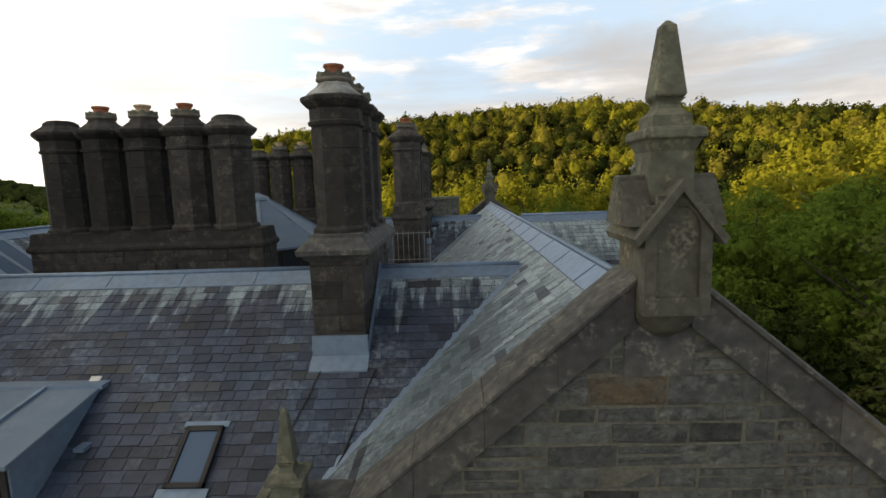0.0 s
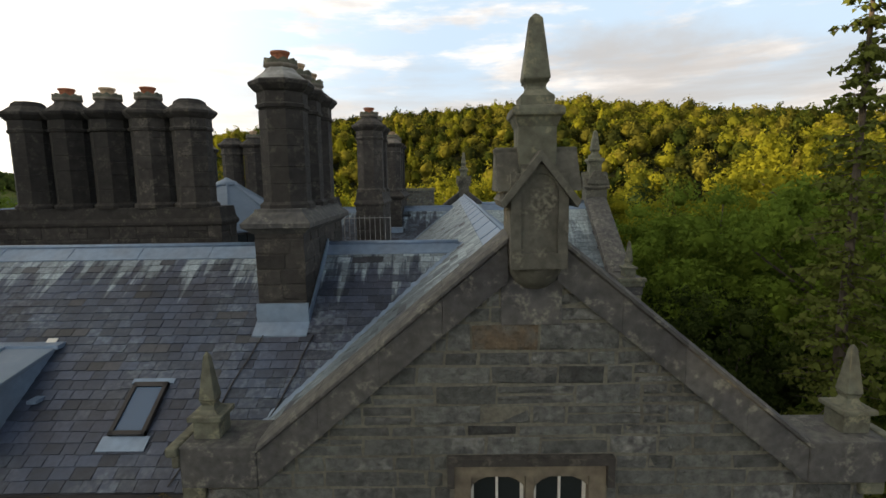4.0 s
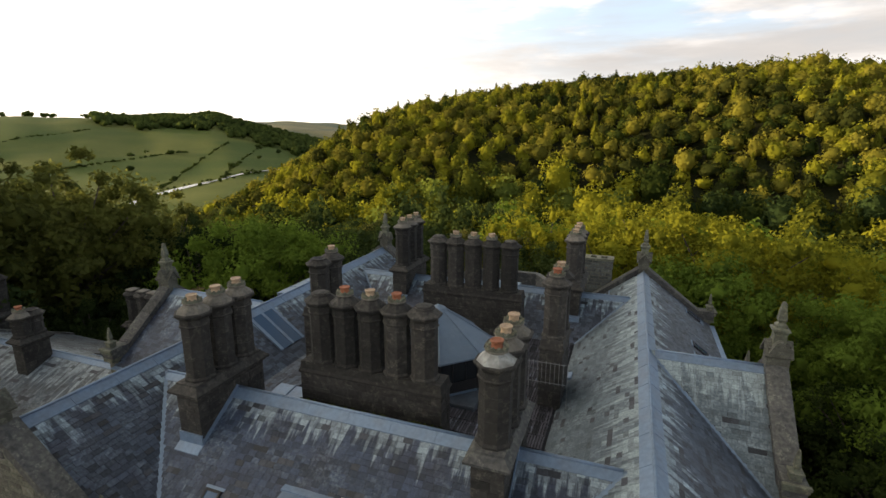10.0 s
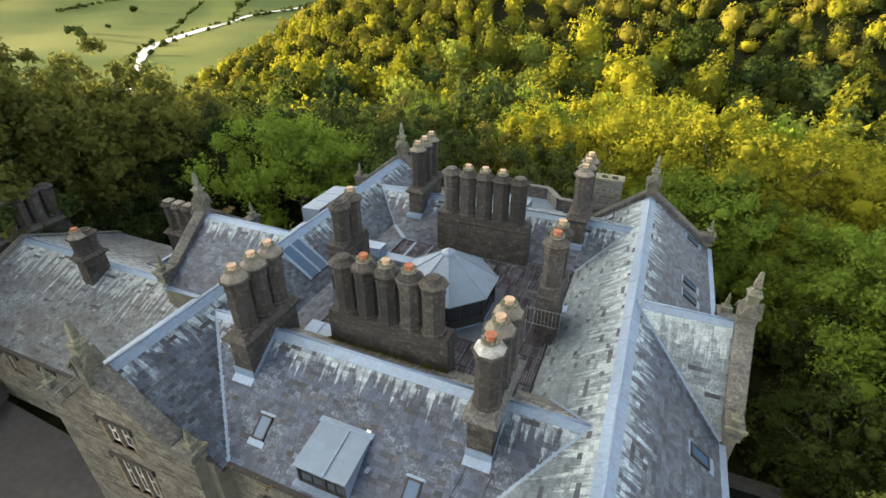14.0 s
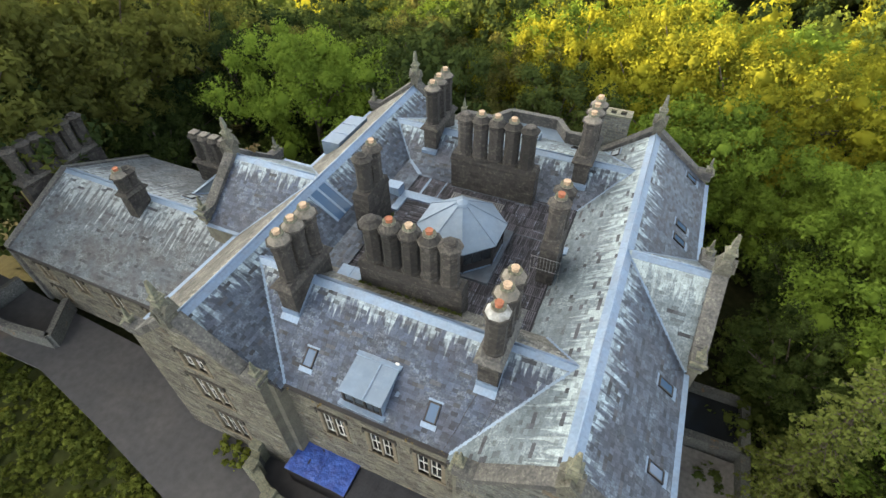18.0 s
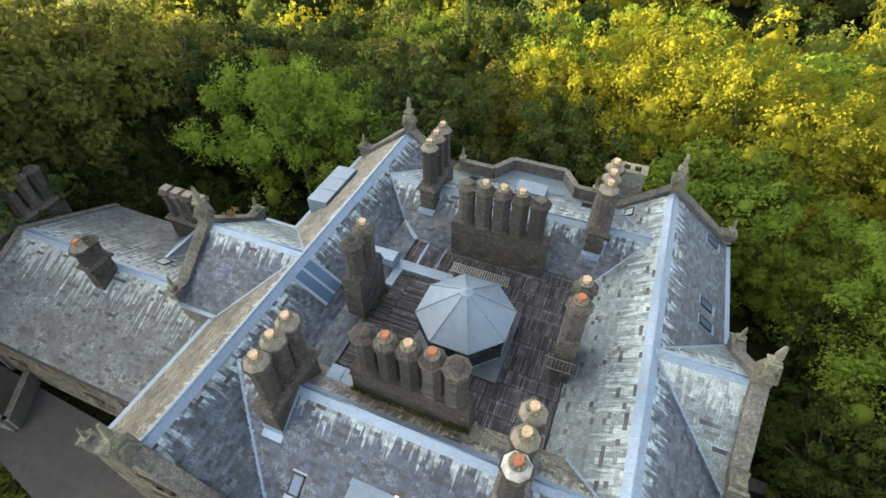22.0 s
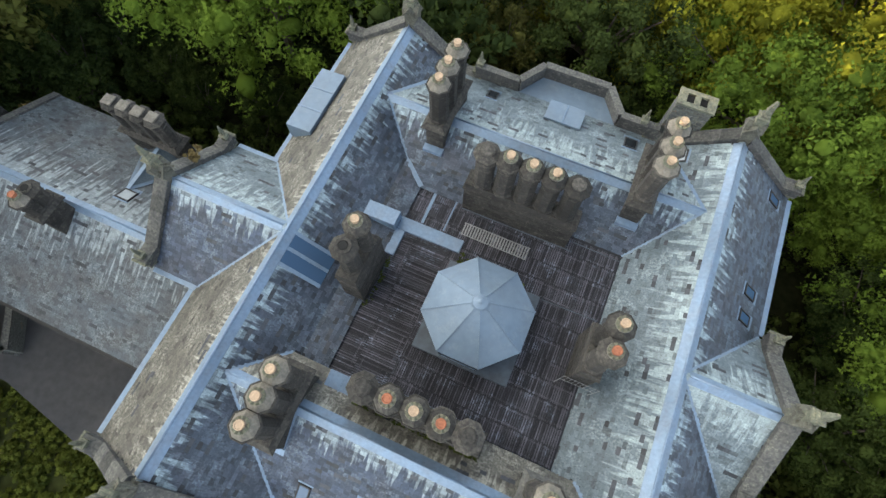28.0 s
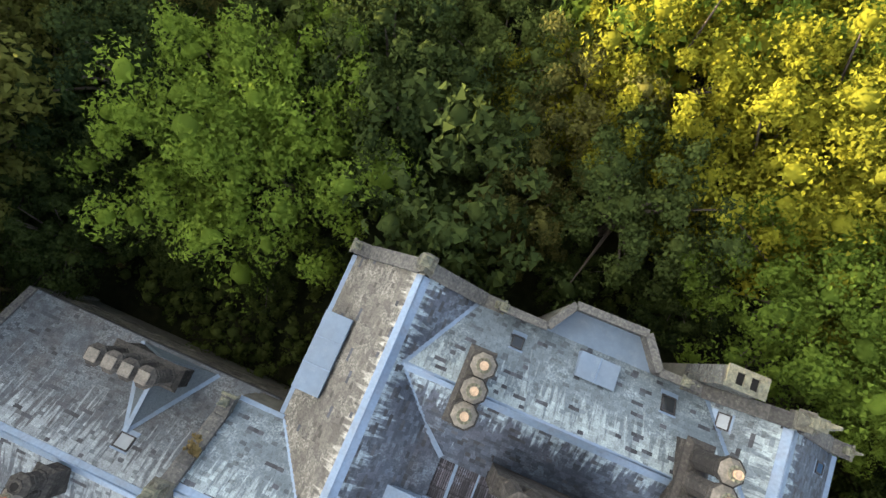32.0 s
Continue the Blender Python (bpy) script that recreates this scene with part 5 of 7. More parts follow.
# ---- glazed cupola ----
CUX, CUY, CUZ = 0.44, -0.42, 16.5
cup = thing("cupola", "octagonal lead-roofed cupola with dark glazed sides", "cupola")
for k in range(8):
    a0, a1 = (k + 0.5) * math.pi / 4, (k + 1.5) * math.pi / 4
    R1 = 3.6
    p = [(CUX + R1 * math.cos(a0), CUY + R1 * math.sin(a0), CUZ), (CUX + R1 * math.cos(a1), CUY + R1 * math.sin(a1), CUZ), (CUX + 0.25 * math.cos(a1), CUY + 0.25 * math.sin(a1), CUZ + 2.2), (CUX + 0.25 * math.cos(a0), CUY + 0.25 * math.sin(a0), CUZ + 2.2)]
    low = [(x, y, z - 0.09) for x, y, z in p]
    pn = part("roof_panel", Shape().add(p + low, [(0, 1, 2, 3), (7, 6, 5, 4), (0, 4, 5, 1), (1, 5, 6, 2), (2, 6, 7, 3), (3, 7, 4, 0)]), "lead_grey", cup)
    part("lead_roll", Shape().beam((p[0][0], p[0][1], p[0][2] + 0.03), (p[3][0], p[3][1], p[3][2] + 0.03), 0.09, 0.09), "lead_grey", pn, bevel=0.02)
    R2 = 3.28
    q0, q1 = Vector((CUX + R2 * math.cos(a0), CUY + R2 * math.sin(a0), 0)), Vector((CUX + R2 * math.cos(a1), CUY + R2 * math.sin(a1), 0))
    part("post", Shape().box(-0.09, 0.09, -0.09, 0.09, DECK, CUZ - 0.03).turned(Matrix.Translation(q0) @ Matrix.Rotation(a0, 4, "Z")), "timber_dark", cup)
    sd = part("side_panel", Shape().beam((q0.x, q0.y, DECK + 0.7), (q1.x, q1.y, DECK + 0.7), 0.1, 0.8), "timber_dark", cup)
    part("pane", Shape().beam((q0.x, q0.y, DECK + 1.75), (q1.x, q1.y, DECK + 1.75), 0.02, 1.4), "glass", sd)
    for t in (0.33, 0.67):
        m = q0.lerp(q1, t)
        part("glazing_bar", Shape().beam((m.x, m.y, DECK + 0.5), (m.x, m.y, CUZ - 0.05), 0.07, 0.07, (1, 0, 0)), "timber_dark", sd)
    part("eaves_board", Shape().beam((q0.x, q0.y, CUZ - 0.1), (q1.x, q1.y, CUZ - 0.1), 0.16, 0.2), "timber_dark", cup)
part("rosette", Shape().lathe([(0.5, CUZ + 1.95), (0.56, CUZ + 2.06), (0.46, CUZ + 2.2), (0.2, CUZ + 2.3), (0.06, CUZ + 2.4)], 12, (CUX, CUY)), "lead_grey", cup)

kb = part("lead_kerb", Shape().box(CUX - 3.2, CUX + 3.45, CUY - 3.3, CUY + 3.2, DECK - 0.08, DECK + 0.3), "lead_dull", cup, "square lead-covered base", bevel=0.04)
for k in range(8):
    a0, a1 = (k + 0.5) * math.pi / 4, (k + 1.5) * math.pi / 4
    part("flashing", Shape().beam((CUX + 3.36 * math.cos(a0), CUY + 3.36 * math.sin(a0), DECK + 0.36), (CUX + 3.36 * math.cos(a1), CUY + 3.36 * math.sin(a1), DECK + 0.36), 0.05, 0.16), "lead", kb)

# ---- dormer and roof windows on the front roof ----
dm = thing("dormer", "lead-covered flat dormer with dark glazed front", "dormer")
x0, x1, yb, yf = -1.67, 1.25, -13.2, -15.75
zb, zf = S_F1.z(0, yb) + 0.14, 14.05
zs = S_F1.z(0, yf)
roofp = [(x0 - 0.12, yb), (x1 + 0.12, yb), (x1 + 0.12, yf - 0.15), (x0 - 0.12, yf - 0.15)]
zl = lambda x, y: zb + (zf - zb) * (y - yb) / (yf - yb)
tp = part("dormer_roof", Shape().prism(roofp, lambda x, y: zl(x, y) - 0.1, zl), "lead_grey", dm, bevel=0.02)
part("lead_roll", Shape().beam((0.04, yb, zb + 0.02), (0.04, yf - 0.12, zf + 0.02), 0.1, 0.08), "lead", tp)
part("lead_apron", Shape().box(x0 - 0.2, x1 + 0.2, yb - 0.1, yb + 0.3, zb - 0.06, zb + 0.05), "lead", dm)
for x, nm in ((x0, "cheek"), (x1, "cheek")):
    ck = Shape().add([(x + d, y, z) for d in (-0.05, 0.05) for y, z in ((yb, zb - 0.12), (yf, zf - 0.1), (yf, zs - 0.1))], [(0, 1, 2), (5, 4, 3), (0, 3, 4, 1), (1, 4, 5, 2), (2, 5, 3, 0)])
    part(nm, ck, "lead", dm)
fr = Shape().box(x0, x1, yf - 0.05, yf + 0.08, zf - 0.28, zf - 0.12).box(x0, x1, yf - 0.05, yf + 0.08, zs + 0.05, zs + 0.16)
for x in (x0, -0.06, x1 - 0.13):
    fr.box(x, x + 0.13, yf - 0.05, yf + 0.08, zs + 0.16, zf - 0.28)
fo = part("window_frame", fr, "timber_dark", dm)
for a, b in ((x0 + 0.13, -0.06), (0.07, x1 - 0.13)):
    part("pane", Shape().box(a, b, yf + 0.02, yf + 0.03, zs + 0.16, zf - 0.28), "glass", fo)
    m = (a + b) / 2
    part("glazing_bar", Shape().box(m - 0.03, m + 0.03, yf - 0.02, yf + 0.04, zs + 0.16, zf - 0.28), "timber_dark", fo)
    part("blind", Shape().box(a + 0.1, m - 0.12, yf + 0.06, yf + 0.07, zs + 0.16, zf - 0.3), "timber_white", fo)
part("lead_sill", Shape().box(x0 - 0.25, x1 + 0.25, yf - 0.35, yf + 0.02, zs - 0.16, zs + 0.06), "lead", dm)
part("soil_flap", Shape().box(1.62, 1.85, -14.6, -14.2, S_F1.z(0, -14.4) + 0.02, S_F1.z(0, -14.4) + 0.1), "lead", dm)


def roof_window(slope, x, y, w=0.82, h=1.35, open_=False, label="roof window with dark frame and grey glass", glass="glass_sky"):
    """A skylight lying on a slope, w along the ridge, h down the slope; x, y its middle in plan."""
    o = thing("roof_window", label, "skylight", "roof windows")
    u, v = slope.uv(x, y)

    def plate(nm, u0, u1, v0, v1, l0, l1, mat, par=o):
        p = [slope.at(a, b, l) for l in (l0, l1) for a, b in ((u0, v0), (u1, v0), (u1, v1), (u0, v1))]
        return part(nm, Shape().add(p, [(0, 1, 2, 3), (7, 6, 5, 4), (0, 4, 5, 1), (1, 5, 6, 2), (2, 6, 7, 3), (3, 7, 4, 0)]), mat, par)

    a, b, c, d = u - w / 2, u + w / 2, v - h / 2, v + h / 2
    for q in ((a, a + 0.09, c, d), (b - 0.09, b, c, d), (a, b, c, c + 0.12), (a, b, d - 0.1, d)):
        plate("frame_bar", *q, 0.0, 0.13, "timber_dark")
    plate("pane", a + 0.09, b - 0.09, c + 0.12, d - 0.1, 0.07, 0.09, glass)
    plate("flashing", a - 0.12, b + 0.12, d, d + 0.35, 0.03, 0.055, "lead")
    plate("head_flashing", a - 0.1, b + 0.1, c - 0.14, c, 0.03, 0.06, "lead")
    return o


# reflected sky blue is put into the base colour of this glass
gs = bpy.data.materials.new("sky_reflection_glass")
gs.use_nodes = True
gs.node_tree.nodes["Principled BSDF"].inputs["Base Color"].default_value = (0.06, 0.11, 0.19, 1)
gs.node_tree.nodes["Principled BSDF"].inputs["Roughness"].default_value = 0.08
M["glass_sky"] = gs
# a bright sky reflection is painted as the pale colour of these panes
M["glass_pale"] = material("pale_reflection_glass", (0.33, 0.37, 0.4), 0.25, grain=(3.0, 0.2), stain=(1.5, 0.3))
roof_window(S_F1, 4.3, -14.6)
roof_window(S_F1, -5.05, -14.35)
for x, y in ((17.0, 16.6), (16.7, 8.7), (16.7, 6.8), (17.3, -7.3), (17.4, -13.1)):
    roof_window(S_Rout, x, y, 0.8, 1.3)
roof_window(S_F2n, 6.0, 16.5, 1.0, 1.25, label="roof window with black glass on the rear slope", glass="glass")
roof_window(S_F2n, -5.1, 16.4, 0.85, 1.0, label="roof window with black glass on the rear slope", glass="glass")
roof_window(S_Rin, 9.75, 16.9, 1.1, 0.9, label="roof window with pale glass above the valley", glass="glass_pale")
roof_window(S_Wn, -29.2, -1.6, 1.25, 1.15, label="roof window with pale glass on the service wing", glass="glass_pale")
ws = thing("loose_slate", "small white replacement slate", "slate")
ua, va = S_F1.uv(1.05, -13.0)
part("tile", Shape().add([S_F1.at(ua + a, va + b, l) for l in (0.03, 0.06) for a, b in ((-0.13, -0.15), (0.13, -0.15), (0.13, 0.15), (-0.13, 0.15))], [(3, 2, 1, 0), (4, 5, 6, 7), (0, 1, 5, 4), (1, 2, 6, 5), (2, 3, 7, 6), (3, 0, 4, 7)]), "timber_white", ws)

# ---- lead flats, hatches and boxes ----
def lead_box(name, label, x0, x1, y0, y1, zf, th=0.35, joints=1, along="y"):
    """A flat lead-covered box; zf gives its top."""
    o = thing(name, label, "roof hatch", "lead boxes")
    b = part("box", Shape().prism([(x0, y0), (x1, y0), (x1, y1), (x0, y1)], lambda x, y: zf(x, y) - th, zf), "lead_grey" if "dormer" in name else "lead", o, bevel=0.03)
    for k in range(1, joints + 1):
        if along == "y":
            y = y0 + (y1 - y0) * k / (joints + 1)
            part("lead_roll", Shape().beam((x0, y, zf(x0, y) + 0.02), (x1, y, zf(x1, y) + 0.02), 0.08, 0.07), "lead", b)
        else:
            x = x0 + (x1 - x0) * k / (joints + 1)
            part("lead_roll", Shape().beam((x, y0, zf(x, y0) + 0.02), (x, y1, zf(x, y1) + 0.02), 0.08, 0.07), "lead", b)
    return o


lead_box("lead_dormer", "long pale lead flat dormer on the west slope", -18.5, -16.4, 7.55, 13.3, lambda x, y: 15.1 + 0.06 * (x + 16.1), 1.6, 2)
lead_box("lead_dormer", "pale lead flat box on the rear slope", -0.75, 2.1, 15.85, 17.65, lambda x, y: 15.32 - 0.04 * (y - 15.9), 1.1, 1, "x")
lead_box("roof_hatch", "pale lead-covered access hatch beside the court", -10.2, -7.3, 3.25, 4.4, lambda x, y: 15.2 + 0.02 * x, 1.4, 0)
lead_box("lead_walkway", "pale lead gutter ledge on the court deck", -7.3, -2.45, 3.5, 4.5, lambda x, y: DECK + 0.2, 0.25, 0)
lead_box("lead_walkway", "pale lead gutter ledge on the court deck", -7.45, -6.6, 1.5, 3.5, lambda x, y: DECK + 0.2, 0.25, 0)
lead_box("lead_gutter_box", "pale lead box behind the front roof ridge", -6.5, -4.5, -9.0, -7.2, lambda x, y: 15.6 + 0.3 * (y + 7.2) * 0.4, 0.9, 1, "x")
sk = thing("patent_glazing", "long lead-framed roof light on the inner slope", "skylight")
for k, (a0, a1, mt) in enumerate(((-0.25, 0.62, "glass_sky"), (0.62, 0.86, "lead"), (0.86, 1.75, "glass_sky"), (-0.5, -0.25, "lead"), (1.75, 2.0, "lead"))):
    u0 = S_Lin.uv(-11.5, -0.9)[0]
    sg = 1 if S_Lin.uv(-11.5, -2.0)[0] > u0 else -1
    e0, e1 = sorted((u0 + sg * a0, u0 + sg * a1))
    hi = 0.1 if mt == "lead" else 0.08
    pts = [S_Lin.at(a, b, l) for l in (0.0, hi) for a, b in ((e0, 0.6), (e1, 0.6), (e1, 3.7), (e0, 3.7))]
    part("pane" if mt != "lead" else "glazing_bar", Shape().add(pts, [(3, 2, 1, 0), (4, 5, 6, 7), (0, 1, 5, 4), (1, 2, 6, 5), (2, 3, 7, 6), (3, 0, 4, 7)]), mt, sk)

# ---- rear parapet with its bay ----
pp = [(-7.2, 18.25), (-3.6, 18.25), (-2.2, 20.45), (3.1, 20.5), (4.6, 18.3), (7.6, 18.3)]
par = thing("rear_parapet", "weathered stone parapet stepping round a bay", "parapet", "", "structure")
for a, b in zip(pp[:-1], pp[1:]):
    part("parapet_wall", Shape().beam((*a, 14.6), (*b, 14.6), 0.4, 1.5), "coping", par)
    part("coping_stone", Shape().beam((*a, 15.42), (*b, 15.42), 0.6, 0.16), "coping", par, bevel=0.03)
    part("bay_wall", Shape().beam((*a, 6.9), (*b, 6.9), 0.5, 13.9), "mortar", par)
part("bay_flat", Shape().prism([(-3.6, 17.9), (-2.2, 20.3), (3.1, 20.35), (4.6, 17.9)], 13.9, 14.22), "lead_grey", par)
for x, y in ((-6.9, 18.25), (6.3, 18.3)):
    p = pinnacle()
    p.location = (x, y, 15.5)
sh = thing("stone_shaft", "square stone vent shaft with two openings in its top", "chimney")
part("shaft", Shape().box(7.7, 10.2, 18.9, 20.2, 0, 17.75), "mortar", sh)
for place, a, b in ((lambda u, d, z: (u, 18.9 + d, z), 7.7, 10.2), (lambda u, d, z: (-u, 20.2 - d, z), -10.2, -7.7), (lambda u, d, z: (10.2 - d, u, z), 18.9, 20.2), (lambda u, d, z: (7.7 + d, -u, z), -20.2, -18.9)):
    stone_face(sh, courses(a, b, 12, 17.75, nohole, (0.25, 0.36), (0.4, 0.9), int(a * 3)), place, True, seed=int(b * 5))
cp = Shape().box(7.6, 10.3, 18.8, 19.15, 17.75, 17.95).box(7.6, 10.3, 19.95, 20.3, 17.75, 17.95).box(7.6, 8.2, 19.15, 19.95, 17.75, 17.95).box(8.75, 9.15, 19.15, 19.95, 17.75, 17.95).box(9.7, 10.3, 19.15, 19.95, 17.75, 17.95)
part("cap_slab", cp, "lichen_stone", sh)
for a in (8.2, 9.15):
    part("flue_hole", Shape().box(a, a + 0.55, 19.15, 19.95, 17.74, 17.76), "soot", sh)

# ---- service wing chimneys ----
stack("sooty chimney with two small flues on the service wing roof", [(-31.9, -5.7, T), (-31.9, -4.9, "")], -32.5, -31.3, -6.3, -4.3, 10.2, 13.4, 15.6)
stack("row of four octagonal flues behind the service wing", [(-32.4 + 1.35 * i, 4.0, "slab") for i in range(4)], -33.2, -27.6, 3.3, 4.7, 7.5, 11.0, 14.4)
stack("row of six sooty octagonal flues ending the service wing", [(-46.4, 0.6 - 1.5 * i, "") for i in range(6)], -47.1, -45.7, -7.7, 1.4, 0.0, 11.4, 15.3)
pn = thing("service_gablet_roof", "small slate gablet with lead edges on the service roof", "roof", "", "structure")
part("gablet_slopes", Shape().add([(-29.6, -1.0, 10.75), (-29.6, 4.9, 10.75), (-33.2, 4.9, 7.9), (-26.0, 4.9, 7.9)], [(0, 1, 2), (0, 3, 1), (1, 3, 2)]), "slate", pn)
for e in ((-33.2, 4.9, 8.05), (-26.0, 4.9, 8.05), (-29.6, 4.9, 10.8)):
    lead_run(pn, [(-29.6, -1.0, 10.75), e], 0.34)

# ---- forecourt things ----
tb = thing("tarpaulin", "blue tarpaulin sheet stretched over a low frame by the front wall", "tarpaulin")
s = Shape()
nx, ny = 34, 24
for j in range(ny):
    for i in range(nx):
        x, y = -7.2 + 5.5 * i / (nx - 1), -18.5 + 3.2 * j / (ny - 1)
        s.v.append((x, y, 2.62 + 0.09 * noise.noise(Vector((x * 1.3, y * 1.3, 0))) + 0.05 * noise.noise(Vector((x * 4.1, y * 3.7, 2))) + 0.04 * math.sin(x * 1.4)))
s.f = [(j * nx + i, j * nx + i + 1, (j + 1) * nx + i + 1, (j + 1) * nx + i) for j in range(ny - 1) for i in range(nx - 1)]
part("sheet", s, "tarp", tb, smooth=True)
part("frame", Shape().box(-7.1, -1.8, -18.4, -15.4, 0.04, 2.55), "timber_dark", tb)
part("tarpaulin_seam", Shape().beam((-4.4, -18.5, 2.73), (-4.4, -15.3, 2.73), 0.06, 0.05), "tarp", tb)
pr = thing("porch_roof", "dark grey felt flat roof along the front wall", "roof", "", "structure")
part("porch_wall", Shape().box(-1.6, 7.0, -19.0, -15.4, 0.0, 2.2), "stone", pr)
part("felt_sheet", Shape().box(-1.65, 7.1, -19.15, -15.35, 2.2, 2.36), "felt", pr, bevel=0.03)
for k in range(5):
    part("felt_seam", Shape().box(0.2 + 1.4 * k, 0.28 + 1.4 * k, -19.1, -15.4, 2.36, 2.385), "felt", pr)
bal = thing("terrace_wall", "low carved stone terrace wall", "wall", "", "structure")
for a, b in (((-10.6, -17.7), (-9.9, -19.3)), ((-9.9, -19.3), (-7.2, -20.6)), ((-7.2, -20.6), (-1.5, -20.8))):
    part("wall_run", Shape().beam((*a, 1.0), (*b, 1.0), 0.5, 2.0), "stone", bal, bevel=0.05)
    part("coping_stone", Shape().beam((*a, 2.08), (*b, 2.08), 0.8, 0.18), "lichen_stone", bal, bevel=0.05)
for a in ((-10.6, -17.7), (-9.9, -19.3), (-7.2, -20.6)):
    part("pier", Shape().box(a[0] - 0.5, a[0] + 0.5, a[1] - 0.5, a[1] + 0.5, 0, 2.6), "lichen_stone", bal, bevel=0.06)
yard = thing("yard_wall", "low stone yard wall beside the drive", "wall", "", "structure")
for a, b in (((-59, -17.8), (-42.8, -17.8)), ((-42.8, -17.8), (-37.4, -17.1)), ((-37.4, -17.1), (-40.2, -12.9)), ((-48, -17.8), (-48, -12.9))):
    part("wall_run", Shape().beam((*a, 0.9), (*b, 0.9), 0.5, 1.9), "stone", yard)
    part("coping_stone", Shape().beam((*a, 1.92), (*b, 1.92), 0.65, 0.14), "coping", yard)
ey = thing("east_yard_wall", "low walled yard with a dark water tank", "wall", "", "structure")
for a, b in (((20, -2.3), (26.5, -2.1)), ((26.5, -2.1), (26.5, 2.8)), ((26.5, 2.8), (20, 2.8)), ((26.5, -2.1), (26.5, -14))):
    part("wall_run", Shape().beam((*a, 1.0), (*b, 1.0), 0.7, 2.0), "stone", ey)
part("tank_water", Shape().box(20, 26.2, -2.0, 2.5, 0.1, 1.2), "water", ey)
part("yard_paving", Shape().box(19.6, 26.2, -14, -2.7, 0.02, 0.6), "paving", ey)

# ---- slates, last of the roofs ----
slates(roof_f, S_F1, "slate_front", 300, (4.5, -14.5), seed=31, odd=0.02)
slates(roof_f, S_F1b, "slate_brown", 0, seed=32)
slates(roof_r, S_Rin, "slate_pale", 250, (9.0, -13.0), seed=33, odd=0.04)
slates(roof_r, S_Rout, "slate", 0, seed=34, odd=0.03)
slates(roof_l, S_Lin, "slate", 300, (-10.0, -10.0), seed=35, odd=0.07)
slates(roof_l, S_Lout, "slate_brown", 0, seed=36, odd=0.015)
slates(roof_b, S_F2, "slate", 150, (0.0, 9.0), seed=37, odd=0.06)
slates(roof_b, S_F2n, "slate_pale", 150, (0.0, 15.0), seed=38, odd=0.05)
slates(roof_l, S_Lf, "slate", 0, seed=45, odd=0.08, below=5.0)
slates(roof_b, S_Bf, "slate", 0, seed=46, odd=0.08, below=4.5)
slates(roof_x, S_Xs, "slate_pale", 150, (17.0, -2.0), seed=39, odd=0.02)
slates(roof_x, S_Xn, "slate_pale", 0, seed=40)
slates(roof_c, S_Cs, "slate_front", 200, (-19.0, -3.0), seed=41, odd=0.02)
slates(roof_c, S_Cn, "slate_pale", 0, seed=42)
slates(roof_w, S_Ws, "slate_streaked", 250, (-24.0, -9.0), seed=43, odd=0.01)
slates(roof_w, S_Wn, "slate_streaked", 0, seed=44, odd=0.015)

# ---- trees ----
PHI = (1 + 5 ** 0.5) / 2
ICO = np.array([(-1, PHI, 0), (1, PHI, 0), (-1, -PHI, 0), (1, -PHI, 0), (0, -1, PHI), (0, 1, PHI), (0, -1, -PHI), (0, 1, -PHI), (PHI, 0, -1), (PHI, 0, 1), (-PHI, 0, -1), (-PHI, 0, 1)]) / math.hypot(1, PHI)
ICO_F = np.array([(0, 11, 5), (0, 5, 1), (0, 1, 7), (0, 7, 10), (0, 10, 11), (1, 5, 9), (5, 11, 4), (11, 10, 2), (10, 7, 6), (7, 1, 8), (3, 9, 4), (3, 4, 2), (3, 2, 6), (3, 6, 8), (3, 8, 9), (4, 9, 5), (2, 4, 11), (6, 2, 10), (8, 6, 7), (9, 8, 1)])


def fine_ball(times):
    """The twenty-sided ball cut finer: directions and triangles."""
    p, f = [tuple(q) for q in ICO], [tuple(int(i) for i in t) for t in ICO_F]
    for _ in range(times):
        seen, g = {}, []

        def mid(a, b):
            key = (min(a, b), max(a, b))
            if key not in seen:
                q = np.array(p[a]) + np.array(p[b])
                seen[key] = len(p)
                p.append(tuple(q / np.linalg.norm(q)))
            return seen[key]

        for a, b, c in f:
            x, y, z = mid(a, b), mid(b, c), mid(c, a)
            g += [(a, x, z), (b, y, x), (c, z, y), (x, y, z)]
        f = g
    return np.array(p), np.array(f)


BALLS = fine_ball(1)


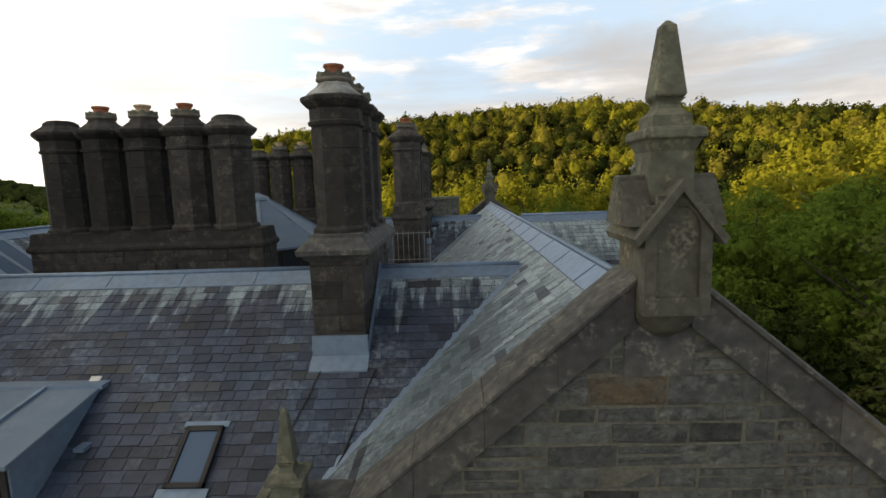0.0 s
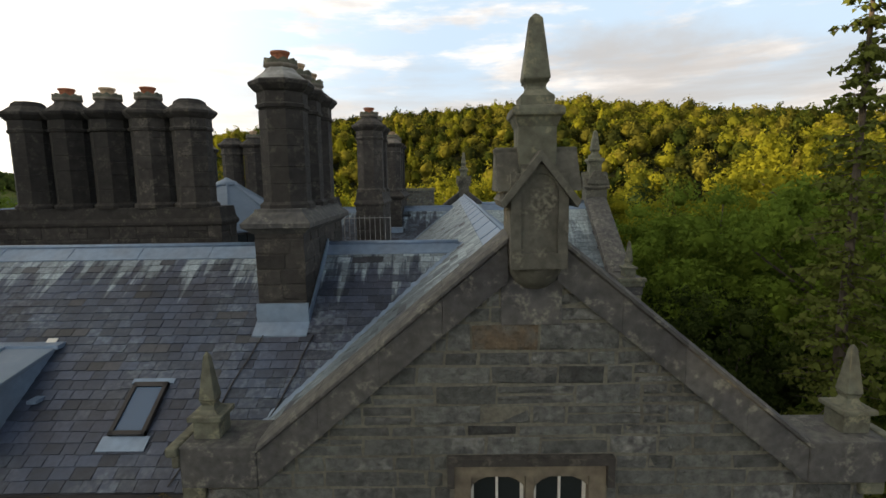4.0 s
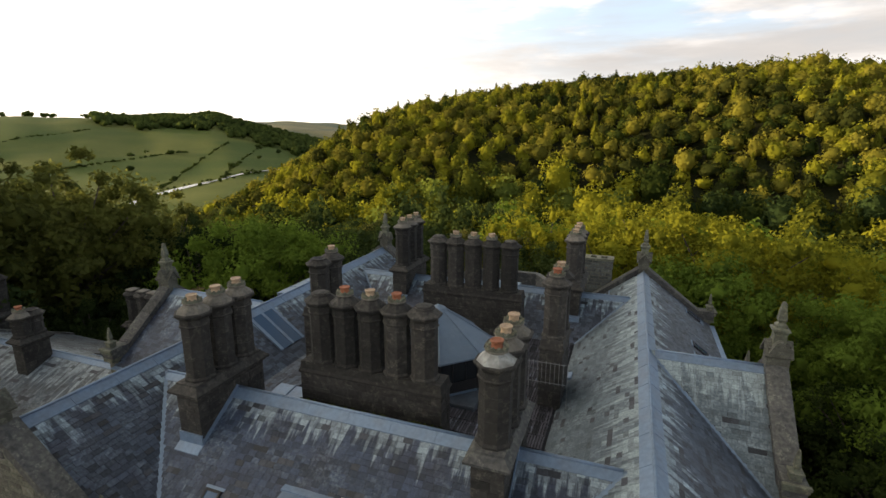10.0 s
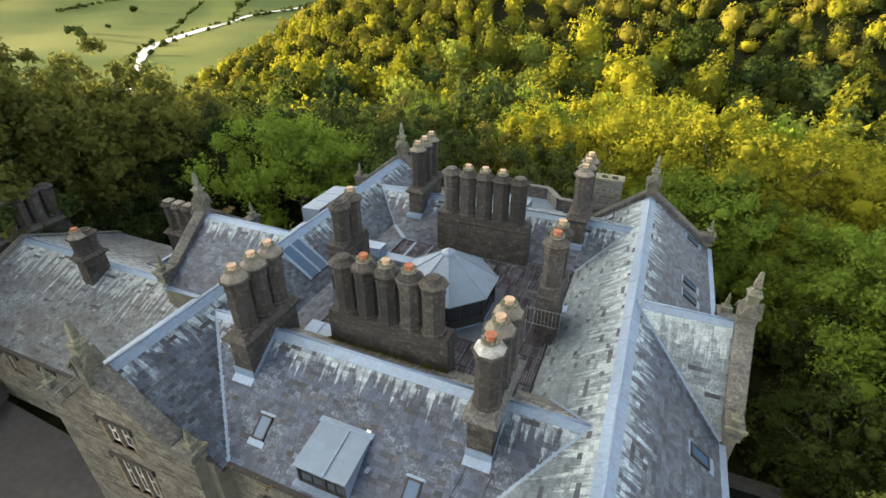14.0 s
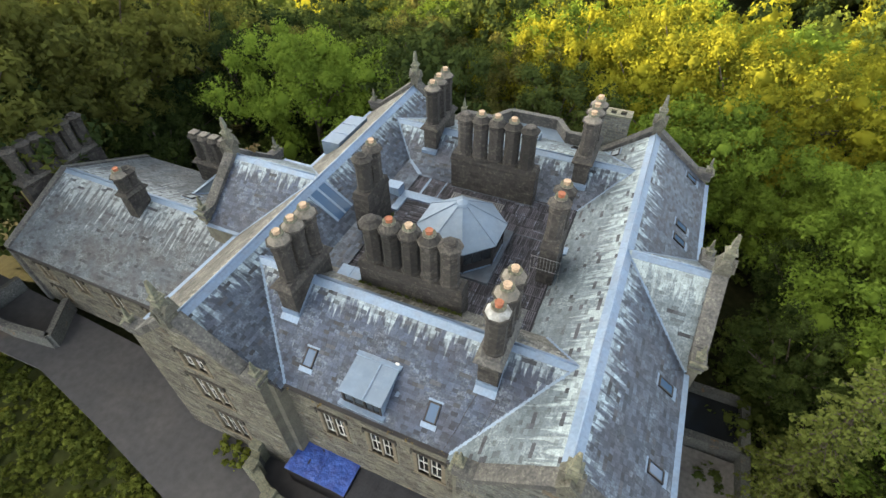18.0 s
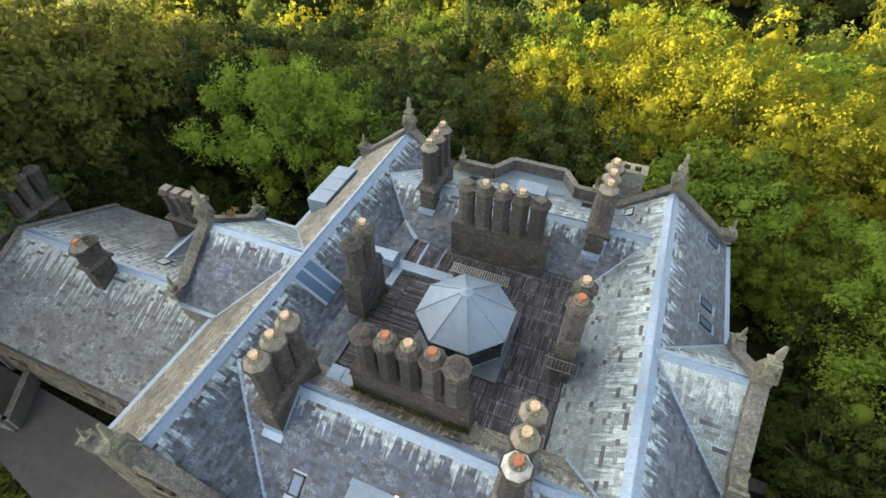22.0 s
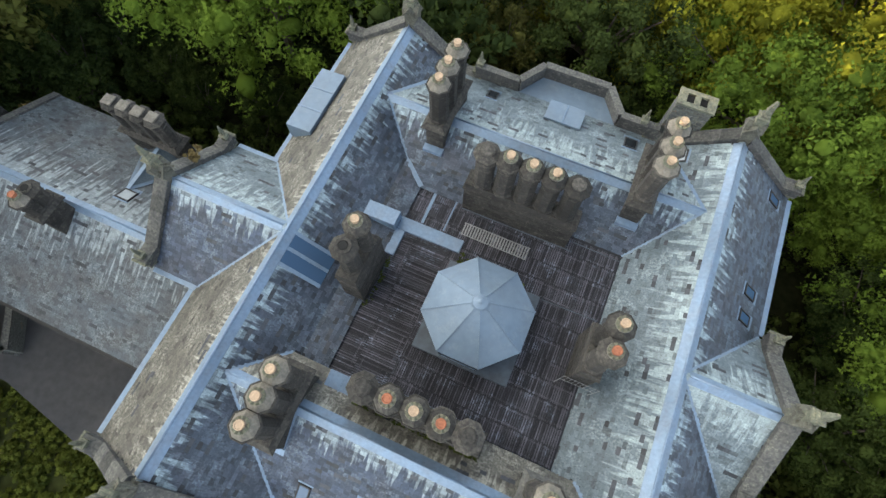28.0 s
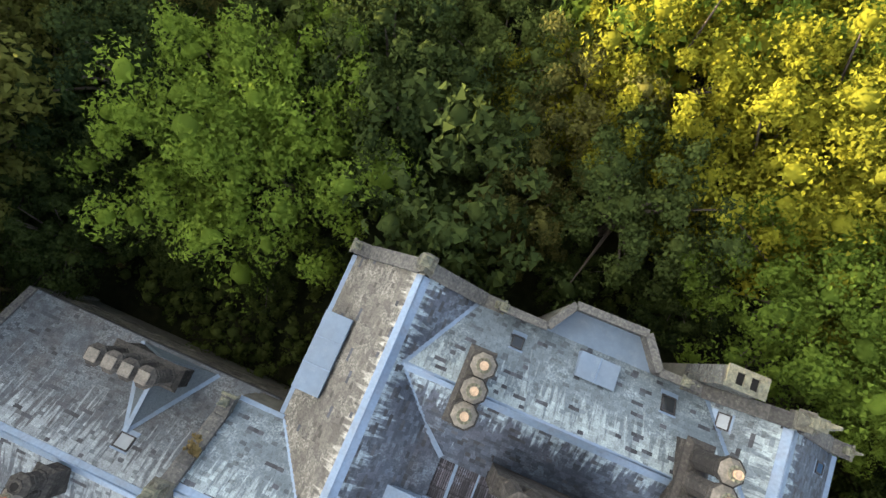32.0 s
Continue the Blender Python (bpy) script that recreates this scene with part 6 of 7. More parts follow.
def billows(rng, clumps, per, size):
    """Uneven boughs of leaves: each clump (x, y, z, r) is a dense spray of leaves round a small dark heart.
    Returns points, triangles and a random share for each clump, by point."""
    k, n = len(clumps), len(clumps) * per
    own = rng.random(k)
    squash = 0.7 + 0.6 * rng.random((k, 1, 3))
    w = ICO[None] * (clumps[:, None, 3:4] * (0.33 + 0.17 * rng.random((k, 12, 1)))) * squash + clumps[:, None, :3]
    g = (ICO_F[None] + (12 * np.arange(k))[:, None, None]).reshape(-1, 3)
    c = np.repeat(clumps, per, axis=0)
    d = rng.normal(size=(n, 3))
    d[:, 2] = np.abs(d[:, 2]) * 1.2 - 0.5
    d /= np.linalg.norm(d, axis=1, keepdims=True)
    ctr = c[:, :3] + d * c[:, 3:4] * (0.45 + 0.75 * rng.random((n, 1)) ** 0.8) * np.repeat(squash[:, 0], per, axis=0)
    nrm = d + rng.normal(size=(n, 3)) * 0.75 + np.array([0, 0, 0.3])
    nrm /= np.linalg.norm(nrm, axis=1, keepdims=True)
    t = np.cross(nrm, rng.normal(size=(n, 3)))
    t /= np.linalg.norm(t, axis=1, keepdims=True)
    b = np.cross(nrm, t)
    s = size * (0.5 + 0.9 * rng.random((n, 1)))
    v = np.stack([ctr - t * s * 0.46 - b * s * 0.4, ctr + t * s * 0.46 - b * s * 0.3, ctr + b * s * 0.85 + nrm * s * 0.15], axis=1).reshape(-1, 3)
    f = np.arange(n * 3).reshape(-1, 3) + k * 12
    return np.concatenate([w.reshape(-1, 3), v]), np.concatenate([g, f]), np.concatenate([np.repeat(own, 12), np.repeat(np.repeat(own, per), 3)])


def leaf_cloud(rng, clumps, per, size, flat=0.85, solid=0.0):
    """Leaves as small cards over the outsides of clumps (x, y, z, r), round a lumpy heart of leaves where solid is not 0.
    Returns points, triangles and a random share for each clump, by point."""
    n = len(clumps) * per
    own = rng.random(len(clumps))
    c = np.repeat(clumps, per, axis=0)
    d = rng.normal(size=(n, 3))
    d[:, 2] = np.abs(d[:, 2]) * 1.15 - 0.4
    d /= np.linalg.norm(d, axis=1, keepdims=True)
    rad = c[:, 3:4] * (0.62 + 0.56 * rng.random((n, 1)))
    ctr = c[:, :3] + d * rad * np.array([1, 1, flat])
    nrm = d + rng.normal(size=(n, 3)) * 0.5 + np.array([0, 0, 0.3])
    nrm /= np.linalg.norm(nrm, axis=1, keepdims=True)
    t = np.cross(nrm, rng.normal(size=(n, 3)))
    t /= np.linalg.norm(t, axis=1, keepdims=True)
    b = np.cross(nrm, t)
    s = size * (0.6 + 0.8 * rng.random((n, 1)))
    v = np.stack([ctr - t * s * 0.6 - b * s * 0.35, ctr + t * s * 0.6 - b * s * 0.3, ctr + b * s * 0.7 + nrm * s * 0.1], axis=1).reshape(-1, 3)
    f = np.arange(n * 3).reshape(-1, 3)
    share = np.repeat(np.repeat(own, per), 3)
    if solid:
        k = len(clumps)
        w = ICO[None] * (clumps[:, None, 3:4] * solid * (0.68 + 0.5 * rng.random((k, 12, 1)))) * np.array([1, 1, flat]) + clumps[:, None, :3]
        g = (ICO_F[None] + (len(v) + 12 * np.arange(k))[:, None, None]).reshape(-1, 3)
        v, f, share = np.concatenate([v, w.reshape(-1, 3)]), np.concatenate([f, g]), np.concatenate([share, np.repeat(own, 12)])
    return v, f, share


def crown_clumps(rng, n, radius, height, z0, rough=0.25):
    """Clumps over the lobes of a rounded crown: boughs push some sides out, with hollows between them."""
    lobes = rng.normal(size=(9, 3))
    lobes[:, 2] = np.abs(lobes[:, 2]) * 0.9 - 0.2
    lobes /= np.linalg.norm(lobes, axis=1, keepdims=True)
    i = np.arange(n)
    z = 1 - (i + 0.5) / n * 1.5
    a = 2.39996 * i + rng.random() * 6.283
    q = np.sqrt(1 - z * z)
    d = np.column_stack([q * np.cos(a), q * np.sin(a), z]) + rng.normal(size=(n, 3)) * 0.12
    near = np.clip((d @ lobes.T).max(axis=1), 0, 1) ** 3
    f = (0.62 + (0.2 + rough) * near + 0.1 * rng.random(n))[:, None]
    p = d * f * np.array([radius, radius, height * 0.56])
    r = radius * (0.11 + 0.15 * rng.random(n) ** 1.5) * math.sqrt(70 / n) ** 0.6
    return np.column_stack([p[:, 0], p[:, 1], p[:, 2] + z0 + height * 0.45, r])


def limb(s, a, b, r0, r1, n=6):
    a, b = Vector(a), Vector(b)
    d = (b - a).normalized()
    x = d.orthogonal().normalized()
    y = d.cross(x)
    ring = [(x * math.cos(2 * math.pi * i / n) + y * math.sin(2 * math.pi * i / n)) for i in range(n)]
    s.add([a + q * r0 for q in ring] + [b + q * r1 for q in ring], [(i, (i + 1) % n, n + (i + 1) % n, n + i) for i in range(n)])


def broad_tree(name, mat, seed, radius, height, clumps, per, size, label, tone=0.25):
    rng = np.random.default_rng(seed)
    o = thing(name, label, "tree", "trees round the house")
    trunk = Shape()
    th = height * 0.4
    limb(trunk, (0, 0, -1.5), (0.1, 0.1, th), 0.5, 0.34, 8)
    cl = crown_clumps(rng, clumps, radius, height * 0.62, height * 0.34)
    for q in cl[:: max(1, len(cl) // 14)]:
        mid = Vector((q[0] * 0.45, q[1] * 0.45, (th + q[2]) / 2 + 0.3))
        limb(trunk, (0.1, 0.1, th * (0.75 + 0.25 * rng.random())), mid, 0.2, 0.13)
        limb(trunk, mid, q[:3], 0.13, 0.04)
    part("trunk", trunk, "bark", o)
    inner = rng.normal(size=(14, 3)) * np.array([0.24, 0.24, 0.12]) * np.array([radius, radius, height]) + np.array([0, 0, height * 0.6])
    inner = np.column_stack([inner, radius * (0.2 + 0.12 * rng.random(14))])
    cl[:, 3] *= 1.12
    v, f, share = billows(rng, np.vstack([cl, inner]), per, size)
    me = fast_mesh("crown", v, f, M[mat], tone + 0.3 * (share - 0.5))
    part("crown", me, mat, o)
    return o


def conifer(seed, height, radius, label):
    rng = np.random.default_rng(seed)
    o = thing("conifer_tree", label, "tree", "trees round the house")
    tr = Shape()
    limb(tr, (0, 0, -1), (0, 0, height * 0.97), 0.35, 0.03, 8)
    cl = []
    z = height * 0.12
    while z < height * 0.99:
        k = 1 - z / height
        reach = radius * (k ** 0.9) * (0.75 + 0.4 * rng.random()) + 0.2
        m = int(4 + 5 * k)
        a0 = rng.random() * 6.28
        for i in range(m):
            a = a0 + 6.283 * i / m + 0.5 * rng.random()
            L = reach * (0.6 + 0.5 * rng.random())
            zb = z + rng.uniform(-0.45, 0.45)
            tip = (L * math.cos(a), L * math.sin(a), zb - 0.08 * L - 0.05 * L * L)
            limb(tr, (0, 0, zb), tip, 0.045, 0.012, 4)
            for t in np.arange(0.3, 1.05, 0.6 / max(L, 0.5)):
                cl.append((tip[0] * t, tip[1] * t, zb + (tip[2] - zb) * t * t - 0.1, 0.3 + 0.28 * (1 - t) * min(L, 2) / 2))
        z += 0.5 + 0.4 * k
    part("trunk", tr, "bark", o)
    cl = np.array(cl)
    v, f, share = leaf_cloud(rng, cl, 18, 0.2, 0.6)
    me = fast_mesh("crown", v, f, M["needle"], 0.3 + 0.2 * share)
    part("crown", me, "needle", o)
    return o


TREE_KINDS = [
    broad_tree("broadleaf_tree", "leaf_fresh", 51, 8.4, 16.5, 112, 205, 0.265, "full fresh-green broadleaf tree with a rounded billowing crown", 0.3),
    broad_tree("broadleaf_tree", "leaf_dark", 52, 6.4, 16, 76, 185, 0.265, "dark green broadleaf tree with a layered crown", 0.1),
    broad_tree("broadleaf_tree", "leaf_gold", 53, 8.0, 16.5, 108, 195, 0.265, "broadleaf tree with loose foliage, golden sunlight put into its colour", 0.5),
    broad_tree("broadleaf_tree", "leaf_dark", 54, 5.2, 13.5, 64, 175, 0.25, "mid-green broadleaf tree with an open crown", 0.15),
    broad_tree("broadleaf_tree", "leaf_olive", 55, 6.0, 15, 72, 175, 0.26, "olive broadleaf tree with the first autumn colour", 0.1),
    broad_tree("broadleaf_tree", "leaf_deep_shade", 56, 6.2, 16, 72, 170, 0.26, "deep green tree with the shade of the house put into its leaf colour", 0.1),
    broad_tree("broadleaf_tree", "leaf_back", 57, 7.4, 20, 96, 115, 0.38, "tall olive broadleaf tree, evening backlight put into its leaf colour", 0.25),
    broad_tree("broadleaf_tree", "leaf_fresh", 58, 8.2, 17, 120, 250, 0.235, "fresh-green broadleaf tree with a dense crown of small leaves", 0.2),
]
used = set()


def plant(kind, x, y, scale=1.0, turn=0.0, dz=0.0):
    z = float(land(x, y)) + dz
    m = pose(x, y, z, 0, 0, turn) @ Matrix.Diagonal((scale, scale, scale, 1))
    if kind not in used:
        used.add(kind)
        TREE_KINDS[kind].matrix_world = m
        return TREE_KINDS[kind]
    k = copy_thing(TREE_KINDS[kind], pose(x, y, z, 0, 0, turn))
    k.scale = (scale, scale, scale)
    return k


# trees told apart round the house: kind, x, y, scale
# far western ones out of view are added to block the low sun
NEAR = [(0, -32, 24, 1.18), (1, -48, 26, 1.15), (3, -23.5, 34, 1.3), (3, 0.8, 32, 1.2), (2, 0.0, 44.5, 1.1), (2, 15.0, 46.0, 1.2), (2, 22.5, 39, 1.2), (2, 57, 30, 1.6), (2, -11, 39, 0.7), (0, 22, 52, 1.15), (0, 18, 29.5, 1.05), (4, -8, 28.5, 0.75), (3, -15, 41, 1.1), (4, -6.5, 39, 1.0), (1, -38, 42, 1.1), (4, -27, 47, 1.1),
        (1, 30, 14, 0.7), (3, 28.5, 4, 0.7), (7, 36, 20, 1.05), (3, 34, -11, 0.75), (7, 40, 7, 1.1), (7, 40, -7, 1.0), (7, 46, -19, 1.0), (7, 51, 16, 1.15), (7, 52, -2, 1.1), (2, 31, 41, 1.1), (2, 10.5, 40, 1.05), (1, -60, 16, 1.4), (1, -62, 4, 1.5), (0, -70, 18, 1.38), (1, -58, 30, 1.1), (4, -47, 40, 1.0), (1, -70, -8, 1.6), (3, -60, -4, 1.5), (0, -78, 28, 1.35), (4, 47, 40, 1.1), (2, 36, 58, 1.05), (2, 8, 64, 1.1), (2, -14, 62, 1.0), (0, -30, 62, 1.0), (1, -50, 54, 1.0), (0, 42, -24, 1.0), (0, -84, 6, 1.5), (1, -82, 42, 1.1), (2, 24, 60, 1.0),
        (0, -78, -16, 1.6), (1, -92, 18, 1.5), (0, -96, -4, 1.7), (1, -90, 34, 1.2), (0, -86, -28, 1.6), (7, 27, 25, 0.7), (3, -1.5, 25.5, 0.5), (1, -19.5, 28.5, 0.5), (1, -51, 17, 0.8), (1, -47.5, 9.5, 0.7), (3, -54, 6, 0.9), (3, -41, 14, 0.55), (3, -28.5, 14.5, 0.5), (1, -36, 13, 0.4), (3, 34, 0, 0.6), (1, 9, 27, 0.6), (1, -13, 33, 0.75), (4, 28, 33, 0.8)]
rt = random.Random(5)
for k, x, y, sc in NEAR:
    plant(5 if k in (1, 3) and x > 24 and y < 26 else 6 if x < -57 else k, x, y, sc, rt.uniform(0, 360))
cf = conifer(61, 31, 3.6, "tall dark spruce with drooping branches")
cf.location = (27.95, -5.0, -0.3)


def far_crown(rng, rad, tall, cards, size, pine=False):
    """The crown of a far tree: a billowing body of boughs under a coat of small leaf cards."""
    n = 30 if cards > 800 else 18 if cards > 350 else 12
    lobes = rng.normal(size=(n, 3)) + np.array([0, 0, 0.45])
    lobes /= np.linalg.norm(lobes, axis=1, keepdims=True)
    reach = 0.75 + 0.5 * rng.random(n)
    half, mid = (tall * 0.5, tall * 0.52) if pine else (tall * 0.42, tall * 0.56)

    def out(d):
        bump = (np.exp((n * 0.75) * (d @ lobes.T - 1)) * reach).max(axis=1)
        f = 0.62 + 0.4 * bump
        if pine:
            f = np.clip(0.52 - 0.42 * d[:, 2], 0.12, 1.0) * (0.85 + 0.2 * bump)
            return np.column_stack([d[:, 0] * f * rad, d[:, 1] * f * rad, d[:, 2] * half + mid])
        return d * f[:, None] * np.array([rad, rad, half]) + np.array([0, 0, mid])

    ball, f = BALLS
    v = out(ball * 0.96)
    v += (v - np.array([0, 0, mid])) * (0.24 * rng.random((len(v), 1)) - 0.16)
    d = rng.normal(size=(cards, 3))
    d[:, 2] = np.abs(d[:, 2]) * 1.3 - 0.45
    d /= np.linalg.norm(d, axis=1, keepdims=True)
    c = out(d)
    c += (c - np.array([0, 0, mid])) * (0.24 * rng.random((cards, 1)) - 0.04)
    nrm = d + rng.normal(size=(cards, 3)) * 0.75
    nrm /= np.linalg.norm(nrm, axis=1, keepdims=True)
    t = np.cross(nrm, rng.normal(size=(cards, 3)))
    t /= np.linalg.norm(t, axis=1, keepdims=True)
    b = np.cross(nrm, t)
    s = size * (0.6 + 0.8 * rng.random((cards, 1)))
    w = np.stack([c - t * s * 0.6 - b * s * 0.35, c + t * s * 0.6 - b * s * 0.3, c + b * s * 0.7], axis=1).reshape(-1, 3)
    share = np.concatenate([np.full(len(v), 0.1), np.repeat(rng.random(cards), 3)])
    return np.concatenate([v, w]), np.concatenate([f, np.arange(cards * 3).reshape(-1, 3) + len(v)]), share


def wood(name, label, count, inner, outer, size, rad, tall, seed, spacing, sector, cards):
    """A far wood as one mesh: crowns of clumped leaf cards spread at random, kept apart."""
    rng = np.random.default_rng(seed)
    cells, spots = {}, []
    tries = 0
    while len(spots) < count and tries < count * 12:
        tries += 1
        b = rng.uniform(*sector)
        r = math.sqrt(rng.uniform(inner ** 2, outer ** 2))
        x, y = r * math.sin(b), r * math.cos(b)
        u = x + 305 + (y - 197) * 0.37
        if u < 95 + 25 * math.sin(y / 60.0) or (-52 < x < 25 and -45 < y < 24.5) or (x < 60 and y < (-62 if tall > 20 else -12)) or (tall > 20 and (x > -57 or math.atan2(x - 11.5, y + 28.5) > -1.2)):
            continue
        key = (int(x // spacing), int(y // spacing))
        if any((x - px) ** 2 + (y - py) ** 2 < spacing ** 2 for i in (-1, 0, 1) for j in (-1, 0, 1) for px, py in cells.get((key[0] + i, key[1] + j), ())):
            continue
        if any((x - q[1]) ** 2 + (y - q[2]) ** 2 < 30 for q in NEAR):
            continue
        cells.setdefault(key, []).append((x, y))
        spots.append((x, y))
    sp = np.array(spots)
    zs = land(sp[:, 0], sp[:, 1])
    vs, tn = [], []
    shapes = []
    low = inner > 125
    for i in range(10):
        if inner < 60:
            cl = crown_clumps(rng, 36, rad, tall * 0.62, tall * 0.34, 0.3)
            cl[:, 3] *= 1.1
            shapes.append(billows(rng, np.vstack([cl, [(0, 0, tall * 0.55, rad * 0.36)]]), cards, size))
        else:
            spruce = i >= 9 and low
            shapes.append(far_crown(rng, rad * (0.75 if spruce else 0.75 + 0.4 * rng.random()), tall * (0.8 + 0.4 * rng.random()), cards, size, spruce))
    fs, base = [], 0
    for i, (x, y) in enumerate(sp):
        v, f, share = shapes[rng.integers(10)]
        a = rng.random() * 6.283
        sc = 0.9 + 0.2 * rng.random() if tall > 20 else 0.72 + 0.36 * rng.random() if low else 0.68 + 0.58 * rng.random()
        ca, sa = math.cos(a) * sc, math.sin(a) * sc
        vs.append(np.column_stack([v[:, 0] * ca - v[:, 1] * sa + x, v[:, 0] * sa + v[:, 1] * ca + y, v[:, 2] * sc * (0.85 + 0.3 * rng.random()) + zs[i]]))
        patch = 0.5 * math.sin(x / 41.0 + 1.3 * math.sin(y / 57.0)) * math.sin(y / 33.0 + x / 90.0)
        tn.append(patch * 0.5 - (0.14 if low else 0.0) + rng.random() ** 1.5 * 1.15 - 0.2 + 0.06 * share)
        fs.append(f + base)
        base += len(v)
    # the wood's name picks its plain, sun-coloured, shade-coloured or backlight-coloured leaves
    me = fast_mesh(name, np.concatenate(vs), np.concatenate(fs), M["leaf_gold" if "gold" in name else "leaf_fresh" if "sunlit" in name else "leaf_deep_shade" if "eastern" in name else "leaf_back" if "western" in name else "leaf_dark" if inner < 60 else "leaf_hill" if low else "leaf"], np.concatenate(tn))
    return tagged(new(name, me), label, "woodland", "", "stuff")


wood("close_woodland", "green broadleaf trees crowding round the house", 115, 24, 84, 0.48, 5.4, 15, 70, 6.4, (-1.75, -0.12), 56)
wood("eastern_woodland", "trees crowding the east side, its shade put into their dark green leaves", 36, 56, 90, 0.48, 5.4, 15, 76, 6.4, (1.02, 1.75), 56)
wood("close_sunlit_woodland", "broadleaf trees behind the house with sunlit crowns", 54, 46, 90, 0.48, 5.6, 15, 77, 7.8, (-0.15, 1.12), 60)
# unseen trees, added overtall to keep the low sun off the house
wood("western_woodland", "tall unseen trees added west of the house to block the low sun", 90, 58, 112, 1.2, 7.0, 40, 75, 6.5, (-2.35, -1.2), 26)
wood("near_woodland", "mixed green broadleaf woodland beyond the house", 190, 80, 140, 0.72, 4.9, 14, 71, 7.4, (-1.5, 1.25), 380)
wood("golden_woodland", "woodland with low evening sun put into its golden leaf colour", 190, 72, 142, 0.72, 4.9, 14, 72, 7.4, (-1.0, 1.2), 380)
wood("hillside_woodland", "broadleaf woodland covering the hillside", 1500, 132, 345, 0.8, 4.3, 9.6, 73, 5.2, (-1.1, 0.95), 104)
wood("golden_hillside_woodland", "broadleaf woodland on the hill, golden light put into its leaf colour", 1500, 132, 345, 0.8, 4.3, 9.6, 74, 5.2, (-1.1, 0.95), 104)


def far_trees(name, label, spots, seed, mat="leaf_dark"):
    """Far trees of a few lumps each, as one mesh: x, y, radius."""
    rng = np.random.default_rng(seed)
    vs, fs, tn, base = [], [], [], 0
    for x, y, r in spots:
        k = 3
        cl = np.column_stack([rng.normal(size=(k, 2)) * r * 0.4, r * (0.5 + 0.55 * rng.random(k)), r * (0.5 + 0.3 * rng.random(k))])
        v, f, share = leaf_cloud(rng, cl, 2, r * 0.35, 1.0, 1.0)
        vs.append(v + np.array([x, y, float(land(x, y)) - 0.3]))
        fs.append(f + base)
        base += len(v)
        tn.append(rng.random() * 0.4 - 0.1 + 0.2 * share)
    me = fast_mesh(name, np.concatenate(vs), np.concatenate(fs), M[mat], np.concatenate(tn))
    return tagged(new(name, me), label, "woodland", "", "stuff")


rm = random.Random(77)
polar = lambda b, r: (11 + r * math.sin(radians(b)), -28 + r * math.cos(radians(b)))
# wood on the hilltop and down its spur
tops = []
for i in range(560):
    b = rm.uniform(-54.5, -43.5)
    tops.append((*polar(b, rm.uniform(1200 + 22 * abs(b + 49) + 70 * math.sin(b * 1.9), 1600)), rm.uniform(7, 12)))
for i in range(130):
    b = rm.uniform(-72, -54)
    if math.sin(b * 1.7) + 0.5 * math.sin(b * 4.1) > -0.35:
        tops.append((*polar(b, rm.uniform(1480, 1580)), rm.uniform(4, 8)))
for i in range(1500):
    b = rm.uniform(-49, -33.5)
    s = (b + 47) / 13.5
    r = rm.uniform(1230 - 330 * s + 60 * math.sin(b * 2.1), 1750)
    tops.append((*polar(b, r), rm.uniform(6, 11)))
far_trees("hilltop_woodland", "dark woodland along the hilltop and spur across the valley", tops, 78)
# single trees, hedges and the river's wooded banks
meadow = [(*polar(rm.uniform(-60, -38), rm.uniform(520, 980)), rm.uniform(3, 6)) for i in range(16)]
for i in range(210):
    y = 140 + 4.0 * i
    if rm.random() < (0.2 if y < 560 else 0.8):
        meadow.append((river_x(y) + rm.uniform(7, 10), y, rm.uniform(1.8, 3.2) * (1.7 if rm.random() < 0.1 else 1)))
    if rm.random() < 0.4:
        meadow.append((river_x(y) - rm.uniform(7, 10), y, rm.uniform(1.2, 2.6)))
for b0, r0, b1, r1 in ((-58, 760, -47, 900), (-50, 560, -43, 1000), (-44, 640, -37, 1250), (-66, 900, -55, 1150)):
    for i in range(80):
        t = rm.random()
        meadow.append((*polar(b0 + (b1 - b0) * t + rm.uniform(-0.1, 0.1), r0 + (r1 - r0) * t + rm.uniform(-4, 4)), rm.uniform(1.0, 2.6)))
far_trees("meadow_trees", "dark hedgerow trees and riverside bushes across the valley meadows", meadow, 79)

# shrubs on the verge and by the walls
def shrubs(name, label, spots, seed, size=0.3, mat="shrub"):
    rng = np.random.default_rng(seed)
    vs, fs, tn, base = [], [], [], 0
    for x, y, r in spots:
        cl = crown_clumps(rng, 11, r, r * 1.5, float(land(x, y)) - 0.2)
        cl[:, 0] += x
        cl[:, 1] += y
        v, f, share = leaf_cloud(rng, cl, int(10 + 7 * r), size, 0.85, 0.65)
        vs.append(v)
        fs.append(f + base)
        base += len(v)
        tn.append(0.4 * rng.random() + 0.2 * share)
    me = fast_mesh(name, np.concatenate(vs), np.concatenate(fs), M[mat], np.concatenate(tn))
    return tagged(new(name, me), label, "shrubs", "", "stuff")


rv = random.Random(9)
spots = []
for i in range(400):
    x = rv.uniform(-56, -8)
    edge = -19.6 + (x + 36.8) * 0.03 if x < -36.8 else -19.6 - (x + 36.8) * 0.2 if x < -16.5 else -23.7 - (x + 16.5) * 0.29
    spots.append((x, edge - 0.35 - 13 * rv.random() ** 1.3, rv.uniform(0.35, 1.0)))
shrubs("verge_shrubs", "green bushes and rough grass on the bank beside the drive", spots, 81, 0.24)
shrubs("ivy_shrub", "small green bush at the foot of the wall", [(-13.5, -18.6, 1.0), (-12.2, -18.8, 0.9), (-14.4, -18.4, 0.7)], 82)

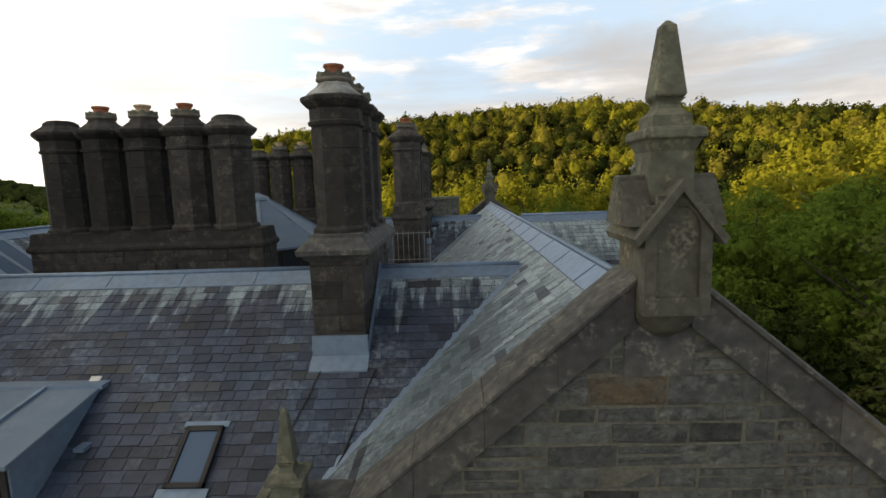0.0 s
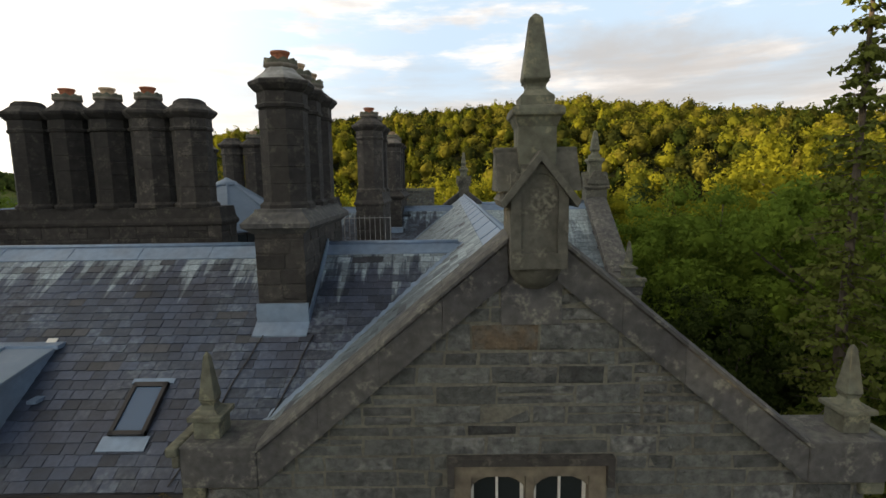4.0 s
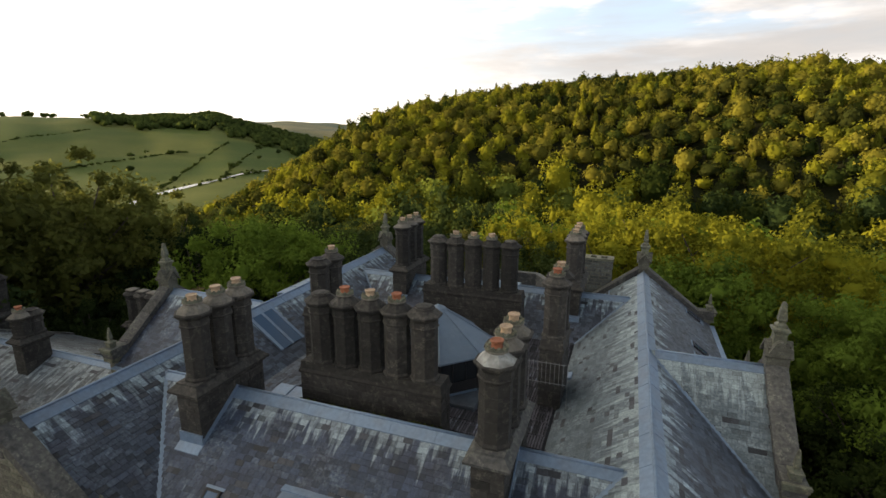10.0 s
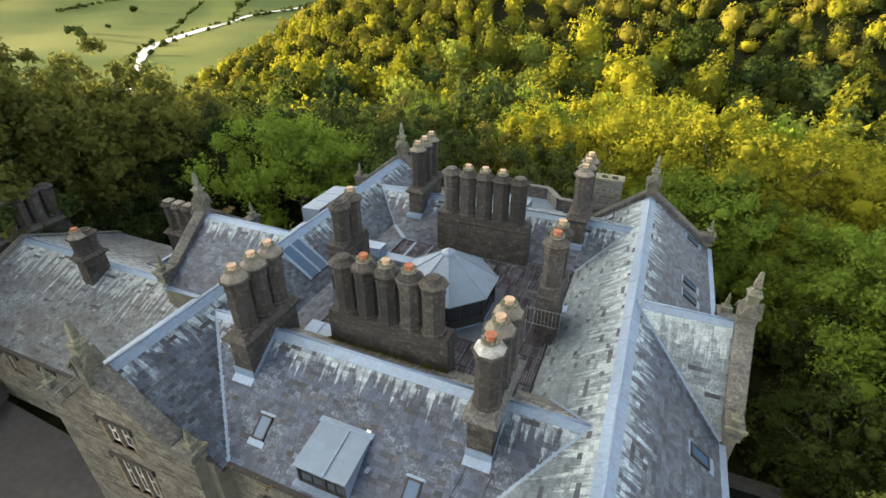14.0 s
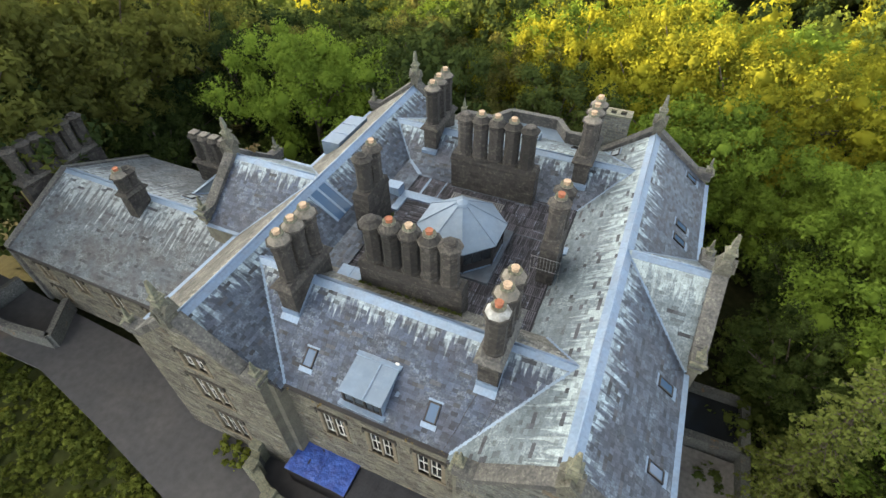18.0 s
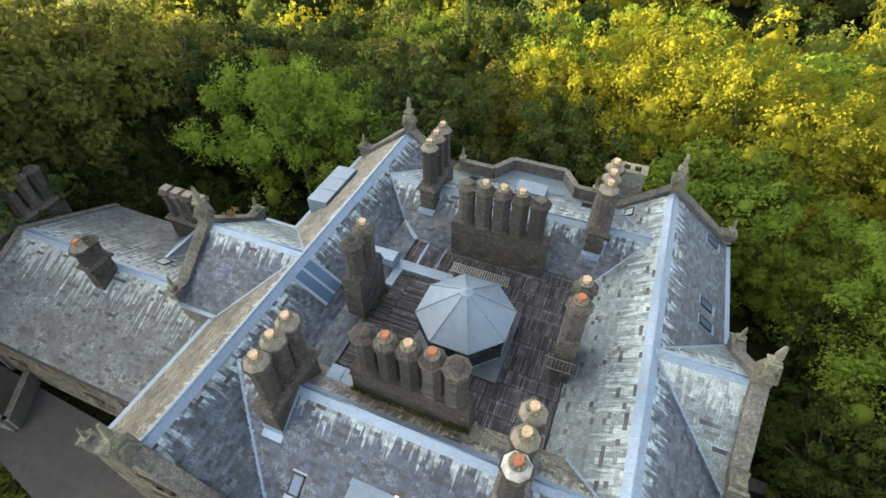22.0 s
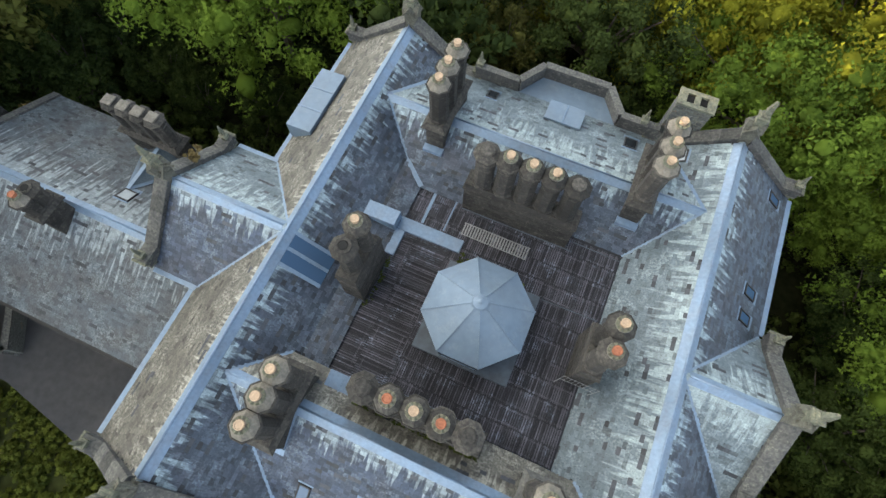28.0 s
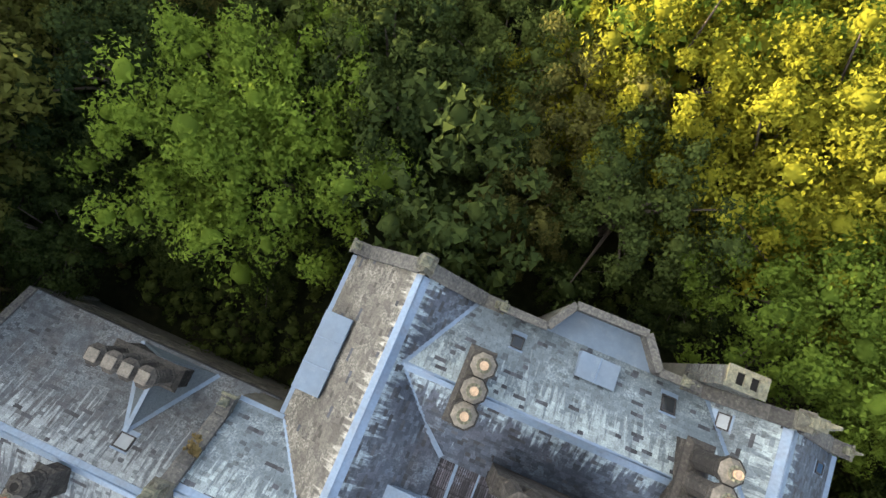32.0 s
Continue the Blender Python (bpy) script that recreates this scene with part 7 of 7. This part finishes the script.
ru = random.Random(19)
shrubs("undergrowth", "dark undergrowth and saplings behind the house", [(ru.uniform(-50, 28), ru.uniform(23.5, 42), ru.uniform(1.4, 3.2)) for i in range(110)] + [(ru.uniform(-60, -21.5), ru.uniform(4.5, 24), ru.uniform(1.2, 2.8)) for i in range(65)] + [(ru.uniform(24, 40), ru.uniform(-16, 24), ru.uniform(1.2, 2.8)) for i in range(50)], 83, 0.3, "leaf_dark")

# ---- small fixtures on the roof ----
lad = thing("chimney_ladder", "pale iron rungs fixed to a sooty chimney", "ladder")
for k in range(4):
    part("rung", Shape().beam((-8.6, -1.92, 15.8 + 0.42 * k), (-7.05, -1.92, 15.8 + 0.42 * k), 0.05, 0.05), "steel", lad)
for x in (-8.5, -7.15):
    part("rail", Shape().beam((x, -1.88, 15.4), (x, -1.88, 17.3), 0.05, 0.05, (1, 0, 0)), "steel", lad)
rail = thing("guard_rail", "thin metal guard rail beside the court chimney", "railing")
for x in [6.6 + 0.24 * i for i in range(10)]:
    part("baluster", Shape().beam((x, -2.1, 15.6), (x, -2.1, 17.0), 0.02, 0.02, (1, 0, 0)), "steel", rail)
for z in (15.7, 16.9):
    part("rail_bar", Shape().beam((6.55, -2.1, z), (8.8, -2.1, z), 0.025, 0.025), "steel", rail)
for x in (6.6, 8.76):
    part("rail_post", Shape().beam((x, -2.1, DECK), (x, -2.1, 17.0), 0.03, 0.03, (1, 0, 0)), "steel", rail)
grille = thing("deck_grille", "pale slatted grating leaning by the chimney base", "grating")
for i in range(25):
    part("bar", Shape().beam((-2.85 + 0.2 * i, 4.95, DECK + 0.1), (-2.85 + 0.2 * i, 5.8, DECK + 0.25), 0.1, 0.03), "steel", grille)
for y, z in ((4.95, 0.12), (5.8, 0.27)):
    part("frame_bar", Shape().beam((-2.95, y, DECK + z), (2.05, y, DECK + z), 0.05, 0.05), "steel", grille)
strips = thing("deck_lead_strips", "narrow pale lead strips between the deck panels", "flashing", "", "structure")
for a, b, w in (((-5.8, 4.6), (-5.85, 7.2), 0.22), ((-4.15, 4.65), (-4.15, 7.2), 0.12), ((-3.6, 6.86), (4.8, 6.86), 0.09), ((4.3, 7.6), (8.1, 7.5), 0.07), ((4.05, 2.7), (7.95, 2.8), 0.08), ((-6.78, 1.4), (-6.78, -2.4), 0.07), ((-4.4, -6.8), (3.7, -6.8), 0.18)):
    part("lead_strip", Shape().beam((*a, DECK + 0.085), (*b, DECK + 0.085), w, 0.03), "lead_dull" if w < 0.1 else "lead", strips, bevel=0.01)
part("lead_saddle", Shape().prism([(7.75, 1.7), (8.65, 1.7), (8.65, 2.6), (7.75, 2.6)], lambda x, y: DECK, lambda x, y: DECK + 0.15 + 0.25 * (x - 7.75)), "lead", strips, bevel=0.04)


def cable(pts, r=0.018):
    o = thing("cable", "thin black cable running down the slates", "cable", "roof cables")
    s = Shape()
    k = 5
    ring = [(r * math.cos(2 * math.pi * i / k), r * math.sin(2 * math.pi * i / k)) for i in range(k)]
    s.add([(p[0] + a, p[1], p[2] + b) for p in pts for a, b in ring], [(j * k + i, j * k + (i + 1) % k, (j + 1) * k + (i + 1) % k, (j + 1) * k + i) for j in range(len(pts) - 1) for i in range(k)])
    part("wire", s, "timber_dark", o)


rc = random.Random(4)
for xs in (6.62, 7.95):
    pts = []
    for i in range(12):
        y = -12.9 - 0.29 * i
        x = xs - 0.084 * i + rc.uniform(-0.04, 0.04)
        pts.append((x, y, S_F1.z(x, y) + 0.06))
    cable(pts)


# moss and tufts of grass in gutters and corners
def moss(name, label, spots, seed, mat):
    """Low tufts as one mesh: x, y, z, radius."""
    rng = np.random.default_rng(seed)
    vs, fs, tn, base = [], [], [], 0
    for x, y, z, r in spots:
        cl = np.column_stack([rng.normal(size=(5, 2)) * r * 0.5 + np.array([x, y]), z + r * 0.2 * rng.random(5), r * (0.35 + 0.3 * rng.random(5))])
        v, f, share = leaf_cloud(rng, cl, 14, r * 0.45, 0.5, 0.6)
        vs.append(v)
        fs.append(f + base)
        base += len(v)
        tn.append(0.5 * rng.random() + 0.3 * share)
    me = fast_mesh(name, np.concatenate(vs), np.concatenate(fs), M[mat], np.concatenate(tn))
    tagged(new(name, me), label, "moss", "", "stuff")


rm_ = random.Random(12)
low_moss = [(rm_.uniform(-2.3, 2.6), 2.85 + abs(rm_.gauss(0, 0.35)), DECK + 0.04, rm_.uniform(0.06, 0.17)) for i in range(70)]
low_moss += [(rm_.uniform(-4.3, 3.6), -8.45 + rm_.gauss(0, 0.12), S_F1b.z(0, -8.45) + 0.04, rm_.uniform(0.08, 0.2)) for i in range(60)]
low_moss += [(-6.75 + rm_.gauss(0, 0.12), rm_.uniform(-2.6, 1.2), DECK + 0.1, rm_.uniform(0.05, 0.13)) for i in range(30)]
moss("roof_moss", "green moss grown over the boards and ridge beside the chimneys", low_moss, 91, "moss")
tufts = [(-7.0 + rm_.gauss(0, 0.25), -16.25 + rm_.gauss(0, 0.1), EF + 0.02, rm_.uniform(0.12, 0.26)) for i in range(12)]
tufts += [(-22.0 + rm_.gauss(0, 0.3), LC + 2.2 + rm_.gauss(0, 0.4), 16.4, rm_.uniform(0.15, 0.32)) for i in range(12)]
tufts += [(x + rm_.gauss(0, 0.25), -16.4 + rm_.gauss(0, 0.1), EF + 0.0, rm_.uniform(0.05, 0.1)) for x in (-6.2, -4.1, -2.9, 2.2, 3.4, 5.6) for i in range(3)]
moss("gutter_tufts", "dry brown grass tufts rooted in the gutters", tufts, 92, "dry_grass")
